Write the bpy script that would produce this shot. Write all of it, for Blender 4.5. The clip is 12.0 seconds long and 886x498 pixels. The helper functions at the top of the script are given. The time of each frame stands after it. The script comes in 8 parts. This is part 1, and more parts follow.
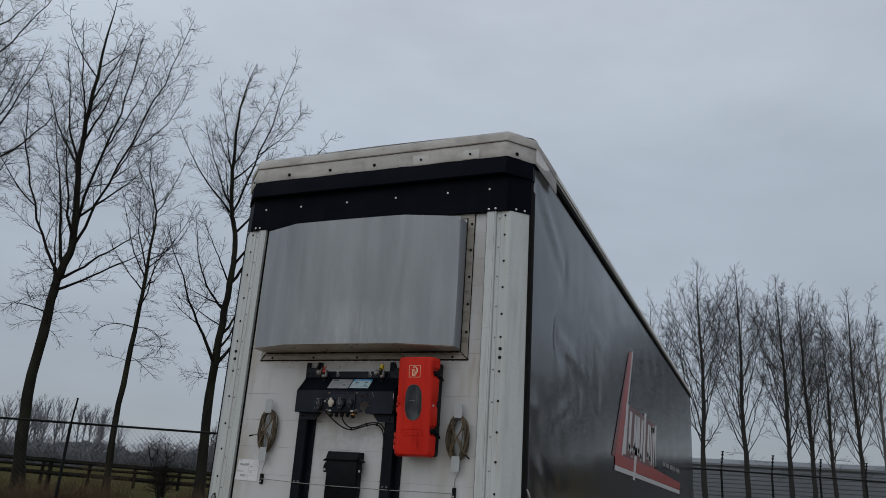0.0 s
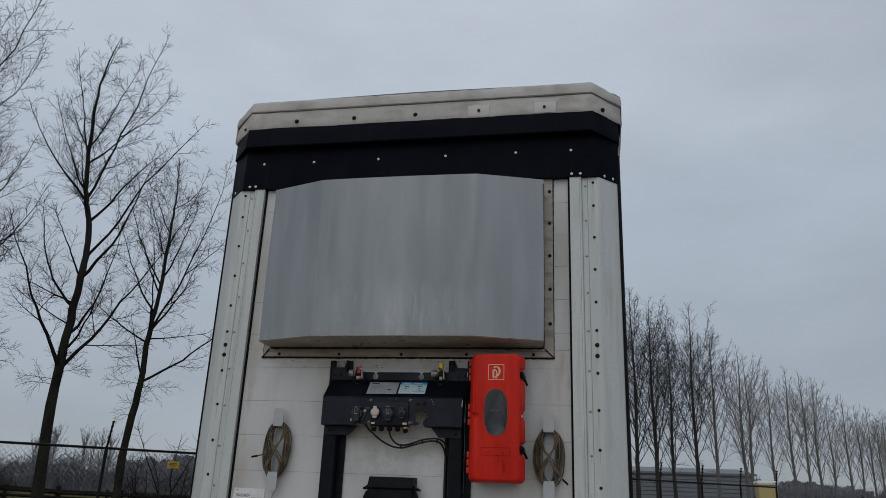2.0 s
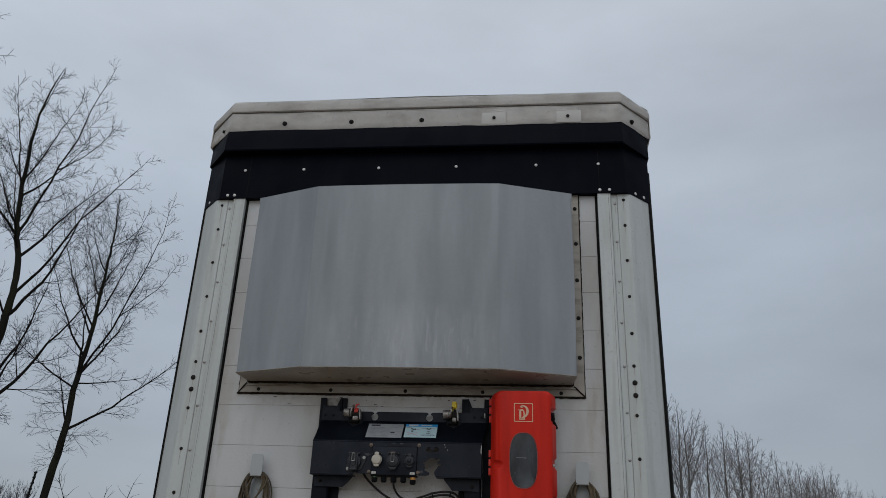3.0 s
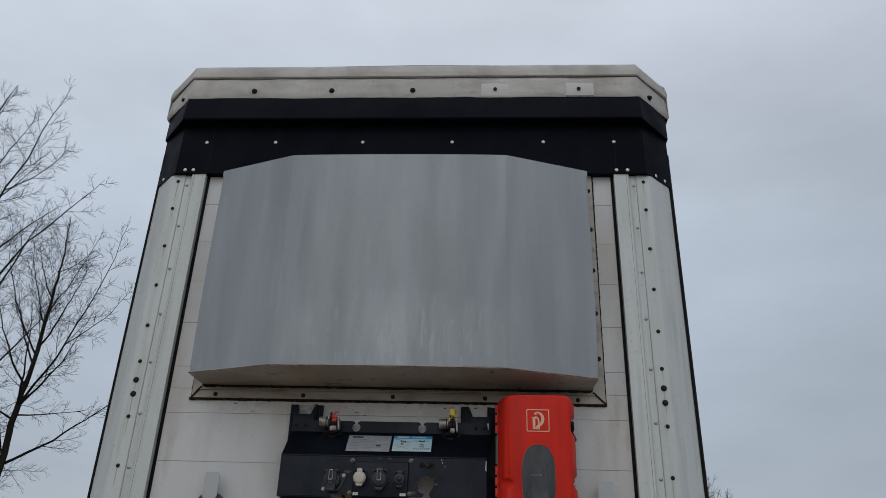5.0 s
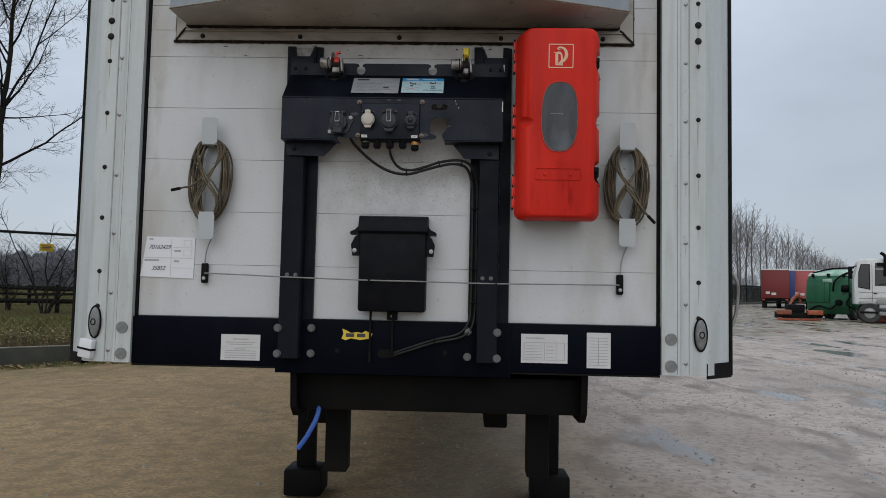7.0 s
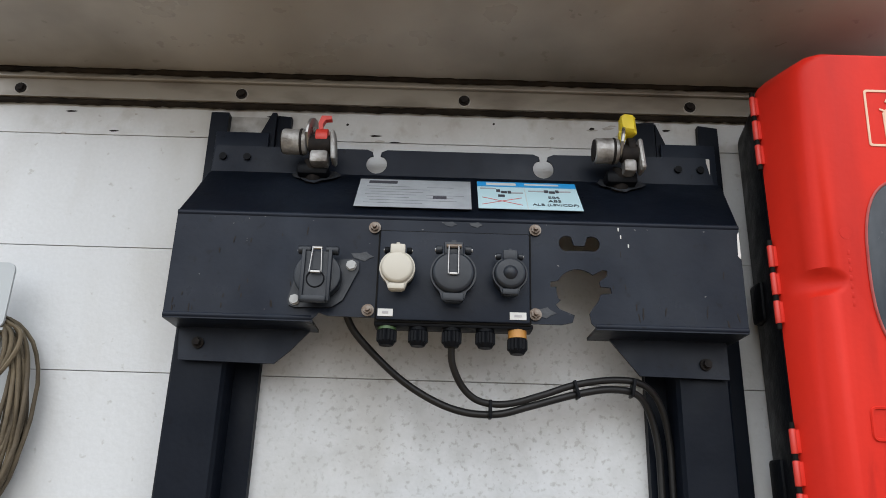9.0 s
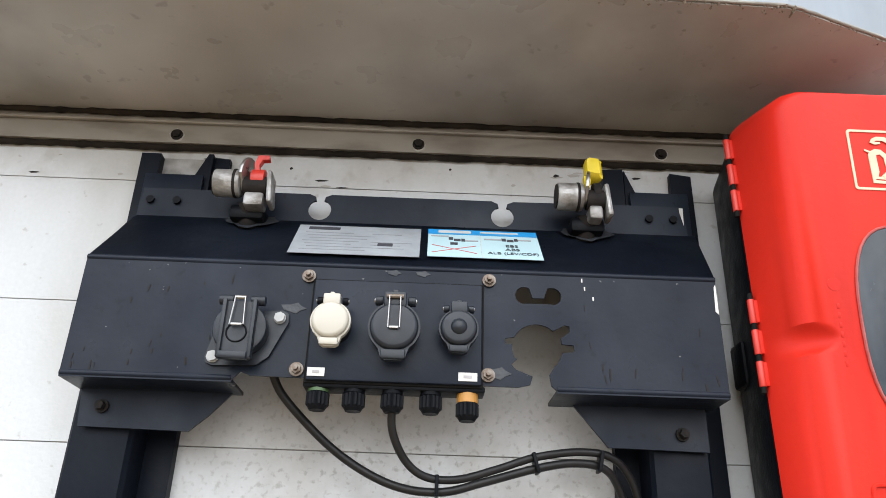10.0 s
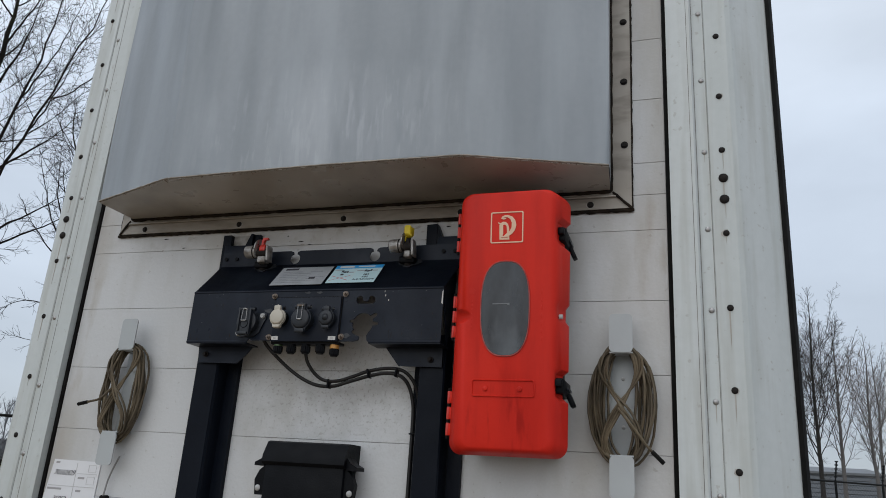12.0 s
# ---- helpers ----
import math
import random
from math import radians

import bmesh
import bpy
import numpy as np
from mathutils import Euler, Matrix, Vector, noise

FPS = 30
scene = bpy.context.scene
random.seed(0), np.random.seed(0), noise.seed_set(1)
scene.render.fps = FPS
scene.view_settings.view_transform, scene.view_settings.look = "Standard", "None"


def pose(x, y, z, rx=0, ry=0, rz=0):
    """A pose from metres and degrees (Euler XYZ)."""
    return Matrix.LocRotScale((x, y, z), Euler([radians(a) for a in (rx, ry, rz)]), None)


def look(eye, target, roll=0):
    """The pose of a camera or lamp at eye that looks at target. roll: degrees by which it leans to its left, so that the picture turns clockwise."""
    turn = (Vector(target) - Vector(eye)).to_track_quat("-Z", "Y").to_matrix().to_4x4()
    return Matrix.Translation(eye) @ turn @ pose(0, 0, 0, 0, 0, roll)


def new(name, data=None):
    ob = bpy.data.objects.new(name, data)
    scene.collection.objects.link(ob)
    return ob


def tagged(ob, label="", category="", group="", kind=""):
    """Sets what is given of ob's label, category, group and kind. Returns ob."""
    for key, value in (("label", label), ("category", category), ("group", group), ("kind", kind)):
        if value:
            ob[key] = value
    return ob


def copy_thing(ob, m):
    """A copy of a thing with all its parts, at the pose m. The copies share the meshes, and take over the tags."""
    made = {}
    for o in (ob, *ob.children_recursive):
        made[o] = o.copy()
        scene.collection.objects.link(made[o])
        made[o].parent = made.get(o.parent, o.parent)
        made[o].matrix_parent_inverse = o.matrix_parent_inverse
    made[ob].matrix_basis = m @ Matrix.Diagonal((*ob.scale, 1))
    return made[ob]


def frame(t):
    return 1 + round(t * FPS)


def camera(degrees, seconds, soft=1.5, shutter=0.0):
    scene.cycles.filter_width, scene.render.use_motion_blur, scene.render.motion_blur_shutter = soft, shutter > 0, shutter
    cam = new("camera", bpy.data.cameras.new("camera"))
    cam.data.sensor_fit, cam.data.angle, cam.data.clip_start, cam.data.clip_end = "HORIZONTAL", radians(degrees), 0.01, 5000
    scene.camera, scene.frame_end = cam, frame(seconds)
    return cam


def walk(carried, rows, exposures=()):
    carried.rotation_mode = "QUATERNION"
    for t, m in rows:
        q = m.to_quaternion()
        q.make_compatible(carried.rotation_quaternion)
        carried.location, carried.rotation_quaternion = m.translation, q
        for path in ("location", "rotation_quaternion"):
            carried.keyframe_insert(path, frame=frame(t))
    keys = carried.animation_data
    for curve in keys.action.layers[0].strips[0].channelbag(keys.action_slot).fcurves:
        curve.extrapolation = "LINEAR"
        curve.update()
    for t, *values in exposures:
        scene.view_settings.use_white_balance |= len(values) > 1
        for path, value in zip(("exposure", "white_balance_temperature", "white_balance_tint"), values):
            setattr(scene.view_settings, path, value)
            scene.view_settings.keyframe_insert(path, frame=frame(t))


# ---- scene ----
cam = camera(61.0, 12.0, soft=0.9)
PATH = [
    (0, (2.687, -4.839, 1.491), (1.937, -3.088, 2.101), 3.8),
    (0.5, (2.207, -4.673, 1.532), (1.469, -2.919, 2.148), 3.7),
    (1, (1.799, -4.453, 1.528), (1.118, -2.679, 2.153), 3.5),
    (1.5, (1.412, -4.284, 1.538), (0.875, -2.466, 2.175), 2.8),
    (2, (1.044, -4.141, 1.564), (0.67, -2.286, 2.212), 2.4),
    (2.5, (0.798, -3.904, 1.553), (0.502, -2.065, 2.281), 2.5),
    (3, (0.584, -3.61, 1.594), (0.364, -1.781, 2.373), 2.3),
    (3.2, (0.493, -3.497, 1.614), (0.295, -1.674, 2.412), 2.1),
    (4.3, (0.395, -3.095, 1.618), (0.263, -1.344, 2.575), 2.05),
    (4.8, (0.38, -3.027, 1.605), (0.263, -1.259, 2.535), 2.0),
    (5, (0.368, -3.031, 1.591), (0.256, -1.233, 2.46), 1.9),
    (5.5, (0.33, -3.049, 1.54), (0.233, -1.175, 2.23), 1.7),
    (6, (0.301, -3.057, 1.503), (0.214, -1.128, 2.024), 1.5),
    (6.5, (0.282, -2.98, 1.46), (0.207, -1.006, 1.773), 1.3),
    (6.7, (0.283, -2.912, 1.437), (0.209, -0.927, 1.672), 1.2),
    (7.15, (0.255, -2.64, 1.415), (0.187, -0.644, 1.527), 1.2),
    (8.3, (0.044, -1.566, 1.546), (0.021, 0.366, 2.066), 1.5),
    (8.5, (0.018, -1.427, 1.602), (0.004, 0.464, 2.255), 1.7),
    (9, (-0.033, -1.115, 1.731), (-0.033, 0.775, 2.387), 1.7),
    (9.5, (-0.031, -0.971, 1.764), (-0.011, 0.9, 2.468), 1.8),
    (10, (0.021, -1.0, 1.745), (0.052, 0.816, 2.582), 1.8),
    (10.5, (0.143, -1.154, 1.709), (0.186, 0.689, 2.483), 1.4),
    (11, (0.353, -1.439, 1.632), (0.175, 0.435, 2.306), 2.2),
    (11.5, (0.652, -1.734, 1.625), (0.138, 0.098, 2.243), 3.6),
    (12, (1.006, -1.961, 1.595), (0.378, -0.166, 2.212), 3.9),
]
walk(cam, [(t, look(eye, target, roll)) for t, eye, target, roll in PATH],
     [(0.0, -0.34), (2.5, -0.34), (4.8, -0.22), (5.5, -0.06), (6.5, 0.1), (8.3, 0.68), (8.7, 1.0), (9.5, 1.6), (10.0, 1.85), (10.5, 1.62), (11.0, 0.95), (11.5, 0.63), (12.0, 0.28)])


# ---- world and light ----
world = bpy.data.worlds.new("overcast_sky")
scene.world = world
world.use_nodes = True
wn, wl = world.node_tree.nodes, world.node_tree.links
wn.clear()
SUN_EL, SUN_AZ = 36.0, 180.0
w_out = wn.new("ShaderNodeOutputWorld")
w_sky = wn.new("ShaderNodeTexSky")
w_sky.sky_type, w_sky.sun_disc = "NISHITA", False
w_sky.sun_elevation, w_sky.sun_rotation = radians(SUN_EL), radians(SUN_AZ)
w_bg1 = wn.new("ShaderNodeBackground")
w_bg1.inputs["Strength"].default_value = 0.1
wl.new(w_sky.outputs[0], w_bg1.inputs["Color"])
# cloud deck: pale blue grey, brighter towards the zenith, with soft drifting bands
w_tc = wn.new("ShaderNodeTexCoord")
w_sep = wn.new("ShaderNodeSeparateXYZ")
wl.new(w_tc.outputs["Generated"], w_sep.inputs[0])
w_grad = wn.new("ShaderNodeValToRGB")
w_grad.color_ramp.elements[0].position, w_grad.color_ramp.elements[0].color = 0.0, (0.335, 0.372, 0.42, 1)
w_grad.color_ramp.elements[1].position, w_grad.color_ramp.elements[1].color = 1.0, (0.80, 0.85, 0.92, 1)
for pos, col in ((0.12, (0.395, 0.443, 0.508, 1)), (0.4, (0.505, 0.57, 0.66, 1)), (0.75, (0.66, 0.72, 0.80, 1))):
    el = w_grad.color_ramp.elements.new(pos)
    el.color = col
wl.new(w_sep.outputs["Z"], w_grad.inputs[0])
w_map = wn.new("ShaderNodeMapping")
w_map.inputs["Scale"].default_value = (1.0, 1.0, 2.6)
wl.new(w_tc.outputs["Generated"], w_map.inputs[0])
w_noise = wn.new("ShaderNodeTexNoise")
w_noise.inputs["Scale"].default_value, w_noise.inputs["Detail"].default_value = 2.2, 5.0
w_noise.inputs["Roughness"].default_value = 0.5
wl.new(w_map.outputs[0], w_noise.inputs["Vector"])
w_amt = wn.new("ShaderNodeMapRange")
w_amt.inputs["From Min"].default_value, w_amt.inputs["From Max"].default_value = 0.3, 0.7
w_amt.inputs["To Min"].default_value, w_amt.inputs["To Max"].default_value = 0.87, 1.14
wl.new(w_noise.outputs["Fac"], w_amt.inputs["Value"])
w_mul = wn.new("ShaderNodeVectorMath")
w_mul.operation = "SCALE"
wl.new(w_grad.outputs["Color"], w_mul.inputs[0])
# the deck is a little thinner, so paler, over the field than over the yard
w_side = wn.new("ShaderNodeMath")
w_side.operation = "MULTIPLY_ADD"
w_side.inputs[1].default_value, w_side.inputs[2].default_value = -0.15, 1.0
wl.new(w_sep.outputs["X"], w_side.inputs[0])
w_thin = wn.new("ShaderNodeMath")
w_thin.operation = "MULTIPLY"
wl.new(w_amt.outputs[0], w_thin.inputs[0])
wl.new(w_side.outputs[0], w_thin.inputs[1])
wl.new(w_thin.outputs[0], w_mul.inputs["Scale"])
w_bg2 = wn.new("ShaderNodeBackground")
wl.new(w_mul.outputs[0], w_bg2.inputs["Color"])
w_bg2.inputs["Strength"].default_value = 1.1
w_mix = wn.new("ShaderNodeMixShader")
w_mix.inputs[0].default_value = 0.9
wl.new(w_bg1.outputs[0], w_mix.inputs[1])
wl.new(w_bg2.outputs[0], w_mix.inputs[2])
wl.new(w_mix.outputs[0], w_out.inputs["Surface"])

sun = new("sun", bpy.data.lights.new("sun", "SUN"))
sun.data.energy, sun.data.angle, sun.data.color = 0.95, radians(80), (1.0, 0.97, 0.93)
sun_az, sun_el = radians(-90), radians(SUN_EL)
sun.matrix_world = look((0, 0, 0), (-math.cos(sun_az) * math.cos(sun_el), -math.sin(sun_az) * math.cos(sun_el), -math.sin(sun_el)))

# ---- materials ----
def material(name, base, rough=0.6, metal=0.0, second=None, amount=0.5, scale=3.0, stretch=(1, 1, 1), grain=0.0,
             grain_scale=120.0, bump=0.0, bump_scale=60.0, dirt=None, dirt_amount=0.0, dirt_scale=1.2, dirt_stretch=(1, 1, 1),
             spots=0.0, spot_scale=40.0, spot_color=(0.05, 0.045, 0.04), rough_var=0.0, coat=0.0, random_amount=0.0, spec=0.5, speckle=None):
    m = bpy.data.materials.new(name)
    m.use_nodes = True
    n, l = m.node_tree.nodes, m.node_tree.links
    b = n["Principled BSDF"]
    b.inputs["Roughness"].default_value, b.inputs["Metallic"].default_value = rough, metal
    b.inputs["Coat Weight"].default_value = coat
    b.inputs["Specular IOR Level"].default_value = spec
    tc = n.new("ShaderNodeTexCoord")

    def noise_fac(sc, st, lo, hi, detail=5.0):
        mp = n.new("ShaderNodeMapping")
        mp.inputs["Scale"].default_value = st
        l.new(tc.outputs["Object"], mp.inputs[0])
        t = n.new("ShaderNodeTexNoise")
        t.inputs["Scale"].default_value, t.inputs["Detail"].default_value = sc, detail
        l.new(mp.outputs[0], t.inputs["Vector"])
        r = n.new("ShaderNodeMapRange")
        r.inputs["From Min"].default_value, r.inputs["From Max"].default_value = lo, hi
        l.new(t.outputs["Fac"], r.inputs["Value"])
        return r.outputs[0]

    def mix(fac, a, c, gain=1.0):
        x = n.new("ShaderNodeMix")
        x.data_type = "RGBA"
        if gain != 1.0:
            k = n.new("ShaderNodeMath")
            k.operation = "MULTIPLY"
            k.inputs[1].default_value = gain
            l.new(fac, k.inputs[0])
            fac = k.outputs[0]
        l.new(fac, x.inputs["Factor"])
        for sock, v in ((x.inputs["A"], a), (x.inputs["B"], c)):
            if isinstance(v, tuple):
                sock.default_value = (*v, 1)
            else:
                l.new(v, sock)
        return x.outputs["Result"]

    col = base
    second = second or tuple(c * 0.8 for c in base)
    col = mix(noise_fac(scale, stretch, 0.35, 0.68), col, second, amount)
    if grain:
        col = mix(noise_fac(grain_scale, (1, 1, 1), 0.3, 0.75, 2.0), col, tuple(c * 0.55 for c in base), grain)
    if dirt:
        col = mix(noise_fac(dirt_scale, dirt_stretch, 0.48, 0.75), col, dirt, dirt_amount)
    if spots:
        col = mix(noise_fac(spot_scale, (1, 1, 1), 0.66, 0.72, 3.0), col, spot_color, spots)
    for cx, cz, rx, rz, tone, fine, st, k1, k2 in speckle or ():
        sp = n.new("ShaderNodeSeparateXYZ")
        l.new(tc.outputs["Object"], sp.inputs[0])

        def calc(op, a, c):
            k = n.new("ShaderNodeMath")
            k.operation = op
            for s_in, v in zip(k.inputs, (a, c)):
                if isinstance(v, float):
                    s_in.default_value = v
                else:
                    l.new(v, s_in)
            return k.outputs[0]
        u = calc("POWER", calc("ABSOLUTE", calc("DIVIDE", calc("SUBTRACT", sp.outputs["X"], cx), rx), 0.0), 2.0)
        v = calc("POWER", calc("ABSOLUTE", calc("DIVIDE", calc("SUBTRACT", sp.outputs["Z"], cz), rz), 0.0), 2.0)
        fade = calc("MAXIMUM", calc("SUBTRACT", 1.0, calc("ADD", u, v)), 0.0)
        col = mix(calc("MULTIPLY", noise_fac(fine, st, 0.55, 0.67, 5.0), fade), col, tone, k1)
        col = mix(calc("MULTIPLY", noise_fac(fine * 0.22, st, 0.42, 0.7, 6.0), fade), col, tone, k2)
    if random_amount:
        info = n.new("ShaderNodeObjectInfo")
        col = mix(info.outputs["Random"], col, second, random_amount)
    l.new(col, b.inputs["Base Color"])
    if rough_var:
        v = noise_fac(scale * 2.3, stretch, 0.3, 0.7)
        r = n.new("ShaderNodeMapRange")
        r.inputs["To Min"].default_value, r.inputs["To Max"].default_value = max(0.02, rough - rough_var), min(1.0, rough + rough_var)
        l.new(v, r.inputs["Value"])
        l.new(r.outputs[0], b.inputs["Roughness"])
    if bump:
        bp = n.new("ShaderNodeBump")
        bp.inputs["Strength"].default_value, bp.inputs["Distance"].default_value = bump, 0.004
        l.new(noise_fac(bump_scale, (1, 1, 1), 0.2, 0.8, 3.0), bp.inputs["Height"])
        l.new(bp.outputs[0], b.inputs["Normal"])
    return m


M = {}
M["panel"] = material("white_panel", (0.505, 0.52, 0.532), 0.5, second=(0.442, 0.452, 0.455), amount=0.55, scale=2.2, dirt=(0.315, 0.30, 0.27),
                      dirt_amount=0.75, dirt_scale=2.6, dirt_stretch=(2.2, 1, 0.7), spots=0.45, spot_scale=55, spot_color=(0.22, 0.2, 0.17),
                      bump=0.12, bump_scale=70, grain=0.14, grain_scale=170, rough_var=0.1, random_amount=0.25, speckle=[
                          (0.02, 1.87, 0.44, 0.24, (0.17, 0.16, 0.135), 115.0, (1.0, 1.0, 1.0), 0.6, 0.3),
                          (0.92, 2.35, 0.1, 1.1, (0.25, 0.20, 0.14), 14.0, (1.0, 1.0, 0.3), 0.45, 0.8),
                          (-0.92, 2.1, 0.07, 1.2, (0.25, 0.20, 0.14), 14.0, (1.0, 1.0, 0.3), 0.45, 0.8),
                          (0.0, 2.33, 0.95, 0.05, (0.22, 0.18, 0.13), 22.0, (1.0, 1.0, 0.8), 0.5, 0.7),
                          (0.15, 1.94, 0.2, 0.1, (0.30, 0.24, 0.15), 16.0, (1.0, 1.0, 0.5), 0.3, 0.8)])
M["post"] = material("white_painted_post", (0.475, 0.508, 0.508), 0.42, second=(0.365, 0.40, 0.395), amount=0.6, scale=1.6, stretch=(5, 5, 0.5),
                     dirt=(0.30, 0.305, 0.275), dirt_amount=0.6, dirt_scale=4.5, dirt_stretch=(7, 4, 0.5), grain=0.12, grain_scale=45, spots=0.4, spot_scale=60,
                     spot_color=(0.25, 0.23, 0.2), rough_var=0.1)
M["drip"] = material("brown_rust_drip", (0.22, 0.2, 0.17), 0.7, second=(0.40, 0.39, 0.36), amount=0.9, scale=30, stretch=(3, 3, 0.5))
M["drip_dark"] = material("grimy_seam", (0.09, 0.08, 0.07), 0.85, second=(0.2, 0.185, 0.165), amount=0.8, scale=14)
M["tarp"] = material("cream_roof_tarpaulin", (0.74, 0.725, 0.70), 0.6, second=(0.60, 0.58, 0.555), amount=0.6, scale=2.5, dirt=(0.36, 0.335, 0.305),
                     dirt_amount=0.5, dirt_scale=5, dirt_stretch=(1.5, 1.5, 2.2), grain=0.12, grain_scale=70, spots=0.3, spot_scale=45, spot_color=(0.2, 0.18, 0.15), bump=0.3, bump_scale=14, rough_var=0.1)
M["patch"] = material("pale_tarp_patch", (0.44, 0.435, 0.415), 0.55, amount=0.3, scale=9, bump=0.15, bump_scale=20)
M["black_sheet"] = material("black_blue_painted_sheet", (0.0018, 0.0026, 0.0058), 0.5, spec=0.035, second=(0.0028, 0.004, 0.008), amount=0.6, scale=2.5,
                            dirt=(0.004, 0.0055, 0.0098), dirt_amount=0.45, dirt_scale=3, dirt_stretch=(4, 4, 0.8), rough_var=0.12, bump=0.05)
M["frame_black"] = material("black_powder_coat", (0.0056, 0.0086, 0.0158), 0.4, spec=0.15, second=(0.0096, 0.0134, 0.022), amount=0.7, scale=6,
                            dirt=(0.022, 0.029, 0.042), dirt_amount=0.55, dirt_scale=5, dirt_stretch=(1.5, 1.5, 0.5), grain=0.25, grain_scale=60, spots=0.5, spot_scale=75,
                            spot_color=(0.003, 0.0035, 0.005), rough_var=0.14, bump=0.05, bump_scale=120)
# copy of the frame_black coat in darker tones, for uprights and tabs
M["frame_dark"] = material("darker_powder_coat", (0.0037, 0.0055, 0.0098), 0.42, spec=0.08, second=(0.006, 0.0083, 0.0135), amount=0.7, scale=6,
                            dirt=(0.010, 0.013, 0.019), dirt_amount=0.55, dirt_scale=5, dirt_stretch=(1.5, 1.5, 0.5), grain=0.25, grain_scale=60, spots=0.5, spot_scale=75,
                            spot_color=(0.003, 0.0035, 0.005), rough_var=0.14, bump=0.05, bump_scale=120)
M["plastic"] = material("black_plastic", (0.003, 0.0036, 0.005), 0.45, spec=0.08, second=(0.007, 0.0078, 0.0095), amount=0.6, scale=14, bump=0.1, bump_scale=200, rough_var=0.1)
M["plastic_grey"] = material("dark_grey_plastic", (0.0095, 0.0125, 0.0175), 0.38, spec=0.32, second=(0.0165, 0.0195, 0.0245), amount=0.6, scale=30, rough_var=0.1)
M["hood"] = material("grey_spoiler_shell", (0.248, 0.272, 0.294), 0.46, metal=0.12, speckle=[(0.02, 2.53, 0.5, 0.22, (0.40, 0.425, 0.455), 38.0, (1.5, 1.0, 0.25), 0.32, 0.5)], second=(0.155, 0.178, 0.198), amount=0.65, scale=1.4, stretch=(3.4, 2, 0.5),
                     dirt=(0.29, 0.322, 0.35), dirt_amount=0.5, dirt_scale=2.2, dirt_stretch=(6, 1, 0.75), grain=0.12, grain_scale=50, rough_var=0.12)
M["hood_under"] = material("brown_stained_underside", (0.38, 0.356, 0.325), 0.34, second=(0.27, 0.248, 0.222), amount=0.7, scale=5, stretch=(1, 1, 1),
                           dirt=(0.07, 0.06, 0.05), dirt_amount=0.6, dirt_scale=3, rough_var=0.1, spots=0.3, spot_scale=38, spot_color=(0.08, 0.065, 0.05))
M["flange"] = material("stained_aluminium_flange", (0.275, 0.257, 0.226), 0.45, metal=0.15, second=(0.21, 0.187, 0.157), amount=0.7, scale=6, dirt=(0.08, 0.06, 0.045),
                       dirt_amount=0.7, dirt_scale=8, dirt_stretch=(1, 1, 3), rough_var=0.1)
M["crumb"] = material("old_sealer_crumbs", (0.22, 0.18, 0.14), 0.7, second=(0.12, 0.09, 0.066), amount=0.8, scale=90)
M["joint"] = material("grey_panel_joint", (0.19, 0.185, 0.17), 0.8, second=(0.36, 0.35, 0.33), amount=0.8, scale=3)
M["sealant"] = material("dark_dirty_sealant", (0.008, 0.0065, 0.0055), 0.8, spec=0.1, second=(0.032, 0.024, 0.017), amount=0.7, scale=22, bump=0.4, bump_scale=90)
M["rubber"] = material("black_rubber", (0.005, 0.005, 0.005), 0.75, spec=0.08, second=(0.016, 0.0155, 0.0145), amount=0.5, scale=18, bump=0.1)
M["rivet"] = material("dull_zinc_rivet", (0.38, 0.38, 0.38), 0.4, metal=0.8, second=(0.2, 0.19, 0.18), amount=0.7, scale=80)
M["rivet_bright"] = material("bright_zinc_rivet", (0.66, 0.66, 0.66), 0.35, metal=0.3, second=(0.42, 0.42, 0.41), amount=0.6, scale=80)
M["bolt_dark"] = material("dark_rusted_screw", (0.010, 0.009, 0.009), 0.7, spec=0.15, second=(0.025, 0.02, 0.017), amount=0.6, scale=120)
M["bolt_grey"] = material("grey_painted_bolt", (0.36, 0.37, 0.37), 0.5, second=(0.24, 0.24, 0.23), amount=0.6, scale=60)
M["steel"] = material("worn_bright_steel", (0.34, 0.335, 0.33), 0.36, metal=0.9, second=(0.3, 0.285, 0.265), amount=0.7, scale=40, rough_var=0.15)
M["alu_cast"] = material("oxidised_cast_aluminium", (0.36, 0.355, 0.345), 0.45, metal=0.5, second=(0.10, 0.088, 0.075), amount=0.85, scale=45, bump=0.25, bump_scale=150, rough_var=0.15)
M["rust"] = material("brown_rusty_nut", (0.12, 0.085, 0.062), 0.55, metal=0.6, second=(0.26, 0.24, 0.215), amount=0.7, scale=120)
M["red"] = material("red_moulded_plastic", (0.55, 0.022, 0.011), 0.42, spec=0.14, speckle=[(0.01, 0.08, 0.17, 0.12, (0.22, 0.004, 0.003), 30.0, (1.4, 1.0, 0.26), 0.6, 0.25), (0.01, 0.28, 0.15, 0.2, (0.28, 0.006, 0.004), 26.0, (1.4, 1.0, 0.22), 0.35, 0.2)], second=(0.47, 0.017, 0.012), amount=0.5, scale=3, dirt=(0.27, 0.008, 0.006), dirt_amount=0.4,
                    dirt_scale=2.8, dirt_stretch=(7, 3, 0.8), grain=0.08, grain_scale=60, bump=0.04, bump_scale=120, rough_var=0.1)
M["window"] = material("scuffed_smoked_window", (0.006, 0.009, 0.014), 0.2, spec=0.4, dirt=(0.10, 0.115, 0.13), dirt_amount=0.75, dirt_scale=9, dirt_stretch=(1.3, 1, 0.7), second=(0.035, 0.043, 0.053), amount=0.9, scale=16, stretch=(1.6, 1, 0.5), grain=0.2, grain_scale=90, rough_var=0.12)
M["window_scuff"] = material("pale_scratch", (0.13, 0.14, 0.15), 0.6, amount=0.4, scale=60)
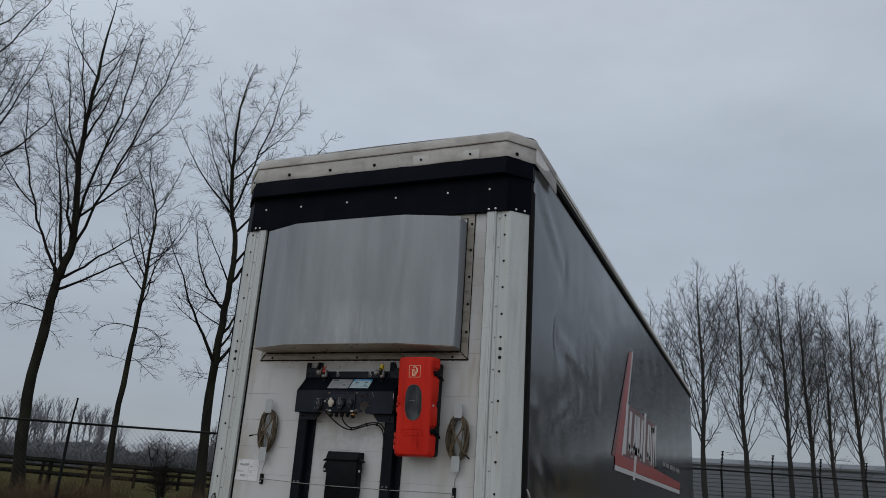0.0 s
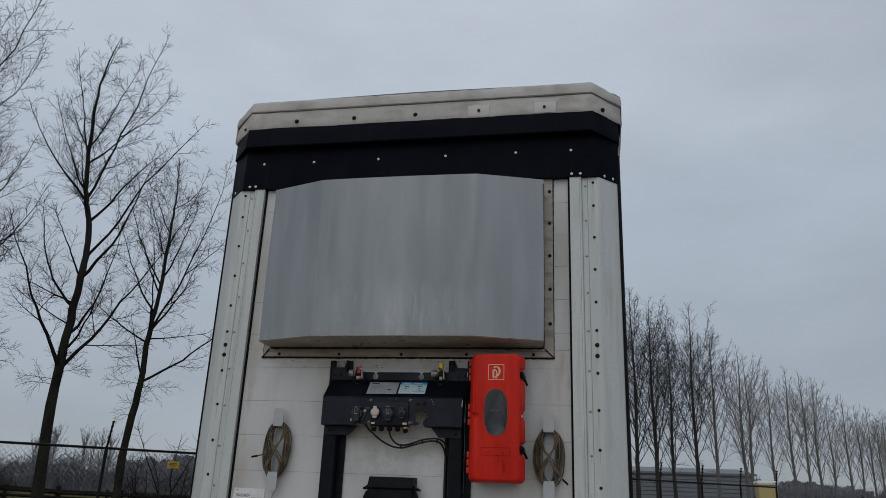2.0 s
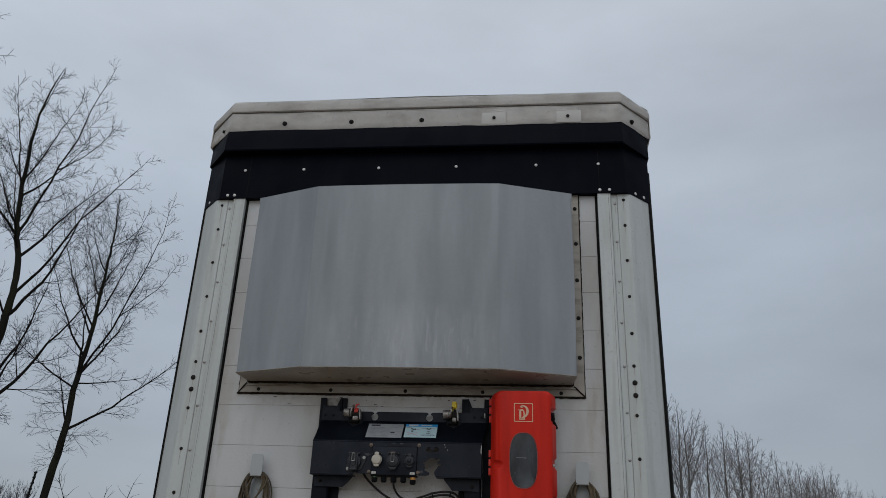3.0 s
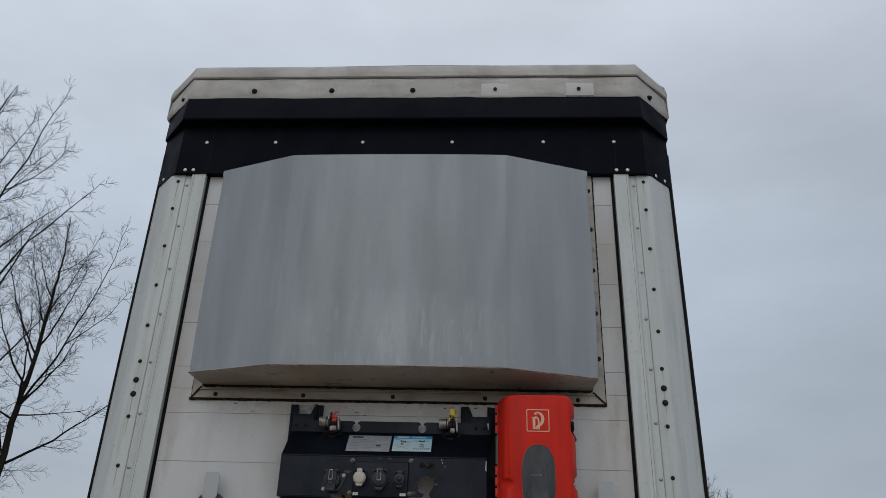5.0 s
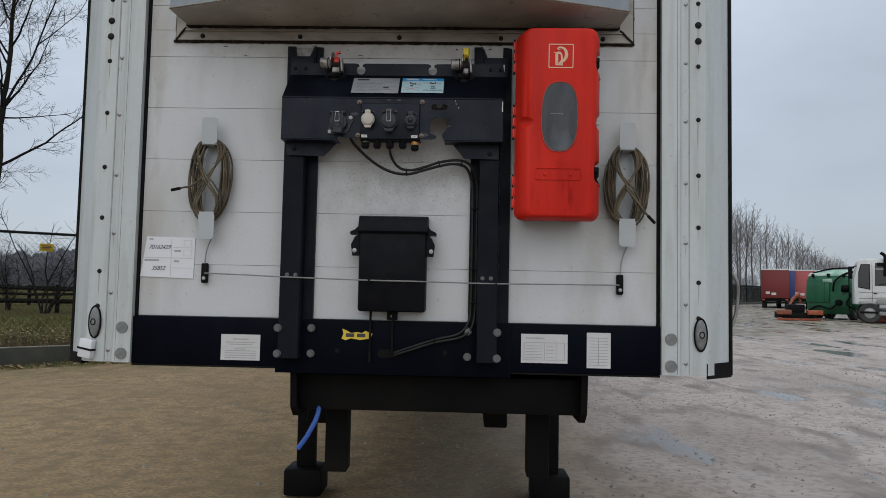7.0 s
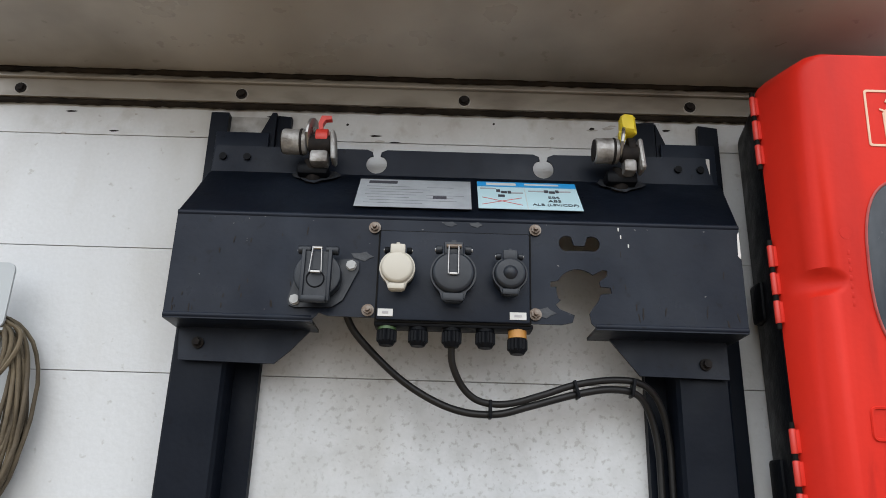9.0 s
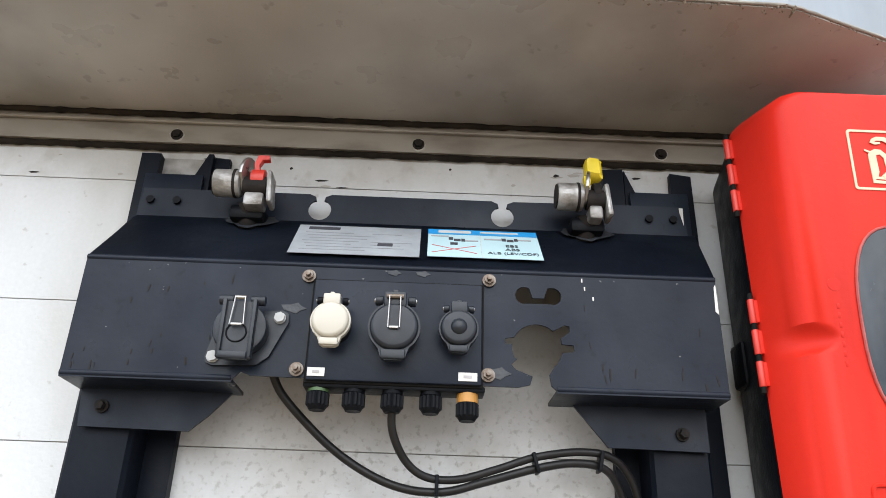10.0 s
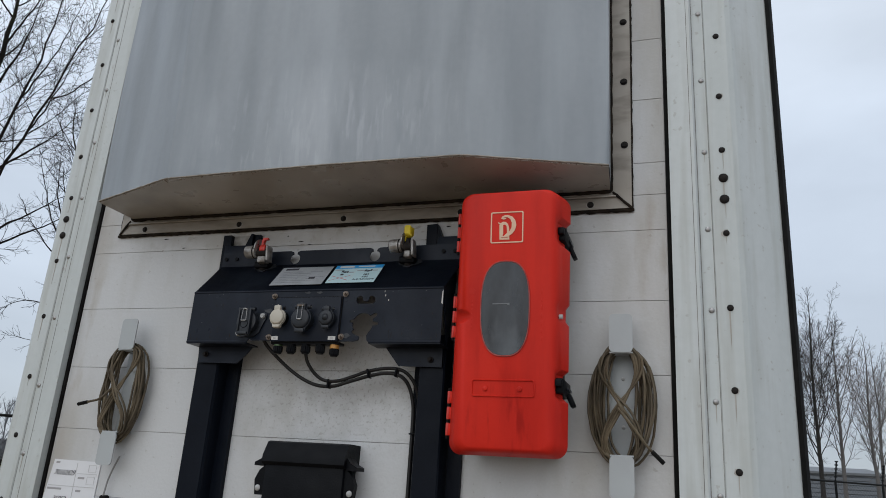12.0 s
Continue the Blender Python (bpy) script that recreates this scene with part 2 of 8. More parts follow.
M["cream"] = material("cream_white_plastic", (0.41, 0.385, 0.325), 0.42, second=(0.35, 0.325, 0.27), amount=0.4, scale=20)
M["white_ink"] = material("white_print", (0.52, 0.52, 0.50), 0.55, second=(0.42, 0.41, 0.39), amount=0.4, scale=30)
M["peach_rim"] = material("scuffed_pale_red_rim", (0.34, 0.07, 0.06), 0.5, second=(0.25, 0.012, 0.01), amount=0.8, scale=40)
M["peach_ink"] = material("faded_white_print", (0.62, 0.42, 0.29), 0.5, second=(0.55, 0.33, 0.22), amount=0.5, scale=60)
M["paper"] = material("white_paper_sheet", (0.61, 0.625, 0.65), 0.7, second=(0.55, 0.56, 0.585), amount=0.4, scale=12)
M["ink_soft"] = material("worn_grey_print", (0.13, 0.135, 0.14), 0.6, second=(0.25, 0.26, 0.27), amount=0.8, scale=80)
M["sticker"] = material("weathered_white_sticker", (0.50, 0.50, 0.50), 0.6, second=(0.42, 0.41, 0.41), amount=0.5, scale=14)
M["ink_pale"] = material("faded_print", (0.30, 0.29, 0.295), 0.7, second=(0.38, 0.37, 0.37), amount=0.7, scale=60)
M["bolt_mid"] = material("mid_grey_worn_bolt", (0.17, 0.178, 0.175), 0.5, second=(0.10, 0.105, 0.10), amount=0.8, scale=60)
M["bolt_dull"] = material("dull_grey_bolt", (0.10, 0.10, 0.105), 0.55, second=(0.05, 0.05, 0.05), amount=0.6, scale=60)
M["ink"] = material("dark_ink", (0.035, 0.035, 0.045), 0.7, amount=0.3, scale=40)
M["ruled"] = material("pale_grey_ruling", (0.45, 0.455, 0.47), 0.7, amount=0.3, scale=40)
M["ink_grey"] = material("grey_print", (0.30, 0.30, 0.31), 0.7, amount=0.3, scale=40)
M["red_ink"] = material("red_print", (0.55, 0.06, 0.05), 0.6, amount=0.3, scale=40)
M["label_metal"] = material("scratched_metal_label", (0.37, 0.395, 0.42), 0.42, metal=0.2, second=(0.27, 0.29, 0.31), amount=0.7, scale=26, stretch=(1, 1, 1), grain=0.2, grain_scale=140, rough_var=0.1)
M["label_blue"] = material("pale_blue_sticker", (0.40, 0.555, 0.59), 0.4, second=(0.33, 0.48, 0.52), amount=0.4, scale=14)
M["label_blue_dark"] = material("blue_print", (0.02, 0.26, 0.58), 0.4, amount=0.3, scale=30)
M["yellow"] = material("yellow_plastic", (0.74, 0.58, 0.02), 0.45, second=(0.55, 0.42, 0.03), amount=0.6, scale=40)
M["bare_metal"] = material("scraped_bare_metal", (0.30, 0.295, 0.285), 0.55, metal=0.2, second=(0.13, 0.12, 0.105), amount=0.9, scale=38, spots=0.5, spot_scale=120)
M["scuff"] = material("grey_scuffed_paint", (0.028, 0.031, 0.036), 0.6, second=(0.0085, 0.012, 0.018), amount=0.9, scale=28, bump=0.3, bump_scale=90)
M["stain"] = material("grey_mould_stain", (0.36, 0.35, 0.325), 0.6, second=(0.24, 0.225, 0.20), amount=0.8, scale=18)
M["red_lever"] = material("red_lever_plastic", (0.5, 0.03, 0.018), 0.45, amount=0.5, scale=40)
M["green_ring"] = material("green_plastic_ring", (0.05, 0.10, 0.035), 0.5, amount=0.4, scale=60)
M["orange_ring"] = material("orange_plastic_ring", (0.42, 0.2, 0.04), 0.5, amount=0.4, scale=60)
M["cable"] = material("black_cable_sheath", (0.007, 0.007, 0.0075), 0.42, spec=0.25, second=(0.017, 0.0165, 0.016), amount=0.6, scale=20, rough_var=0.1)
M["rope"] = material("weathered_brown_cord", (0.165, 0.132, 0.086), 0.6, spec=0.25, random_amount=0.6, second=(0.036, 0.028, 0.019), amount=0.8, scale=18, bump=0.2, bump_scale=240)
M["wire"] = material("pale_steel_wire", (0.27, 0.27, 0.265), 0.5, metal=0.4, second=(0.16, 0.16, 0.155), amount=0.5, scale=40)
M["hook"] = material("grey_painted_hook", (0.335, 0.36, 0.37), 0.42, second=(0.28, 0.30, 0.31), amount=0.6, scale=9, rough_var=0.08)
M["curtain"] = material("charcoal_pvc_curtain", (0.0022, 0.0030, 0.0055), 0.16, spec=0.34, second=(0.0038, 0.005, 0.0078), amount=0.7, scale=1.1, stretch=(1, 0.6, 1.4),
                        dirt=(0.007, 0.0082, 0.0108), dirt_amount=0.5, dirt_scale=1.5, dirt_stretch=(1, 2, 0.5), bump=0.015, bump_scale=3, rough_var=0.05)
M["curtain_red"] = material("red_curtain_print", (0.30, 0.018, 0.014), 0.35, amount=0.5, scale=2)
M["curtain_maroon"] = material("dark_red_curtain_print", (0.10, 0.008, 0.008), 0.35, second=(0.06, 0.006, 0.006), amount=0.7, scale=2)
M["curtain_grey"] = material("faded_grey_curtain_print", (0.16, 0.16, 0.165), 0.4, amount=0.5, scale=2)
M["curtain_white"] = material("white_curtain_print", (0.50, 0.50, 0.50), 0.4, amount=0.5, scale=2)
M["chassis"] = material("black_chassis", (0.0035, 0.0035, 0.004), 0.65, spec=0.1, second=(0.007, 0.0065, 0.006), amount=0.6, scale=6, dirt=(0.016, 0.014, 0.012), dirt_amount=0.4, dirt_scale=4)
M["tyre"] = material("worn_tyre_rubber", (0.02, 0.02, 0.02), 0.8, second=(0.05, 0.047, 0.042), amount=0.6, scale=12, bump=0.3, bump_scale=60)
M["rim"] = material("dirty_steel_rim", (0.35, 0.35, 0.35), 0.5, metal=0.4, second=(0.2, 0.19, 0.17), amount=0.7, scale=9)
M["blue_hose"] = material("blue_air_hose", (0.03, 0.10, 0.40), 0.4, amount=0.4, scale=20)
M["bark"] = material("grey_green_bark", (0.024, 0.023, 0.018), 0.9, spec=0.1, second=(0.010, 0.0098, 0.008), dirt=(0.04, 0.045, 0.022), dirt_amount=0.6, dirt_scale=0.8, amount=0.8, scale=1.6, stretch=(3, 3, 0.7), grain=0.4, grain_scale=30, bump=0.8, bump_scale=22)
M["branch"] = material("dark_branch_bark", (0.017, 0.0145, 0.013), 0.9, spec=0.1, second=(0.012, 0.0105, 0.0095), amount=0.6, scale=3)
M["twig"] = material("brown_twig_bark", (0.018, 0.014, 0.013), 0.9, spec=0.1, second=(0.0125, 0.010, 0.0095), amount=0.6, scale=2)
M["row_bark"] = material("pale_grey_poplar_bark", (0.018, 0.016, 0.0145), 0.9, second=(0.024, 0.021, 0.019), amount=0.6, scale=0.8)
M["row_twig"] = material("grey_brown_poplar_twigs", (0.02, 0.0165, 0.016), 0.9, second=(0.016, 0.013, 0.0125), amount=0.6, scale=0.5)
# far row: distance haze is put into these paler bark and twig colours
M["far_bark"] = material("hazed_poplar_bark", (0.115, 0.108, 0.104), 0.9, second=(0.09, 0.084, 0.08), amount=0.6, scale=0.8)
M["far_twig"] = material("hazed_poplar_twigs", (0.2, 0.183, 0.178), 0.9, second=(0.155, 0.142, 0.138), amount=0.6, scale=0.5)
# haze across the field is put into this pale blue-grey colour
M["woods"] = material("haze_tinted_winter_woods", (0.19, 0.197, 0.215), 0.95, spec=0.1, second=(0.115, 0.12, 0.132), amount=0.8, scale=0.12, grain=0.2, grain_scale=2.0)
M["grass"] = material("winter_grass_blades", (0.105, 0.122, 0.034), 0.7, spec=0.15, second=(0.18, 0.14, 0.066), amount=0.9, scale=1.3, grain=0.3, grain_scale=14)
M["leaf"] = material("dead_brown_leaves", (0.30, 0.215, 0.135), 0.75, spec=0.15, second=(0.10, 0.068, 0.043), amount=0.8, scale=5)
M["weed"] = material("dead_weed_stalks", (0.105, 0.073, 0.044), 0.85, spec=0.1, second=(0.05, 0.037, 0.025), amount=0.8, scale=1.2)
M["kerb_cap"] = material("pale_worn_concrete", (0.21, 0.2, 0.18), 0.85, second=(0.11, 0.11, 0.085), amount=0.8, scale=4, bump=0.4, bump_scale=60)
M["kerb"] = material("mossy_concrete_kerb", (0.03, 0.033, 0.026), 0.85, second=(0.05, 0.05, 0.038), amount=0.8, scale=3, dirt=(0.05, 0.06, 0.03), dirt_amount=0.6, dirt_scale=5, bump=0.5, bump_scale=50)
M["fence_black"] = material("black_fence_paint", (0.006, 0.007, 0.0075), 0.6, spec=0.12, second=(0.014, 0.015, 0.0145), amount=0.5, scale=6)
M["mesh_wire"] = material("dark_green_mesh_wire", (0.015, 0.017, 0.017), 0.5, amount=0.3, scale=6)
M["old_wood"] = material("mossy_grey_timber", (0.0085, 0.0085, 0.007), 0.9, spec=0.1, second=(0.014, 0.0145, 0.0105), amount=0.7, scale=2, stretch=(1, 1, 4), bump=0.5, bump_scale=30)
M["yellow_sign"] = material("faded_yellow_sign", (0.62, 0.45, 0.03), 0.5, second=(0.5, 0.36, 0.03), amount=0.5, scale=12)
M["cladding"] = material("blue_grey_metal_cladding", (0.135, 0.15, 0.17), 0.5, second=(0.11, 0.124, 0.14), amount=0.6, scale=0.3, stretch=(0.3, 1, 2))
M["roof_grey"] = material("dark_grey_roof_sheet", (0.12, 0.13, 0.14), 0.6, amount=0.5, scale=0.3)
M["red_paint"] = material("faded_red_trailer_tarp", (0.15, 0.012, 0.012), 0.6, second=(0.10, 0.01, 0.01), amount=0.6, scale=0.6)
M["pink_paint"] = material("bleached_red_trailer_tarp", (0.36, 0.075, 0.075), 0.6, second=(0.28, 0.055, 0.055), amount=0.6, scale=0.6)
M["blue_paint"] = material("dark_blue_trailer_tarp", (0.02, 0.035, 0.15), 0.5, amount=0.5, scale=0.6)
M["green_paint"] = material("green_tank_paint", (0.008, 0.115, 0.045), 0.45, second=(0.006, 0.06, 0.026), dirt=(0.015, 0.03, 0.018), dirt_amount=0.5, dirt_scale=1.6, amount=0.7, scale=1.0, rough_var=0.1)
M["green_light"] = material("pale_green_lid_paint", (0.50, 0.60, 0.53), 0.5, second=(0.10, 0.30, 0.19), amount=0.8, scale=2)
M["orange_paint"] = material("orange_machine_paint", (0.34, 0.075, 0.026), 0.55, second=(0.15, 0.038, 0.02), dirt=(0.05, 0.035, 0.025), dirt_amount=0.7, dirt_scale=3, amount=0.7, scale=3)
M["white_truck"] = material("white_truck_paint", (0.60, 0.61, 0.60), 0.35, second=(0.52, 0.53, 0.51), amount=0.5, scale=1.2, dirt=(0.3, 0.27, 0.22), dirt_amount=0.5, dirt_scale=1.0)
M["dark_glass"] = material("dark_vehicle_glass", (0.012, 0.017, 0.017), 0.12, amount=0.2, scale=2)
M["grey_metal"] = material("grey_bumper_metal", (0.30, 0.30, 0.29), 0.5, metal=0.3, amount=0.6, scale=2)
M["tank_yellow"] = material("ochre_yellow_tank", (0.36, 0.28, 0.10), 0.5, amount=0.5, scale=1.2)
M["stone"] = material("loose_gravel_stone", (0.26, 0.235, 0.195), 0.8, second=(0.14, 0.125, 0.105), amount=0.8, scale=12)

# fence line and the tilt of the site
FENCE_A, FENCE_DIR = Vector((-11.07, 6.2, 0)), Vector((0.745, 0.667, 0)).normalized()
SLOPE = 0.015


def ground_z(x, y):
    return SLOPE * y


def fence_point(s):
    p = FENCE_A + FENCE_DIR * s
    return Vector((p.x, p.y, ground_z(p.x, p.y)))


# ground: sandy packed dirt, wetter and greyer with puddles towards +x, grass beyond the fence
def ground_material():
    m = bpy.data.materials.new("wet_sandy_yard_and_field")
    m.use_nodes = True
    n, l = m.node_tree.nodes, m.node_tree.links
    b = n["Principled BSDF"]
    tc = n.new("ShaderNodeTexCoord")

    def math_node(op, a, c=None):
        k = n.new("ShaderNodeMath")
        k.operation = op
        for i, v in enumerate((a, c)):
            if v is None:
                continue
            if isinstance(v, (int, float)):
                k.inputs[i].default_value = v
            else:
                l.new(v, k.inputs[i])
        return k.outputs[0]

    def tex(sc, lo, hi, detail=6.0, stretch=(1, 1, 1)):
        mp = n.new("ShaderNodeMapping")
        mp.inputs["Scale"].default_value = stretch
        l.new(tc.outputs["Object"], mp.inputs[0])
        t = n.new("ShaderNodeTexNoise")
        t.inputs["Scale"].default_value, t.inputs["Detail"].default_value = sc, detail
        l.new(mp.outputs[0], t.inputs["Vector"])
        r = n.new("ShaderNodeMapRange")
        r.inputs["From Min"].default_value, r.inputs["From Max"].default_value = lo, hi
        l.new(t.outputs["Fac"], r.inputs["Value"])
        return r.outputs[0]

    def mix(fac, a, c):
        x = n.new("ShaderNodeMix")
        x.data_type = "RGBA"
        if isinstance(fac, float):
            x.inputs["Factor"].default_value = fac
        else:
            l.new(fac, x.inputs["Factor"])
        for sock, v in ((x.inputs["A"], a), (x.inputs["B"], c)):
            if isinstance(v, tuple):
                sock.default_value = (*v, 1)
            else:
                l.new(v, sock)
        return x.outputs["Result"]

    sep = n.new("ShaderNodeSeparateXYZ")
    l.new(tc.outputs["Object"], sep.inputs[0])
    X, Y = sep.outputs["X"], sep.outputs["Y"]

    def ramp(v, lo, hi):
        r = n.new("ShaderNodeMapRange")
        r.inputs["From Min"].default_value, r.inputs["From Max"].default_value = lo, hi
        l.new(v, r.inputs["Value"])
        return r.outputs[0]

    sand = mix(tex(0.9, 0.3, 0.7), (0.37, 0.262, 0.142), (0.26, 0.187, 0.1))
    sand = mix(tex(5.5, 0.45, 0.62), sand, (0.215, 0.156, 0.09))
    sand = mix(tex(30, 0.4, 0.7), sand, (0.175, 0.127, 0.076))
    wet = mix(tex(0.35, 0.35, 0.65, 6, (1, 0.45, 1)), (0.475, 0.412, 0.372), (0.33, 0.283, 0.252))
    wet = mix(tex(2.6, 0.5, 0.66, 8, (1, 0.45, 1)), wet, (0.225, 0.192, 0.17))
    wet = mix(tex(14, 0.45, 0.75), wet, (0.22, 0.19, 0.17))
    jag = tex(0.6, 0.0, 1.0)
    side = ramp(math_node("ADD", X, math_node("MULTIPLY", jag, 2.0)), 0.6, 3.2)
    yard = mix(side, sand, wet)
    puddle = math_node("MULTIPLY", tex(1.0, 0.575, 0.61, 6, (1.0, 0.32, 1)), side)
    puddle = math_node("MULTIPLY", puddle, ramp(X, 0.5, 2.5))
    yard = mix(puddle, yard, (0.17, 0.16, 0.15))
    field = mix(tex(0.5, 0.3, 0.7), (0.052, 0.062, 0.021), (0.09, 0.072, 0.036))
    field = mix(tex(9, 0.4, 0.75), field, (0.055, 0.045, 0.026))
    nx, ny = -FENCE_DIR.y, FENCE_DIR.x
    dist = math_node("ADD", math_node("MULTIPLY", math_node("SUBTRACT", X, FENCE_A.x), nx), math_node("MULTIPLY", math_node("SUBTRACT", Y, FENCE_A.y), ny))
    inside = math_node("MULTIPLY", ramp(dist, 0.02, 0.12), ramp(math_node("MULTIPLY", X, -1.0), -8.6, -7.6))
    moss = math_node("MULTIPLY", ramp(dist, -2.6, -0.3), tex(2.0, 0.36, 0.6))
    yard = mix(math_node("MULTIPLY", moss, 0.8), yard, (0.085, 0.085, 0.032))
    l.new(mix(inside, yard, field), b.inputs["Base Color"])
    l.new(math_node("MULTIPLY", math_node("SUBTRACT", 1.0, inside), 0.16), b.inputs["Specular IOR Level"])
    rough = n.new("ShaderNodeMix")
    l.new(math_node("MULTIPLY", puddle, math_node("SUBTRACT", 1.0, inside)), rough.inputs["Factor"])
    damp = n.new("ShaderNodeMix")
    l.new(math_node("MULTIPLY", side, tex(1.3, 0.3, 0.7)), damp.inputs["Factor"])
    damp.inputs[2].default_value, damp.inputs[3].default_value = 0.9, 0.4
    l.new(damp.outputs[0], rough.inputs[2])
    rough.inputs[3].default_value = 0.12
    l.new(rough.outputs[0], b.inputs["Roughness"])
    bp = n.new("ShaderNodeBump")
    bp.inputs["Distance"].default_value = 0.014
    l.new(math_node("MULTIPLY", math_node("SUBTRACT", 1.0, puddle), 0.7), bp.inputs["Strength"])
    l.new(tex(7, 0.2, 0.8, 8), bp.inputs["Height"])
    l.new(bp.outputs[0], b.inputs["Normal"])
    return m


M["ground"] = ground_material()

# ---- building helpers ----
OFFSET = {}


def thing(name, at, label, category, group="", kind=""):
    ob = new(name)
    ob.empty_display_size = 0.1
    ob.location = at
    OFFSET[ob] = Vector(at)
    return tagged(ob, label, category, group, kind)


def finish(me, smooth=35):
    if smooth:
        me.polygons.foreach_set("use_smooth", [True] * len(me.polygons))
        me.set_sharp_from_angle(angle=radians(smooth))
    return me


def part(name, bm, mat, parent, label="", smooth=35):
    """Links a bmesh, given in world metres, as one mesh under a thing or a part."""
    off = OFFSET.get(parent, Vector())
    bmesh.ops.recalc_face_normals(bm, faces=bm.faces)
    bmesh.ops.translate(bm, verts=bm.verts, vec=-off)
    me = bpy.data.meshes.new(name)
    bm.to_mesh(me)
    bm.free()
    me.materials.append(mat if not isinstance(mat, str) else M[mat])
    ob = new(name, finish(me, smooth))
    ob.parent = parent
    OFFSET[ob] = off
    return tagged(ob, label) if label else ob


def part_lists(name, verts, faces, mat, parent, label="", smooth=60):
    off = OFFSET.get(parent, Vector())
    me = bpy.data.meshes.new(name)
    me.from_pydata([(v[0] - off.x, v[1] - off.y, v[2] - off.z) for v in verts], [], faces)
    me.materials.append(M[mat])
    ob = new(name, finish(me, smooth))
    ob.parent = parent
    OFFSET[ob] = off
    return tagged(ob, label) if label else ob


def single(name, bm, mat, label, category, group="", kind="", smooth=35, origin=None):
    """A thing that is one mesh."""
    bmesh.ops.recalc_face_normals(bm, faces=bm.faces)
    if origin is None:
        vs = [v.co for v in bm.verts]
        origin = Vector((sum(v.x for v in vs) / len(vs), sum(v.y for v in vs) / len(vs), min(v.z for v in vs)))
    bmesh.ops.translate(bm, verts=bm.verts, vec=-Vector(origin))
    me = bpy.data.meshes.new(name)
    bm.to_mesh(me)
    bm.free()
    me.materials.append(M[mat])
    ob = new(name, finish(me, smooth))
    ob.location = origin
    OFFSET[ob] = Vector(origin)
    return tagged(ob, label, category, group, kind)


def piece(name, me, parent, at, turn=(0, 0, 0), label="", size=1.0):
    ob = new(name, me)
    if name == "handwriting":
        cu.shear, cu.space_character, cu.offset = 0.3, 0.92, -0.0004
    ob.parent = parent
    ob.location = Vector(at) - OFFSET.get(parent, Vector())
    ob.rotation_euler = [radians(a) for a in turn]
    ob.scale = (size, size, size)
    return tagged(ob, label) if label else ob


def shared(name, bm, mat, smooth=35):
    bmesh.ops.recalc_face_normals(bm, faces=bm.faces)
    me = bpy.data.meshes.new(name)
    bm.to_mesh(me)
    bm.free()
    me.materials.append(M[mat])
    return finish(me, smooth)


def box(x0, x1, y0, y1, z0, z1, bevel=0.0, segs=2, bm=None):
    tmp = bmesh.new()
    bmesh.ops.create_cube(tmp, size=1.0)
    for v in tmp.verts:
        v.co = Vector(((x0 + x1) / 2 + v.co.x * (x1 - x0), (y0 + y1) / 2 + v.co.y * (y1 - y0), (z0 + z1) / 2 + v.co.z * (z1 - z0)))
    if bevel:
        bmesh.ops.bevel(tmp, geom=list(tmp.edges), offset=bevel, segments=segs, affect="EDGES", profile=0.5)
    return join(bm, tmp)


def join(bm, tmp):
    if bm is None:
        return tmp
    me = bpy.data.meshes.new("joined")
    tmp.to_mesh(me)
    tmp.free()
    bm.from_mesh(me)
    bpy.data.meshes.remove(me)
    return bm


def cylinder(a, c, r0, r1=None, n=16, bm=None, bevel=0.0):
    a, c = Vector(a), Vector(c)
    d = c - a
    tmp = bmesh.new()
    bmesh.ops.create_cone(tmp, cap_ends=True, segments=n, radius1=r0, radius2=r0 if r1 is None else r1, depth=d.length)
    if bevel:
        bmesh.ops.bevel(tmp, geom=[e for e in tmp.edges if len({round(v.co.z, 5) for v in e.verts}) == 1], offset=bevel, segments=2, affect="EDGES", profile=0.5)
    bmesh.ops.transform(tmp, matrix=Matrix.Translation((a + c) / 2) @ d.to_track_quat("Z", "Y").to_matrix().to_4x4(), verts=tmp.verts)
    return join(bm, tmp)


def tube_lists(verts, faces, pts, radii, n=8, caps=True):
    pts = [Vector(p) for p in pts]
    base = len(verts)
    side = None
    for i, p in enumerate(pts):
        d = (pts[min(i + 1, len(pts) - 1)] - pts[max(i - 1, 0)]).normalized()
        if side is None:
            side = d.orthogonal().normalized()
        side = (side - d * side.dot(d))
        side = side.normalized() if side.length > 1e-6 else d.orthogonal().normalized()
        other = d.cross(side)
        r = radii[i] if isinstance(radii, (list, tuple)) else radii
        for k in range(n):
            a = 2 * math.pi * k / n
            q = p + (side * math.cos(a) + other * math.sin(a)) * r
            verts.append((q.x, q.y, q.z))
    for i in range(len(pts) - 1):
        for k in range(n):
            u, v = base + i * n + k, base + i * n + (k + 1) % n
            faces.append((u, v, v + n, u + n))
    if caps:
        faces.append(tuple(base + k for k in reversed(range(n))))
        faces.append(tuple(base + (len(pts) - 1) * n + k for k in range(n)))


def tube(pts, r, n=8, bm=None):
    verts, faces = [], []
    tube_lists(verts, faces, pts, r, n)
    me = bpy.data.meshes.new("tube")
    me.from_pydata(verts, [], faces)
    bm = bm or bmesh.new()
    bm.from_mesh(me)
    bpy.data.meshes.remove(me)
    return bm


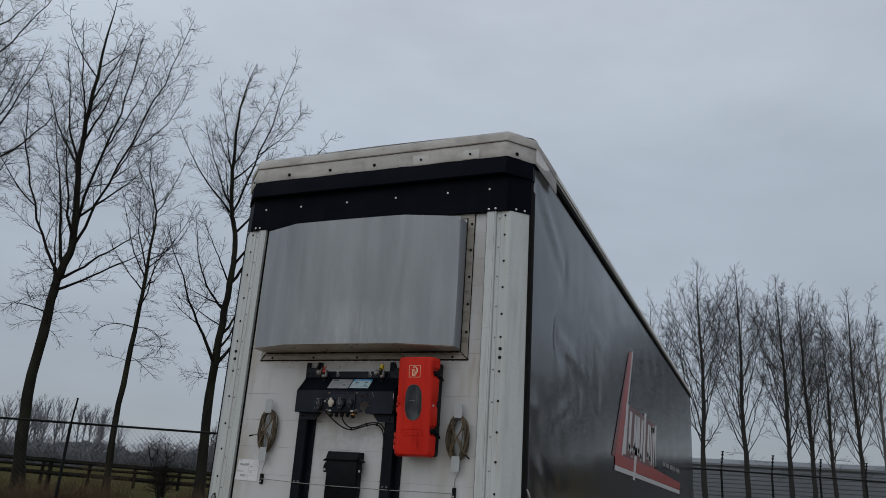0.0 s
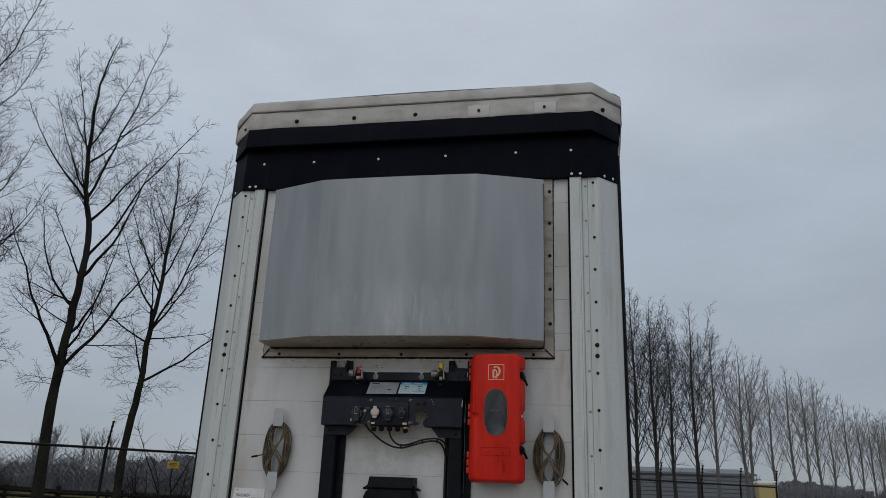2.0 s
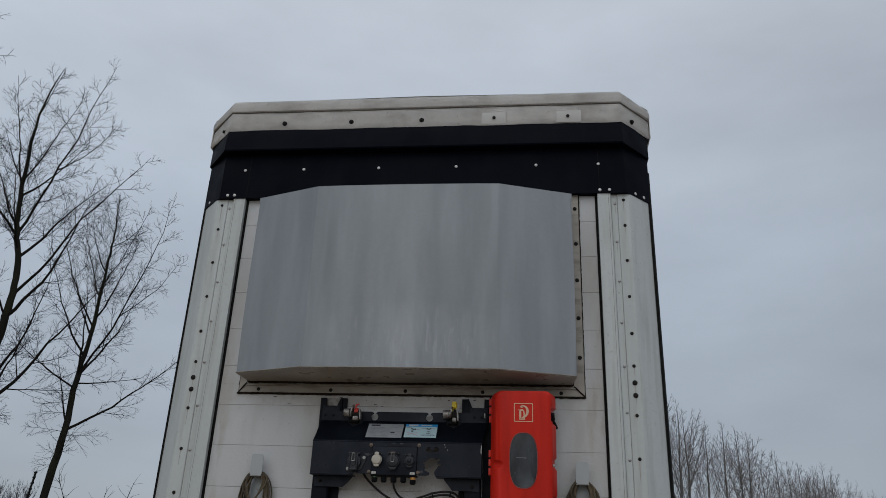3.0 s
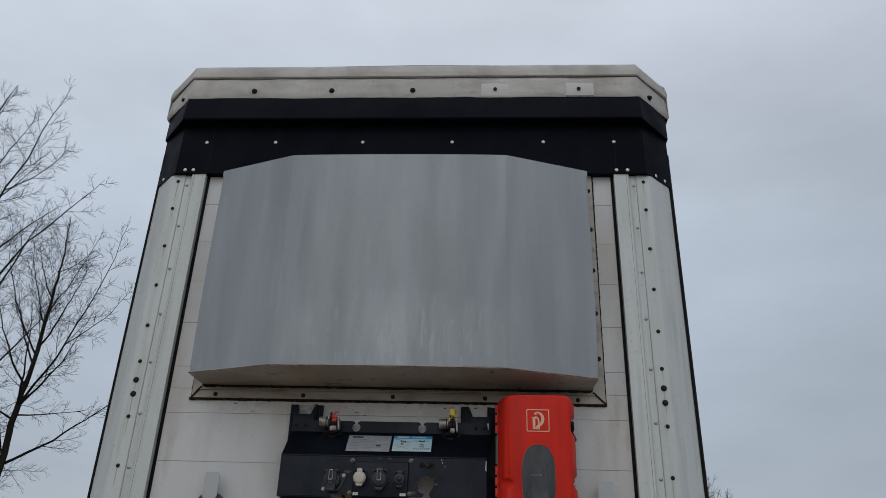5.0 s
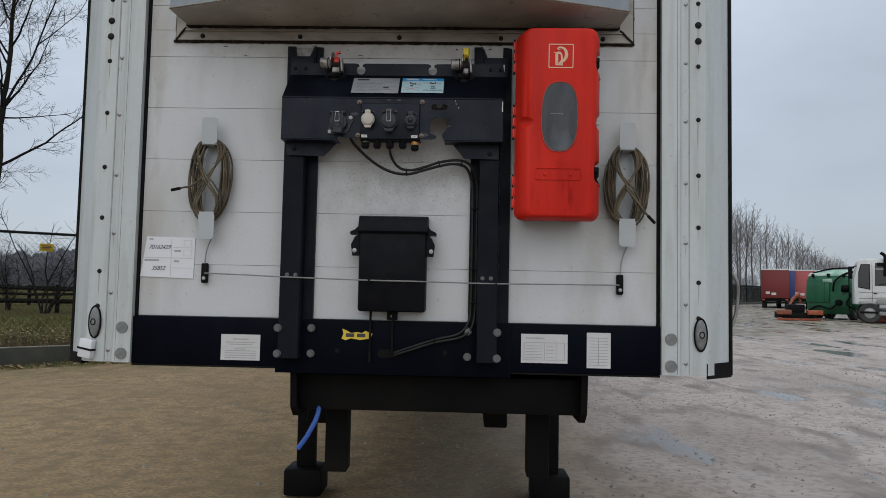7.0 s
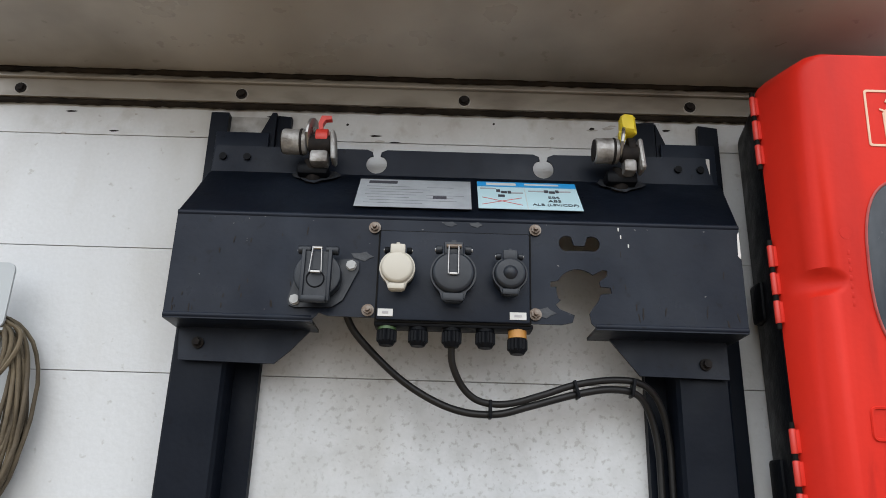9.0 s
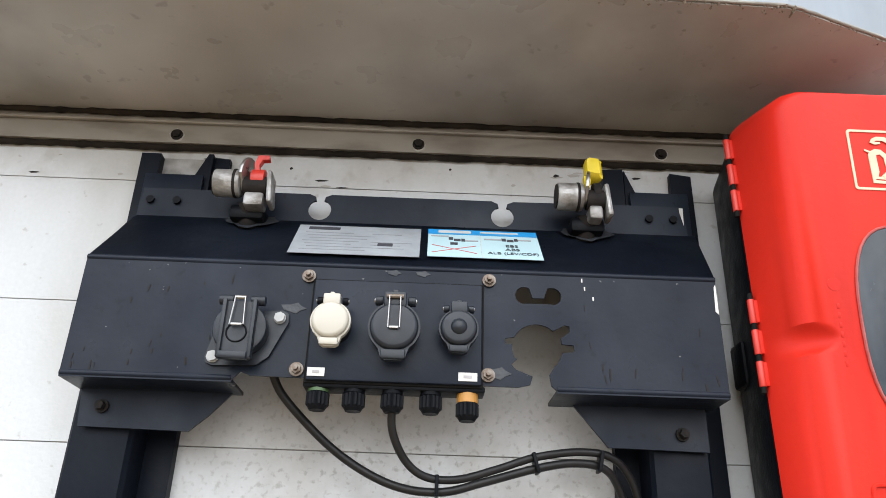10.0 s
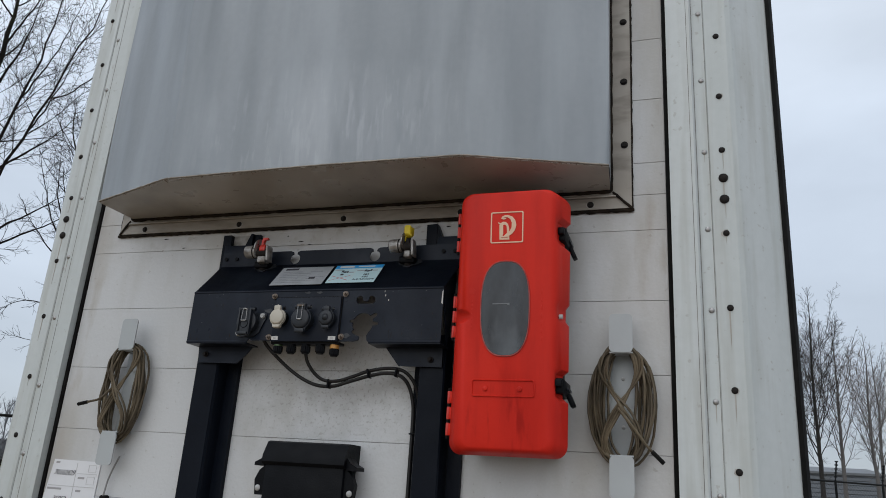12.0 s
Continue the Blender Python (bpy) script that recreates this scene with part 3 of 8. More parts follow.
def smooth_path(pts, per=8):
    """A rounded line through the points."""
    p = [Vector(q) for q in pts]
    p = [p[0] * 2 - p[1]] + p + [p[-1] * 2 - p[-2]]
    out = []
    for i in range(1, len(p) - 2):
        for k in range(per):
            t = k / per
            out.append(0.5 * ((2 * p[i]) + (p[i + 1] - p[i - 1]) * t + (2 * p[i - 1] - 5 * p[i] + 4 * p[i + 1] - p[i + 2]) * t * t
                              + (3 * p[i] - p[i - 1] - 3 * p[i + 1] + p[i + 2]) * t ** 3))
    return out + [p[-2]]


def sheet(outer, holes, place, thick, bm=None):
    """A flat plate from an outline and holes in its own plane; place turns (u, v, depth) into the world."""
    from mathutils.geometry import tessellate_polygon
    loops = [outer] + list(holes)
    flat = [Vector((u, v, 0)) for lp in loops for u, v in lp]
    tris = tessellate_polygon([[Vector((u, v, 0)) for u, v in lp] for lp in loops])
    tmp = bmesh.new()
    front = [tmp.verts.new(place @ Vector((p.x, p.y, 0))) for p in flat]
    back = [tmp.verts.new(place @ Vector((p.x, p.y, thick))) for p in flat]
    for t in tris:
        if len(set(t)) == 3:
            for vs in ([front[i] for i in t], [back[i] for i in reversed(t)]):
                try:
                    tmp.faces.new(vs)
                except ValueError:
                    pass
    base = 0
    for lp in loops:
        for i in range(len(lp)):
            u, v = base + i, base + (i + 1) % len(lp)
            tmp.faces.new((front[u], front[v], back[v], back[u]))
        base += len(lp)
    return join(bm, tmp)


def extrude_xy(profile, z0, z1, bm=None, cap=True):
    """A closed outline in x and y, drawn up from z0 to z1."""
    tmp = bmesh.new()
    lo = [tmp.verts.new((x, y, z0)) for x, y in profile]
    hi = [tmp.verts.new((x, y, z1)) for x, y in profile]
    n = len(profile)
    for i in range(n):
        tmp.faces.new((lo[i], lo[(i + 1) % n], hi[(i + 1) % n], hi[i]))
    if cap:
        tmp.faces.new(lo[::-1])
        tmp.faces.new(hi)
    return join(bm, tmp)


def extrude_yz(profile, x0, x1, bm=None):
    tmp = bmesh.new()
    lo = [tmp.verts.new((x0, y, z)) for y, z in profile]
    hi = [tmp.verts.new((x1, y, z)) for y, z in profile]
    n = len(profile)
    for i in range(n):
        tmp.faces.new((lo[i], lo[(i + 1) % n], hi[(i + 1) % n], hi[i]))
    tmp.faces.new(lo[::-1])
    tmp.faces.new(hi)
    return join(bm, tmp)


def rounded_rect(x0, x1, z0, z1, r, n=5):
    out = []
    for cx, cz, a0 in ((x1 - r, z1 - r, 0), (x0 + r, z1 - r, 90), (x0 + r, z0 + r, 180), (x1 - r, z0 + r, 270)):
        for k in range(n + 1):
            a = radians(a0 + 90 * k / n)
            out.append((cx + r * math.cos(a), cz + r * math.sin(a)))
    return out


FACING = Matrix(((1, 0, 0, 0), (0, 0, 1, 0), (0, 1, 0, 0), (0, 0, 0, 1)))  # u, v, depth -> x, z, y


def facing(y):
    return Matrix.Translation((0, y, 0)) @ FACING


def writing(name, text, size, at, turn, mat, parent, label=""):
    cu = bpy.data.curves.new(name, "FONT")
    cu.body, cu.size, cu.align_x, cu.align_y, cu.extrude = text, size, "CENTER", "CENTER", 0.0002
    cu.materials.append(M[mat])
    ob = new(name, cu)
    if name == "handwriting":
        cu.shear, cu.space_character = 0.35, 0.92
    ob.parent = parent
    ob.location = Vector(at) - OFFSET.get(parent, Vector())
    ob.rotation_euler = [radians(a) for a in turn]
    return tagged(ob, label) if label else ob

# ---- ground ----
def build_ground():
    xs = [-900, -400, -200, -100, -60] + [-40 + 1.0 * i for i in range(91)] + [70, 120, 220, 420, 900]
    ys = [-300, -120, -50, -25] + [-14 + 1.0 * i for i in range(75)] + [75, 100, 140, 200, 300, 500, 900]
    verts = []
    for y in ys:
        for x in xs:
            near = 1.0 if -40 <= x <= 50 and -14 <= y <= 61 else 0.0
            dip = (noise.noise(Vector((x * 0.35, y * 0.35, 0))) * 0.022) * near
            verts.append((x, y, ground_z(x, y) + dip - 0.012 * near))
    w = len(xs)
    faces = [(j * w + i, j * w + i + 1, (j + 1) * w + i + 1, (j + 1) * w + i) for j in range(len(ys) - 1) for i in range(w - 1)]
    me = bpy.data.meshes.new("ground")
    me.from_pydata(verts, [], faces)
    me.materials.append(M["ground"])
    tagged(new("ground", finish(me, 60)), "brown sandy yard with grey wet puddles and winter grass", "ground", kind="structure")


build_ground()

# ---- the semi-trailer ----
trailer = thing("semi_trailer", (0, 6.0, 0), "parked curtain-side semi-trailer with white front wall and charcoal curtains", "trailer")
SEAMS = [1.33, 1.52, 1.716, 1.911, 2.105, 2.30, 2.402, 2.497, 2.693, 2.889, 3.085, 3.281, 3.46]

front_wall = part("front_wall", box(-0.965, 0.965, 0.0035, 0.05, 1.2, 3.5), "joint", trailer, "white panelled front wall with grimy joints")
corner_profile = [(0.957, -0.03), (1.021, -0.03), (1.025, -0.026), (1.026, -0.012), (1.058, -0.012), (1.061, -0.016), (1.118, -0.016), (1.132, -0.009),
                  (1.236, 0.098), (1.238, 0.16), (0.957, 0.16)]
POST_TOP = 3.46
corner_posts = []
for side in (-1, 1):
    bm = extrude_xy([(side * x, y) for x, y in corner_profile], 1.158, POST_TOP)
    corner_posts.append(part("corner_post", bm, "post", trailer, "white painted corner post with two rows of rivets", 8))
    for lx, ly in ((1.0128, -0.0304), (1.0275, -0.0124), (1.0583, -0.0126)):
        part("groove_line", box(*sorted((side * (lx - 0.0006), side * (lx + 0.0006))), ly, ly + 0.002, 1.162, 3.44), "drip_dark", corner_posts[-1])
    part("seal_strip", box(*sorted((side * 0.946, side * 0.957)), -0.007, 0.02, 1.16, 3.45, 0.002), "rubber", trailer, "black rubber edge seal")
    part("curtain_track", extrude_xy([(side * 1.2365, 0.094), (side * 1.247, 0.098), (side * 1.256, 0.115), (side * 1.256, 0.17), (side * 1.2385, 0.17)], 1.15, 3.62),
         "rubber", trailer, "black curtain edge strip")

# lower beam
beam = part("front_beam", box(-0.956, 0.956, -0.02, 0.1, 1.155, 1.3285, 0.003), "black_sheet", trailer, "black lower cross beam with stickers")
part("beam_plate", box(-0.425, 0.425, -0.026, -0.021, 1.135, 1.326, 0.001), "black_sheet", trailer, "black bolted cover plate")
part("beam_lip", box(-0.955, 0.955, -0.018, 0.05, 1.148, 1.1545), "chassis", trailer)

# black header with chamfered corners
def header_profile(y, half, chamfer, depth, back):
    return [(-half - chamfer, y + depth), (-half, y), (half, y), (half + chamfer, y + depth), (half + chamfer, back), (-half - chamfer, back)]


header = part("header_sheet", extrude_xy(header_profile(-0.036, 1.105, 0.142, 0.135, 0.112), 3.43, 3.76), "black_sheet", trailer, "black header sheet with small rivets", 20)
cornice_bm = bmesh.new()
rows = []
for z, out in ((3.698, 0.0), (3.701, 0.044), (3.708, 0.047), (3.80, 0.032), (3.87, 0.012)):
    prof = header_profile(-0.044 - out, 1.103 - out * 0.1, 0.148 + out * 0.2, 0.137 + out, 0.145)
    rows.append([cornice_bm.verts.new((x, y, z)) for x, y in prof])
for a, b in zip(rows, rows[1:]):
    for i in range(6):
        cornice_bm.faces.new((a[i], a[(i + 1) % 6], b[(i + 1) % 6], b[i]))
cornice_bm.faces.new(rows[0][::-1])
cornice_bm.faces.new(rows[-1])
part("cornice", cornice_bm, "black_sheet", trailer, "black rolled cornice below the roof tarpaulin", 20)

# roof tarpaulin band: a slightly wavy sheet with a hem along the top
def tarp_band():
    bm = bmesh.new()
    line = []
    half, n = 1.098, 46
    for i in range(n + 1):
        line.append((-half + 2 * half * i / n, -0.062, 0.0))
    left = [(-half - 0.172 * k / 6, -0.062 + 0.165 * k / 6, k / 6) for k in range(6, 0, -1)]
    right = [(half + 0.172 * k / 6, -0.062 + 0.165 * k / 6, k / 6) for k in range(1, 7)]
    back_l = [(-half - 0.178, 0.103 + 0.3 * k, 1.0 + k) for k in (2, 1)]
    back_r = [(half + 0.178, 0.103 + 0.3 * k, 1.0 + k) for k in (1, 2)]
    line = back_l + left + line + right + back_r
    levels = [(3.842, 0.0), (3.848, -0.004), (3.88, -0.003), (3.92, -0.001), (3.958, 0.0), (3.966, 0.004), (3.972, -0.007), (3.99, -0.009), (4.014, -0.007), (4.036, 0.0), (4.05, 0.014), (4.056, 0.03)]
    grid = []
    for z, push in levels:
        row = []
        for x, y, c in line:
            sag = (-0.012 * min(c, 1.0)) if z < 3.9 else (-0.018 * min(c, 1.0))
            wave = (0.005 * noise.noise(Vector((x * 5, z * 4, 3))) + 0.003 * noise.noise(Vector((x * 17, z * 9, 5)))) * (1 if z < 3.96 else 0.5)
            low = 0.007 * noise.noise(Vector((x * 6, 1, 1))) if z < 3.85 else 0
            sx = 1 if x > 0 else -1
            yy = y + (push + wave) * (1.0 if c < 1.01 else 0.0)
            xx = x - sx * (push if c > 0.5 else 0.0)
            row.append(bm.verts.new((xx, yy, z + sag + low)))
        grid.append(row)
    for a, b in zip(grid, grid[1:]):
        for i in range(len(a) - 1):
            bm.faces.new((a[i], a[i + 1], b[i + 1], b[i]))
    bmesh.ops.solidify(bm, geom=list(bm.faces), thickness=0.003)
    return bm


tarp = part("roof_tarpaulin_front", tarp_band(), "tarp", trailer, "dirty cream roof tarpaulin band with bolts", 50)
hem = [(-1.268, 0.102, 3.947), (-1.184, 0.015, 3.955), (-1.098, -0.064, 3.9655)] + [(-1.0 + 0.1 * k, -0.0635 + 0.0012 * math.sin(k * 2.3), 3.9655 + 0.0015 * math.sin(k * 1.7)) for k in range(21)] + [(1.098, -0.064, 3.9655), (1.184, 0.015, 3.955), (1.268, 0.102, 3.947)]
part("hem_seam", tube(hem, 0.0035, 5), "drip_dark", tarp, "grimy seam under the hem")
roof_bm = bmesh.new()
rp = [(-1.272, 4.02), (-1.24, 4.045), (-1.0, 4.058), (0, 4.07), (1.0, 4.058), (1.24, 4.045), (1.272, 4.02), (1.272, 3.985), (1.262, 3.985), (1.262, 4.015), (0, 4.05), (-1.262, 4.015), (-1.262, 3.985), (-1.272, 3.985)]
a = [roof_bm.verts.new((x, 0.1 if abs(x) > 1.2 else -0.03, z)) for x, z in rp]
b = [roof_bm.verts.new((x, 13.68, z)) for x, z in rp]
for i in range(len(rp)):
    roof_bm.faces.new((a[i], a[(i + 1) % len(rp)], b[(i + 1) % len(rp)], b[i]))
roof_bm.faces.new(b)
part("roof_sheet", roof_bm, "tarp", trailer, "cream roof tarpaulin over the load space", 50)
for side in (-1, 1):
    x0, x1 = sorted((side * 1.235, side * 1.268))
    part("roof_rail", box(x0, x1, 0.14, 13.66, 3.90, 3.984, 0.006), "rubber", trailer, "black roof side rail")
    part("roof_keder", box(*sorted((side * 1.266, side * 1.276)), 0.3, 13.66, 3.944, 3.958, 0.003), "patch", trailer, "pale welt along the roof rail")
    flap_bm = sheet([(0.10, 3.99), (0.52, 3.985), (0.46, 3.93), (0.36, 3.885), (0.24, 3.862), (0.10, 3.84)], [], Matrix(((0, 0, 1, side * 1.277 - 0.002), (1, 0, 0, 0), (0, 1, 0, 0), (0, 0, 0, 1))), 0.003)
    part("corner_flap", flap_bm, "tarp", trailer, "cream tarpaulin flap at the corner")
    # curtain with shallow waves
    bm = bmesh.new()
    ny, nz = 230, 40
    grid = []
    creases = [(1.0, 2.72, 2.6, 2.5, 0.014), (0.9, 2.05, 1.7, 2.3, 0.010), (0.35, 3.7, 1.1, 3.35, 0.012), (2.2, 3.1, 3.4, 2.9, 0.009), (0.3, 1.75, 0.7, 1.45, 0.012), (0.25, 2.1, 0.6, 2.05, 0.009)]
    for j in range(nz + 1):
        z = 1.17 + (3.915 - 1.17) * j / nz
        row = []
        for i in range(ny + 1):
            y = 0.16 + 13.46 * (0.45 * i / ny + 0.55 * (i / ny) ** 2)
            fold = 0.0
            for ya, za, yb, zb, deep in creases:
                u = min(1.0, max(0.0, ((y - ya) * (yb - ya) + (z - za) * (zb - za)) / ((yb - ya) ** 2 + (zb - za) ** 2)))
                d2 = (y - ya - u * (yb - ya)) ** 2 + (z - za - u * (zb - za)) ** 2
                fold += deep * math.exp(-d2 / 0.0045) * math.sin(math.pi * min(1, u + 0.08)) - 0.6 * deep * math.exp(-((math.sqrt(d2) - 0.11) ** 2) / 0.004)
            bulge = 0.010 * noise.noise(Vector((y * 0.8, z * 0.9, side))) + 0.004 * noise.noise(Vector((y * 3.1, z * 1.2, 5 + side))) + max(fold, -0.01)
            row.append(bm.verts.new((side * (1.246 + bulge * (1.0 if y < 2.6 else max(0.2, 1.0 - (y - 2.6) * 1.2)) * math.sin(math.pi * j / nz) ** 0.5), y, z)))
        grid.append(row)
    for u, v in zip(grid, grid[1:]):
        for i in range(ny):
            bm.faces.new((u[i], u[i + 1], v[i + 1], v[i]))
    part("side_curtain", bm, "curtain", trailer, "charcoal PVC side curtain with red and white print", 80)
part("rear_wall", box(-1.24, 1.24, 13.6, 13.66, 1.0, 4.0, 0.01), "black_sheet", trailer)
part("load_floor", box(-1.2, 1.2, 0.11, 13.6, 1.168, 1.2), "chassis", trailer)

# print on the +x curtain: slanted red bar, plain white shapes, red underline
def on_side(outer, lift=0.0):
    place = Matrix(((0, 0, 1, 1.251 + lift), (1, 0, 0, 0), (0, 1, 0, 0), (0, 0, 0, 1)))
    return sheet(outer, [], place, 0.0015)


def stroke_shape(strokes, wide, lift):
    """One plain shape of slanted strokes on the curtain."""
    bm = bmesh.new()
    for (ya, za), (yb, zb) in zip(strokes, strokes[1:]):
        d = Vector((yb - ya, zb - za)).normalized() * wide * 0.32
        n = Vector((wide * 0.5, 0)) if abs(zb - za) > abs(yb - ya) else Vector((0, wide * 0.22))
        join(bm, on_side([(ya - n.x - d.x, za - n.y - d.y), (ya + n.x - d.x, za + n.y - d.y), (yb + n.x + d.x, zb + n.y + d.y), (yb - n.x + d.x, zb - n.y + d.y)], lift))
    return bm


part("print_bar", on_side([(3.5, 1.94), (4.0, 1.97), (4.86, 3.32), (4.61, 3.28)]), "curtain_red", trailer, "red slanted print bar")
part("print_shade", on_side([(3.32, 1.95), (3.495, 1.945), (4.6, 3.27), (4.5, 3.2)]), "curtain_maroon", trailer, "dark red faded edge of the print")
part("print_line", on_side([(3.93, 1.99), (4.02, 1.99), (4.89, 3.32), (4.82, 3.32)], 0.002), "curtain_white", trailer, "thin white print line")
part("print_panel", on_side([(4.04, 1.985), (6.75, 1.985), (7.05, 2.62), (4.44, 2.62)]), "curtain_maroon", trailer, "dark red panel behind the print")
part("print_underline", on_side([(3.5, 1.865), (10.4, 1.77), (10.56, 1.9), (6.6, 1.985), (3.52, 1.985)], 0.002), "curtain_red", trailer, "red print underline")
part("print_edge", on_side([(3.46, 1.81), (10.3, 1.70), (10.33, 1.765), (3.48, 1.862)], 0.004), "curtain_white", trailer, "white edge under the print")
for strokes in ([(4.14, 2.06), (4.36, 2.56)], [(4.64, 2.5), (4.46, 2.12), (4.66, 2.06), (4.86, 2.14), (5.03, 2.5)], [(4.82, 1.8), (5.0, 2.1), (5.16, 2.5)], [(5.3, 2.5), (5.2, 2.12), (5.42, 2.06), (5.62, 2.5)],
                [(5.68, 2.06), (5.9, 2.62)], [(6.24, 2.5), (6.06, 2.12), (6.28, 2.08), (6.46, 2.5)], [(6.4, 2.06), (6.56, 2.5), (6.76, 2.52), (6.74, 2.06)], [(6.8, 2.06), (7.0, 2.56)]):
    part("print_stroke", stroke_shape(strokes, 0.17, 0.003), "curtain_white", trailer)
for k, (y0, wid) in enumerate(((7.78, 0.35), (8.2, 0.5), (8.8, 0.45), (9.35, 0.3), (9.75, 0.7))):
    part("print_stroke", on_side([(y0, 2.075), (y0 + wid, 2.07), (y0 + wid + 0.03, 2.14), (y0 + 0.03, 2.145)], 0.002), "curtain_grey", trailer)

# underside: skid box, landing legs, axles, wheels
part("coupler_box", box(-0.39, 0.72, 0.12, 1.5, 0.985, 1.12, 0.008), "chassis", trailer, "black coupler skid box")
for x in (-0.375, 0.70):
    part("side_plate", extrude_yz([(0.05, 1.146), (1.5, 1.146), (1.5, 0.96), (0.12, 0.96), (0.07, 1.0)], x - 0.012, x + 0.012), "chassis", trailer)
for x in (-0.5, 0.42):
    part("chassis_beam", box(x - 0.06, x + 0.06, 1.2, 13.4, 0.75, 1.12, 0.01), "chassis", trailer)
for x in (-0.26, 0.56):
    part("support_post", box(x - 0.045, x + 0.045, 0.35, 0.45, 0.70, 0.99, 0.006), "chassis", trailer)
for x in (-0.85, 0.85):
    leg = part("landing_leg", box(x - 0.06, x + 0.06, 2.55, 2.67, 0.22, 1.12, 0.008), "chassis", trailer, "black landing leg with foot plate")
    part("foot", box(x - 0.13, x + 0.13, 2.47, 2.75, 0.035, 0.22, 0.02), "chassis", leg)
part("leg_brace", cylinder((-0.85, 2.61, 0.8), (0.85, 2.61, 0.8), 0.025, n=10), "chassis", trailer)


def wheel_meshes():
    bm = bmesh.new()
    prof = [(0.28, -0.17), (0.47, -0.19), (0.515, -0.15), (0.52, 0.0), (0.515, 0.15), (0.47, 0.19), (0.28, 0.17)]
    n = 28
    rings = [[bm.verts.new((x, r * math.cos(2 * math.pi * k / n), r * math.sin(2 * math.pi * k / n))) for k in range(n)] for r, x in prof]
    for u, v in zip(rings, rings[1:]):
        for k in range(n):
            bm.faces.new((u[k], u[(k + 1) % n], v[(k + 1) % n], v[k]))
    t = shared("tyre", bm, "tyre")
    bm = cylinder((-0.12, 0, 0), (0.12, 0, 0), 0.285, n=28, bevel=0.02)
    cylinder((0.1, 0, 0), (0.16, 0, 0), 0.11, n=16, bm=bm, bevel=0.01)
    for k in range(10):
        y, z = 0.17 * math.cos(2 * math.pi * k / 10), 0.17 * math.sin(2 * math.pi * k / 10)
        cylinder((0.11, y, z), (0.145, y, z), 0.016, n=6, bm=bm)
    return t, shared("rim", bm, "rim")


TYRE, RIM = wheel_meshes()
for y in (8.6, 9.9, 11.2):
    part("axle", cylinder((-1.0, y, 0.52 + ground_z(0, y)), (1.0, y, 0.52 + ground_z(0, y)), 0.065, n=12), "chassis", trailer)
    for side in (-1, 1):
        w = piece("wheel", TYRE, trailer, (side * 1.03, y, 0.525 + ground_z(0, y)), (0, 0, 0 if side > 0 else 180), "black trailer wheel")
        OFFSET[w] = Vector()
        piece("rim", RIM, w, (0, 0, 0))
part("air_hose", tube(smooth_path([(-0.30, 0.2, 1.1), (-0.29, 0.12, 0.98), (-0.32, 0.1, 0.9), (-0.36, 0.1, 0.84)]), 0.009), "blue_hose", trailer, "blue hanging air hose")
part("strap_end", tube(smooth_path([(1.262, 0.14, 1.53), (1.278, 0.13, 1.50), (1.288, 0.15, 1.45), (1.284, 0.16, 1.38), (1.268, 0.16, 1.33)]), 0.007), "wire", trailer, "pale hanging curtain strap")

# spoiler hood: bulged shell on a flange
H = {"x1": 0.460, "x2": 0.813, "zb": 2.424, "zt": 3.335}


def hood_shell():
    bm = bmesh.new()
    r = 0.05

    def ring(z, grow):
        pts = [(-0.80, -0.008), (-H["x2"], -0.165 - grow * 0.25)]
        pts += [(-H["x1"] - 0.008, -0.2885 - grow * 0.98), (-H["x1"] + 0.008, -0.2925 - grow)]
        for k in range(1, 8):
            x = -H["x1"] + 2 * H["x1"] * k / 8
            pts.append((x, -0.294 - grow - 0.006 * (1 - (x / H["x1"]) ** 2)))
        pts += [(H["x1"] - 0.008, -0.2925 - grow), (H["x1"] + 0.008, -0.2885 - grow * 0.98), (H["x2"], -0.165 - grow * 0.25), (0.80, -0.008)]
        return pts
    rows = []
    for z, grow in ((H["zb"], 0.0), (H["zb"] + 0.25, 0.012), (H["zb"] + 0.5, 0.025), (3.30, 0.045), (3.335, 0.045)):
        rows.append([bm.verts.new((x, y, z + (0.02 if z > 3.2 and abs(x) > 0.7 else 0.0))) for x, y in ring(z, grow)])
    for a, b in zip(rows, rows[1:]):
        for i in range(len(a) - 1):
            bm.faces.new((a[i], a[i + 1], b[i + 1], b[i]))
    bm.faces.new(rows[-1])
    ed = [e for e in bm.edges if abs(e.verts[0].co.z - e.verts[1].co.z) > 0.05 and abs(abs(e.verts[0].co.x) - H["x2"]) < 0.01]
    bmesh.ops.bevel(bm, geom=ed, offset=0.012, segments=3, affect="EDGES", profile=0.5)
    return bm


hood = part("spoiler_hood", hood_shell(), "hood", trailer, "grey streaked roof spoiler hood on the front wall", 12)
under = bmesh.new()
outer = [(-0.798, 0.0, 2.418), (-0.8105, -0.163, 2.421), (-0.470, -0.2862, 2.421), (-0.451, -0.2908, 2.421), (-0.2, -0.2955, 2.421), (0.0, -0.298, 2.421), (0.2, -0.2955, 2.421), (0.451, -0.2908, 2.421), (0.470, -0.2862, 2.421), (0.8105, -0.163, 2.421), (0.798, 0.0, 2.418)]
vs = [under.verts.new(p) for p in outer]
under.faces.new(vs)
bmesh.ops.triangulate(under, faces=under.faces)
bmesh.ops.solidify(under, geom=list(under.faces), thickness=0.003)
part("underside", under, "hood_under", hood, "brown stained underside")


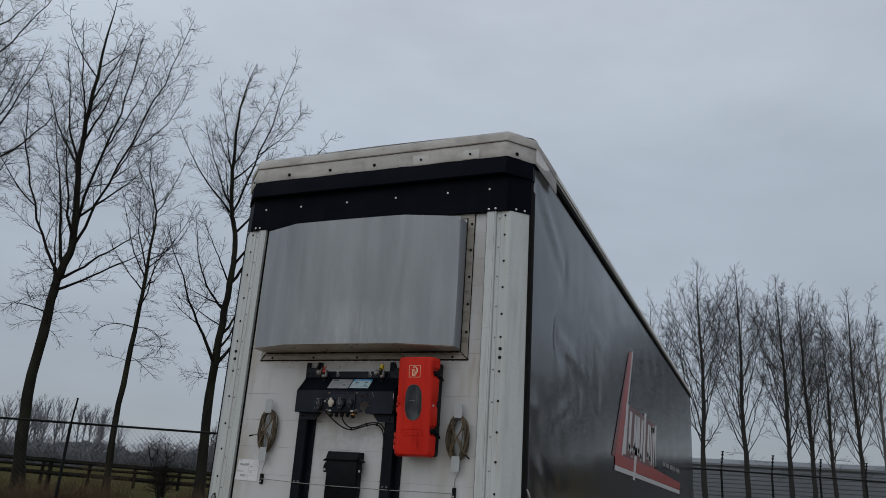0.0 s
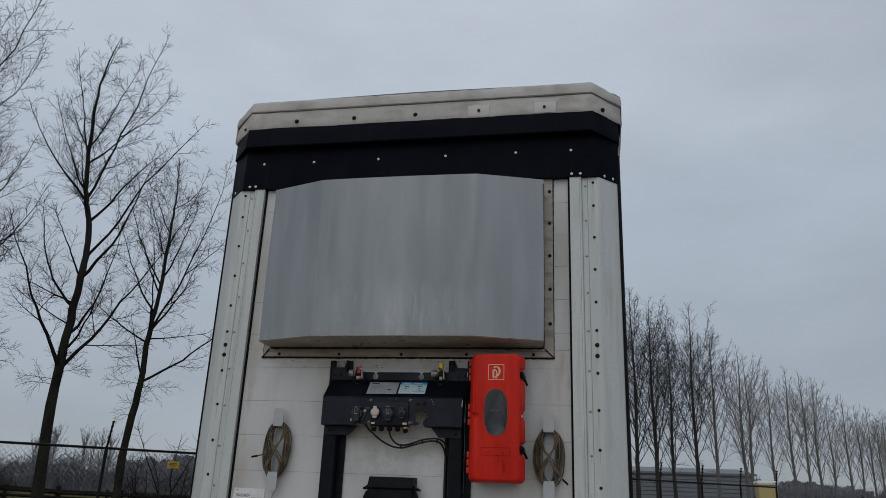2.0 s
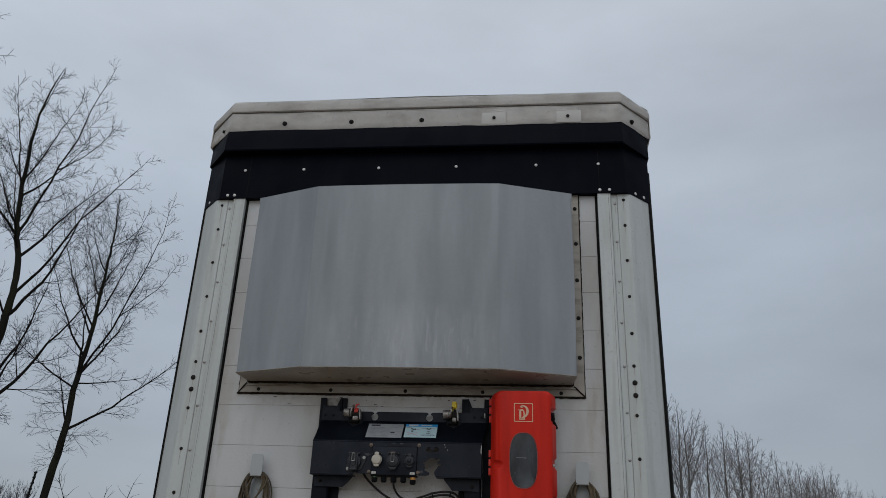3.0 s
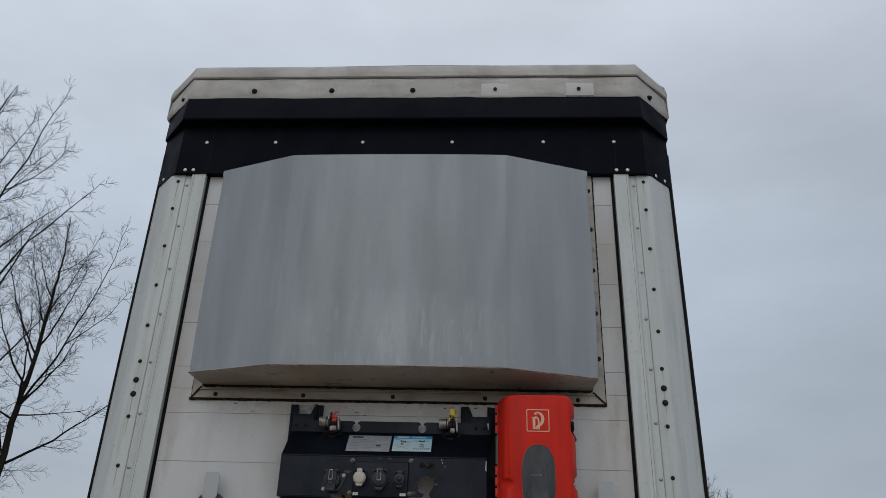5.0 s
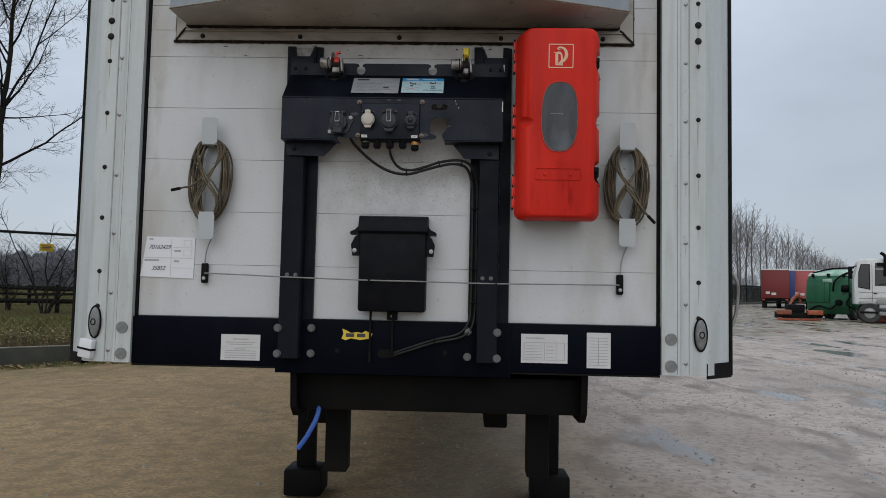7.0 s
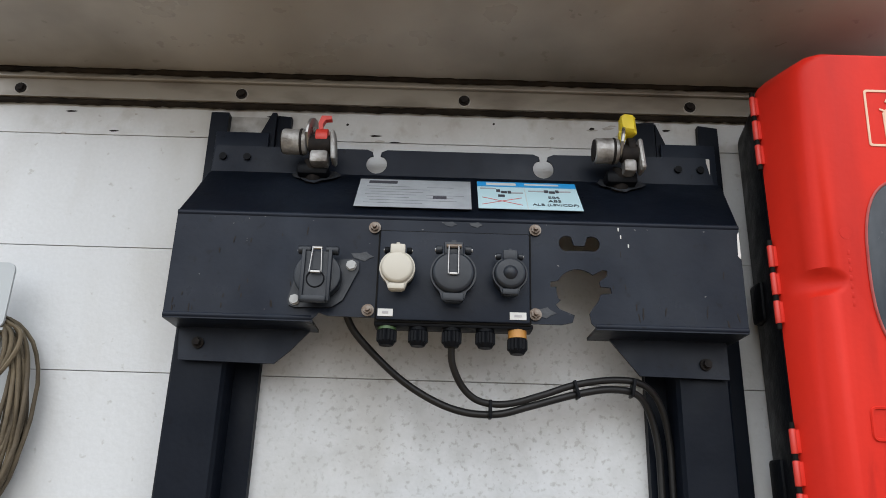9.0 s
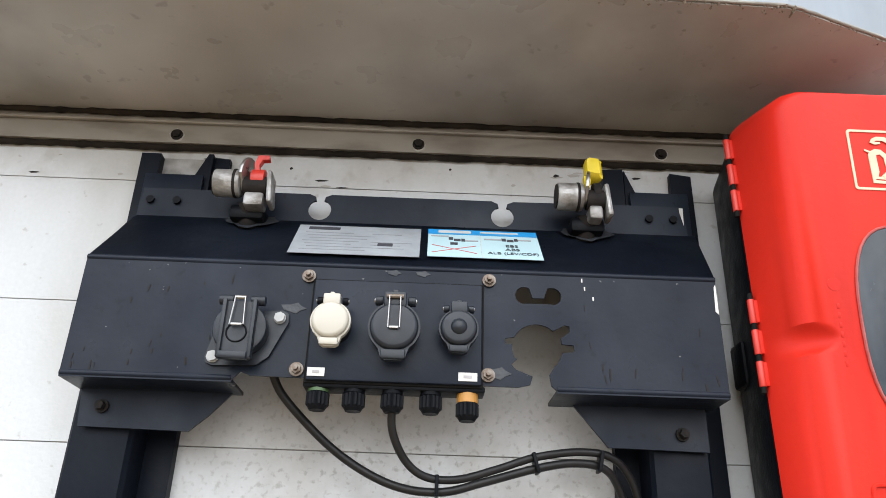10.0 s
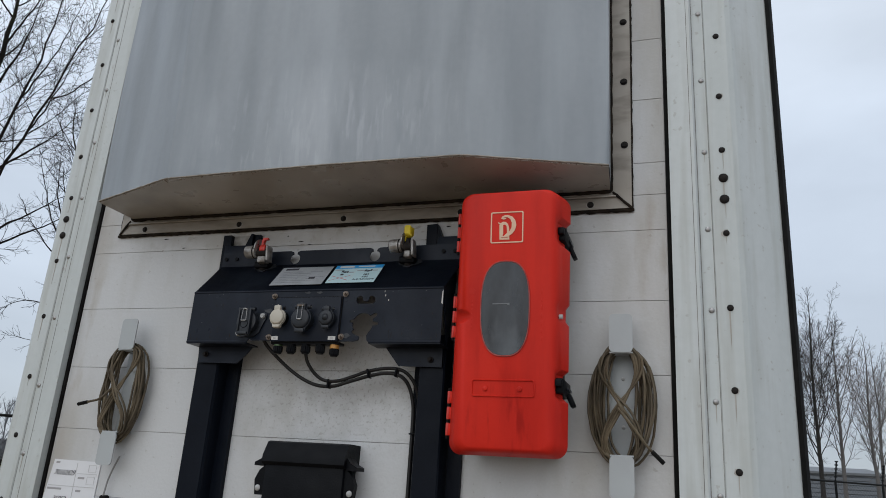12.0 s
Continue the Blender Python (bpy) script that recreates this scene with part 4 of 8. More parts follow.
def rough_bead(points, width, depth, seed, step=0.012):
    """An uneven run of sealant along a line of points on the front wall."""
    rnd = random.Random(seed)
    verts, faces, path, radii = [], [], [], []
    for p, q in zip(points, points[1:]):
        p, q = Vector(p), Vector(q)
        n = max(2, int((q - p).length / step))
        for k in range(n):
            path.append(p.lerp(q, k / n) + Vector((rnd.uniform(-1, 1), rnd.uniform(-0.3, 0.3), rnd.uniform(-1, 1))) * width * 0.16)
            radii.append(width * rnd.uniform(0.75, 1.2))
    path.append(Vector(points[-1]))
    radii.append(width * 0.7)
    tube_lists(verts, faces, path, radii, 6)
    cy = sum(v[1] for v in verts) / len(verts)
    return [(v[0], cy + (v[1] - cy) * depth, v[2]) if depth != 1.0 else v for v in verts], faces


lip_line = [(-0.812, -0.166, 2.4225), (-0.469, -0.2882, 2.4215), (-0.451, -0.2926, 2.4215), (-0.2, -0.2988, 2.4215), (0, -0.3, 2.4215), (0.2, -0.2988, 2.4215), (0.451, -0.2926, 2.4215), (0.469, -0.2882, 2.4215), (0.812, -0.166, 2.4225)]
part_lists("edge_bead", *rough_bead(lip_line, 0.0026, 1.0, 4, 0.008), "flange", hood, "rough cut edge")
# crumbs of old sealer along the lip
crumb_rng = random.Random(15)
verts, faces = [], []
for _ in range(900):
    k = crumb_rng.randrange(len(lip_line) - 1)
    u = crumb_rng.random() if abs(lip_line[k][0] - lip_line[k + 1][0]) > 0.1 else 0.5
    p = Vector(lip_line[k]).lerp(Vector(lip_line[k + 1]), u) + Vector((0, crumb_rng.triangular(-0.002, 0.016, 0.002), -0.002 + crumb_rng.uniform(-0.0012, 0.002)))
    r = crumb_rng.uniform(0.0009, 0.0034)
    i = len(verts)
    for d in ((1, 0, 0), (0, 1, 0), (-1, 0, 0), (0, -1, 0), (0, 0, 1), (0, 0, -1)):
        verts.append(tuple(p + Vector(d) * r * crumb_rng.uniform(0.7, 1.3)))
    faces.extend((i + a, i + (a + 1) % 4, i + e) if e == 4 else (i + (a + 1) % 4, i + a, i + e) for a in range(4) for e in (4, 5))
tagged(part_lists("crumbly_edge", verts, faces, "crumb", hood), "crumbly pale old sealer along the lip", kind="stuff")
FX0, FX1 = -0.845, 0.856
flange = part("flange", sheet([(FX0, 2.362), (FX1, 2.362), (FX1, 3.43), (FX0, 3.43)], [[(-0.80, 2.415), (0.80, 2.415), (0.80, 3.40), (-0.80, 3.40)]], facing(-0.012), 0.011),
              "flange", hood, "stained bolted flange")
part("fold", box(-0.81, 0.815, -0.02, -0.0125, 2.394, 2.399, 0.002), "flange", flange)
part_lists("sealant_bead", *rough_bead([(FX0 - 0.01, -0.006, 2.357), (FX1 + 0.006, -0.006, 2.358)], 0.0056, 0.7, 11), "sealant", hood, "dark dirty sealant line")
part_lists("sealant_bead", *rough_bead([(-0.80, -0.016, 2.411), (0.80, -0.016, 2.411)], 0.0052, 0.7, 12), "sealant", hood)
for side, fx in ((-1, FX0), (1, FX1)):
    part_lists("sealant_bead", *rough_bead([(fx, -0.008, 2.358), (fx + side * 0.003, -0.008, 3.43)], 0.0042, 0.8, 14 + side), "sealant", hood)
    part_lists("sealant_bead", *rough_bead([(side * 0.803, -0.016, 2.412), (side * 0.803, -0.016, 3.40)], 0.0042, 0.8, 17 + side), "sealant", hood)
    part_lists("sealant_bead", *rough_bead([(fx, -0.013, 2.361), (side * 0.806, -0.018, 2.408)], 0.004, 0.8, 20 + side), "sealant", hood)


def bolt_mesh(name, mat, r, h, head=6, washer=0.0):
    bm = cylinder((0, 0, 0), (0, -h, 0), r, n=head)
    if washer:
        cylinder((0, 0.0005, 0), (0, -h * 0.25, 0), washer, n=14, bm=bm)
    return shared(name, bm, mat)


def dome_mesh(name, mat, r):
    bm = bmesh.new()
    bmesh.ops.create_uvsphere(bm, u_segments=10, v_segments=6, radius=r)
    for v in bm.verts:
        v.co.y *= 0.55
        if v.co.y > 0.001:
            v.co.y = 0.001
    return shared(name, bm, mat)


RIVET, DARK_SCREW, SMALL_RIVET = dome_mesh("rivet", "rivet", 0.0075), dome_mesh("screw", "bolt_dark", 0.0085), dome_mesh("small_rivet", "bolt_grey", 0.0085)
BRIGHT_RIVET = dome_mesh("rivet", "rivet_bright", 0.0088)
FLANGE_BOLT = bolt_mesh("bolt", "bolt_dark", 0.011, 0.01, 6, 0.016)
UP_BOLT = bolt_mesh("bolt", "bolt_dull", 0.014, 0.014, 6, 0.018)
TARP_BOLT = bolt_mesh("bolt", "bolt_dark", 0.009, 0.012, 8, 0.014)
WASHER = bolt_mesh("washer", "bolt_mid", 0.021, 0.004, 18)
BOLT_PATCH = shared("scraped_patch", sheet([(-0.011, -0.006), (-0.004, -0.01), (0.008, -0.009), (0.013, -0.003), (0.009, 0.008), (0.002, 0.011), (-0.009, 0.008)], [], facing(0), 0.0006), "stain")
drip_rng = random.Random(21)
DRIPS = []
for k in range(4):
    w, h = 0.0011 + 0.0004 * k, 0.028 + 0.026 * k
    DRIPS.append(shared("rust_drip", sheet([(-w, 0.0), (w, 0.0), (w * 0.6, -h * 0.6), (0.0, -h), (-w * 0.7, -h * 0.5)], [], facing(0), 0.0006), "drip"))
for post, side in zip(corner_posts, (-1, 1)):
    for z in (3.396, 3.25, 3.055, 2.862, 2.672, 2.511, 2.43, 2.37, 2.276, 2.079, 1.875, 1.686, 1.488, 1.36):
        if drip_rng.random() < 0.8:
            piece("rust_drip", DRIPS[drip_rng.randrange(4)], post, (side * 1.091 + drip_rng.uniform(-0.002, 0.002), -0.0168, z - 0.004))
    for z in (3.396, 3.25, 3.055, 2.862, 2.672, 2.511, 2.43, 2.37, 2.276, 2.079, 1.875, 1.686, 1.488, 1.36):
        piece("screw", DARK_SCREW, post, (side * 1.091, -0.0165, z), size=1.5 if z in (2.43, 2.37) else 1.0)
    for z in (3.378, 3.161, 2.945, 2.728, 2.51, 2.29, 2.074, 1.847, 1.63, 1.41, 1.2):
        piece("rivet", RIVET, post, (side * 1.047, -0.0125, z))
        if drip_rng.random() < 0.55:
            piece("rust_drip", DRIPS[drip_rng.randrange(2)], post, (side * 1.047, -0.0128, z - 0.005))
    for z in (3.055, 2.672, 2.276, 1.875, 1.686, 1.36):
        piece("scraped_patch", BOLT_PATCH, post, (side * 1.091 + drip_rng.uniform(-0.003, 0.003), -0.0166, z), (0, drip_rng.uniform(0, 360), 0), size=drip_rng.uniform(0.7, 0.95))
    for z in (1.285, 1.19):
        piece("washer", WASHER, post, (side * 0.99, -0.03, z))
RIVET_Z = 3.603
for x in (-0.965, 0.955):
    part("sheet_seam", box(x + 0.012, x + 0.015, -0.0368, -0.0362, 3.445, 3.72), "chassis", header)
for x in (-0.98, -0.643, -0.22, 0.208, 0.639, 0.968):
    piece("rivet", BRIGHT_RIVET, header, (x, -0.0365, RIVET_Z))
for x in (-1.06, -1.02, 0.97, 1.02):
    piece("rivet", BRIGHT_RIVET, header, (x, -0.0365, 3.448))
for x, dy in ((1.16, 0.053), (1.21, 0.1), (-1.2, 0.09)):
    piece("rivet", BRIGHT_RIVET, header, (x, -0.0365 + dy, 3.448), (0, 0, 44 if x > 0 else -44))
for x in (-0.778, -0.391, 0.009, 0.412, 0.814):
    piece("bolt", TARP_BOLT, tarp, (x, -0.064, 3.886))
for x, a in ((-1.15, -44), (1.16, 44)):
    piece("bolt", TARP_BOLT, tarp, (x, -0.012, 3.872), (0, 0, a))
for x in (0.412, 0.82):
    part("patch", box(x - 0.068, x + 0.066, -0.0685, -0.066, 3.848, 3.922, 0.001), "patch", tarp, "pale square repair patch")
for k, x in enumerate((-0.744, -0.376, -0.005, 0.371, 0.745)):
    piece("scraped_patch", BOLT_PATCH, flange, (x, -0.0122, 2.376), (0, 40 * k, 0))
    piece("bolt", FLANGE_BOLT, flange, (x, -0.0125, 2.376), (0, 17 * k, 0), size=0.58)
for z in (2.55, 2.75, 2.95, 3.15, 3.35):
    for x in (-0.824, 0.838):
        piece("bolt", FLANGE_BOLT, flange, (x, -0.012, z), size=0.65)

# side marker lamps and corner details on the posts
for side in (-1, 1):
    cx, cy, cz = side * 1.098, -0.017, 1.302
    bm = bmesh.new()
    bmesh.ops.create_uvsphere(bm, u_segments=16, v_segments=8, radius=1)
    for v in bm.verts:
        v.co = Vector((v.co.x * 0.022, v.co.y * 0.012, v.co.z * 0.055))
    turn = Matrix.Translation((cx, cy, cz)) @ Matrix.Rotation(radians(side * 10), 4, "Z")
    bmesh.ops.transform(bm, matrix=turn, verts=bm.verts)
    lamp = part("marker_lamp", bm, "bolt_mid", trailer, "oval marker lamp in a dark rubber rim")
    ring = [turn @ Vector((0.024 * math.cos(t), -0.001, 0.058 * math.sin(t))) for t in [2 * math.pi * k / 24 for k in range(25)]]
    part("lamp_rim", tube(ring, 0.0032, 6), "rubber", lamp)
    eye = [turn @ Vector((0.009 * math.cos(t), -0.0115, 0.011 * math.sin(t))) for t in [2 * math.pi * k / 16 for k in range(17)]]
    part("lamp_eye", tube(eye, 0.002, 6), "rubber", lamp)
bm = box(-0.03, 0.03, -0.022, 0, -0.034, 0.034, 0.004)
bmesh.ops.transform(bm, matrix=Matrix.Translation((-1.118, -0.012, 1.205)) @ Matrix.Rotation(radians(-18), 4, "Z") @ Matrix.Rotation(radians(8), 4, "Y"), verts=bm.verts)
clip = part("marker_box", bm, "paper", trailer, "small white plastic box on the post")
bm = box(-0.032, 0.032, -0.0245, 0, -0.004, 0.003)
bmesh.ops.transform(bm, matrix=Matrix.Translation((-1.118, -0.012, 1.205)) @ Matrix.Rotation(radians(-18), 4, "Z") @ Matrix.Rotation(radians(8), 4, "Y"), verts=bm.verts)
part("band", bm, "rubber", clip)
part("corner_guard", extrude_xy([(1.12, -0.017), (1.243, 0.095), (1.25, 0.11), (1.13, 0.02)], 1.145, 1.2), "rubber", trailer, "torn black rubber corner guard")
part("corner_guard", extrude_xy([(-1.16, 0.018), (-1.245, 0.095), (-1.25, 0.11), (-1.15, 0.05)], 1.147, 1.185), "rubber", trailer, "black rubber corner guard")

# hooks for the cords
HOOK_X = (-0.686, 0.828)
for hx in HOOK_X:
    plate = part("cord_hook", box(hx - 0.03, hx + 0.03, -0.004, 0.0, 1.708, 1.958, 0.001), "hook", trailer, "grey bent cord hook plate")
    for s in (1, -1):
        zc = 1.833 + s * 0.125
        part("arm", box(hx - 0.028, hx + 0.028, -0.058, -0.003, zc - 0.002, zc + 0.002), "hook", plate)
        lo, hi = sorted((zc, zc + s * 0.098))
        part("lip", sheet(rounded_rect(hx - 0.029, hx + 0.029, lo, hi, 0.012), [], facing(-0.061), 0.004), "hook", plate)
    for z in (1.78, 1.9):
        piece("rivet", SMALL_RIVET, plate, (hx, -0.0045, z), size=0.6)

# wire across the front wall with its end clips
part("seal_wire", tube(smooth_path([(-0.70, -0.02, 1.488), (-0.55, -0.05, 1.484), (-0.41, -0.072, 1.479), (-0.1, -0.103, 1.472), (0.1, -0.103, 1.471), (0.30, -0.074, 1.469), (0.45, -0.06, 1.47), (0.81, -0.02, 1.474)]), 0.0025, 6),
     "wire", trailer, "pale steel seal wire across the front")
for x, z, hx in ((-0.70, 1.487, HOOK_X[0]), (0.812, 1.474, HOOK_X[1] + 0.005)):
    cl = part("wire_clip", box(x - 0.012, x + 0.012, -0.022, 0, z - 0.035, z + 0.038, 0.006), "rubber", trailer, "black wire clip")
    piece("screw", SMALL_RIVET, cl, (x, -0.0225, z - 0.018), size=0.8)
    part("seal_wire", tube(smooth_path([(x, -0.018, z + 0.03), (x + 0.006, -0.014, z + 0.09), (hx + 0.015, -0.012, 1.64)]), 0.0026, 6), "wire", trailer)

# stickers on the beam
def notice(name, x0, x1, z0, z1, y, lines, label, parent, mat="sticker", ink="ink_pale"):
    pl = part(name, box(x0, x1, y - 0.002, y, z0, z1), mat, parent, label)
    for u0, u1, v0, v1 in lines:
        w, h = x1 - x0, z1 - z0
        part("print_bar", box(x0 + u0 * w, x0 + u1 * w, y - 0.0026, y - 0.002, z0 + v0 * h, z0 + v1 * h), ink, pl)
    return pl


YB = -0.0205
text_rows = [(0.1, 0.9, 0.08 + 0.09 * k, 0.11 + 0.09 * k) for k in range(4)] + [(0.35, 0.65, 0.42, 0.45), (0.02, 0.98, 0.495, 0.505), (0.3, 0.7, 0.8, 0.84), (0.12, 0.88, 0.68, 0.71), (0.2, 0.8, 0.6, 0.63)]
notice("notice_sticker", -0.626, -0.483, 1.175, 1.268, YB, text_rows, "white printed notice sticker in two parts", trailer)
table = [(0.06, 0.94, 0.1, 0.115), (0.06, 0.94, 0.7, 0.715), (0.06, 0.075, 0.1, 0.7), (0.5, 0.51, 0.1, 0.7), (0.75, 0.76, 0.1, 0.7), (0.925, 0.94, 0.1, 0.7), (0.1, 0.5, 0.84, 0.88)] + \
        [(0.1, 0.46, 0.18 + 0.1 * k, 0.2 + 0.1 * k) for k in range(5)] + [(0.54, 0.7, 0.2 + 0.12 * k, 0.22 + 0.12 * k) for k in range(4)]
notice("load_table_sticker", 0.46, 0.626, 1.19, 1.293, YB, table, "white load table sticker", trailer)
notice("load_table_sticker", 0.694, 0.779, 1.176, 1.302, YB, [(0.1, 0.9, 0.08 + 0.085 * k, 0.095 + 0.085 * k) for k in range(10)] + [(0.48, 0.5, 0.08, 0.86)], "narrow white table sticker", trailer)
bm = sheet([(-0.186, 1.262), (-0.172, 1.256), (-0.15, 1.263), (-0.118, 1.258), (-0.082, 1.264), (-0.074, 1.281), (-0.088, 1.286), (-0.10, 1.291), (-0.113, 1.283), (-0.13, 1.286), (-0.152, 1.282), (-0.168, 1.291), (-0.184, 1.297), (-0.179, 1.279)], [], facing(-0.0285), 0.002)
tape = part("warning_tape", bm, "yellow_sign", trailer, "torn yellow warning tape")
for u in (-0.17, -0.13):
    part("print_bar", box(u, u + 0.03, -0.0292, -0.0285, 1.268, 1.281), "ink", tape)
PLATE_HOLE = bolt_mesh("hole_plug", "rubber", 0.009, 0.003, 14)
for x in (-0.2, 0.188):
    piece("hole_plug", PLATE_HOLE, beam, (x, -0.0262, 1.218))
part("cable_slot", sheet(rounded_rect(-0.055, 0.02, 1.196, 1.226, 0.014), [], facing(-0.0275), 0.001), "rubber", trailer, "dark cable slot")

# front wall panels
for z0, z1 in zip(SEAMS, SEAMS[1:]):
    part("panel", box(-0.945, 0.945, 0.0, 0.03, z0 + 0.0006, z1 - 0.0006, 0.0004, 1), "panel", front_wall, smooth=0)

# dark scrapes and stains on the panels under the flange
mark_rng = random.Random(33)
for k in range(26):
    x = mark_rng.choice((-1, 1)) * mark_rng.uniform(0.03, 0.62) - 0.05
    z = mark_rng.uniform(2.31, 2.345) if k % 3 else mark_rng.uniform(2.30, 2.312)
    w, h = mark_rng.uniform(0.002, 0.011), mark_rng.uniform(0.0012, 0.003)
    part("scrape", sheet([(x - w, z), (x - w * 0.3, z + h), (x + w * 0.6, z + h * 0.7), (x + w, z + h * 0.2), (x + w * 0.4, z - h * 0.6), (x - w * 0.5, z - h)], [], facing(-0.0006), 0.0005), "bolt_dark" if k % 2 else "stain", front_wall)

# paper sheet stuck on the wall
paper = single("paper_sheet", sheet([(-0.944, 1.472), (-0.746, 1.467), (-0.743, 1.618), (-0.924, 1.62)], [], facing(-0.0035), 0.003), "paper",
               "white paper form taped on the front wall", "paper sheet")
for x0, x1, z0, z1 in ((-0.93, -0.75, 1.541, 1.543), (-0.832, -0.83, 1.475, 1.612), (-0.826, -0.75, 1.58, 1.5815), (-0.826, -0.75, 1.505, 1.5065), (-0.785, -0.784, 1.587, 1.607), (-0.785, -0.757, 1.607, 1.608),
                       (-0.785, -0.757, 1.586, 1.587), (-0.757, -0.756, 1.587, 1.607), (-0.785, -0.757, 1.55, 1.551), (-0.785, -0.757, 1.572, 1.573), (-0.785, -0.784, 1.55, 1.573), (-0.757, -0.756, 1.55, 1.573)):
    part("ruled_line", box(x0, x1, -0.0042, -0.0037, z0, z1), "ruled", paper)
for x0, x1, z in ((-0.915, -0.9, 1.608), (-0.93, -0.875, 1.53), (-0.82, -0.795, 1.565), (-0.82, -0.80, 1.527)):
    part("print_bar", box(x0, x1, -0.0042, -0.0037, z, z + 0.006), "ink_grey", paper)
writing("handwriting", "70162429", 0.022, (-0.876, -0.0042, 1.581), (90, 0, 0), "ink", paper)
writing("handwriting", "35852", 0.022, (-0.878, -0.0042, 1.503), (90, 0, 0), "ink", paper)

# ---- cords hanging on the hooks ----
def cord_coil(hx, seed, tail):
    rnd = random.Random(seed)
    ob = thing("cord_coil", (hx, -0.03, 1.69), "coiled brown weathered cord hanging on a grey hook", "cord", "cord coils")
    for k in range(15):
        rx = 0.042 + 0.038 * (k / 14) + rnd.uniform(-0.004, 0.004)
        top, bot = 1.964 + rnd.uniform(-0.003, 0.02), 1.702 - 0.02 * k / 14 + rnd.uniform(-0.012, 0.01)
        cy = -0.012 - 0.038 * rnd.random()
        cx = hx + rnd.uniform(-0.006, 0.006)
        sk = rnd.uniform(-0.08, 0.08)
        pts = []
        for i in range(37):
            t = 2 * math.pi * i / 36
            sx = math.copysign(abs(math.sin(t)) ** 0.9, math.sin(t))
            pts.append((cx + (rx + 0.004 * math.sin(2 * t + k)) * sx + rnd.uniform(-0.0008, 0.0008), cy + 0.006 * math.sin(3 * t + k), (top + bot) / 2 + (top - bot) / 2 * math.cos(t + sk * math.sin(t))))
        part("cord_turn", tube(pts, 0.0033, 6), "rope", ob, smooth=60)
    for s in (-1, 1):
        for j in range(4):
            d = j * 0.0062 + rnd.uniform(-0.007, 0.007)
            g = rnd.uniform(-0.014, 0.014)
            pts = smooth_path([(hx - s * (0.012 + d * 0.5), -0.05, 1.972), (hx - s * (0.030 + d), -0.055, 1.938 + g), (hx - s * (0.032 + d * 0.4), -0.06 - 0.003 * s, 1.89 + g), (hx + s * (0.002 + d * 0.8), -0.063 - 0.003 * s, 1.815), (hx + s * (0.034 + d * 0.5), -0.06, 1.757 - g), (hx + s * (0.03 + d * 0.6), -0.052, 1.714), (hx + s * 0.010, -0.046, 1.699)])
            part("cord_cross", tube(pts, 0.0033, 6), "rope", ob, smooth=60)
    end = smooth_path(tail)
    part("cord_end", tube(end, 0.0037, 6), "rope", ob)
    part("end_sleeve", tube([end[-7], end[-4], end[-1]], 0.0055, 6), "rubber", ob, "black cord end sleeve")


cord_coil(HOOK_X[0], 3, [(-0.70, -0.066, 1.84), (-0.735, -0.07, 1.805), (-0.77, -0.07, 1.795), (-0.815, -0.07, 1.785)])
cord_coil(HOOK_X[1], 8, [(0.82, -0.066, 1.82), (0.86, -0.07, 1.77), (0.89, -0.068, 1.73), (0.925, -0.06, 1.695)])

# ---- connection console ----
console = thing("connection_console", (0, -0.01, 1.16), "black steel frame with trailer plug sockets and air couplings", "plug console")
for s, xs in ((-1, (-0.408, -0.336, -0.296)), (1, (0.372, 0.302, 0.268))):
    outer_x, mid, inner = xs
    lo, hi = sorted((outer_x, inner))
    prof = [(outer_x, 0.0), (outer_x, -0.066), (outer_x - s * 0.004, -0.07), (mid, -0.07), (mid - s * 0.004, -0.062), (mid - s * 0.004, -0.016), (inner, -0.016), (inner, 0.0)]
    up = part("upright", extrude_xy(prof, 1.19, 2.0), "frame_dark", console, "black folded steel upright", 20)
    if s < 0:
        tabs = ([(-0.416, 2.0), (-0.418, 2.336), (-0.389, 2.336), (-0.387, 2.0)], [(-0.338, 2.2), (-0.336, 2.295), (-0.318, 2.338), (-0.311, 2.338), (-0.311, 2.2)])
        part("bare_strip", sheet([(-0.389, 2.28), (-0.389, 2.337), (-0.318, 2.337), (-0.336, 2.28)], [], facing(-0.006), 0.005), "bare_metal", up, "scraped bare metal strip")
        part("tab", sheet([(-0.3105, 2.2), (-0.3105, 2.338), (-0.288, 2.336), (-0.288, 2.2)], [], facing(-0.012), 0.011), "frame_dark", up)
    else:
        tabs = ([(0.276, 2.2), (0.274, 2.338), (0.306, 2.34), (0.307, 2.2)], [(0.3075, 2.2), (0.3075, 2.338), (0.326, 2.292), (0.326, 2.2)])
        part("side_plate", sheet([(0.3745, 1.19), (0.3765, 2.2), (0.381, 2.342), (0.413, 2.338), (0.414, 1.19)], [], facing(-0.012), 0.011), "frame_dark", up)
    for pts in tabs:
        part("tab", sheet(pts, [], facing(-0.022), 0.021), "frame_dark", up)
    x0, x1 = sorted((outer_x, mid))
    for z in (1.297, 1.206):
        piece("bolt", UP_BOLT, up, (outer_x - s * 0.0, -0.071, z), size=0.8)
        piece("bolt", UP_BOLT, up, (inner + s * 0.0, -0.03, z), size=0.8)
    for k, z in ((0, 1.487), (1, 1.487)):
        piece("bolt", UP_BOLT, up, (mid + s * (0.015 + 0.03 * k), -0.0705, z), size=0.42)

# bracket outlines: lip with key slots, slope, face with cut-outs
def arc(cx, cz, r, a0, a1, n=14):
    return [(cx + r * math.cos(radians(a0 + (a1 - a0) * k / n)), cz + r * math.sin(radians(a0 + (a1 - a0) * k / n))) for k in range(n + 1)]


BX0, BX1 = -0.404, 0.378
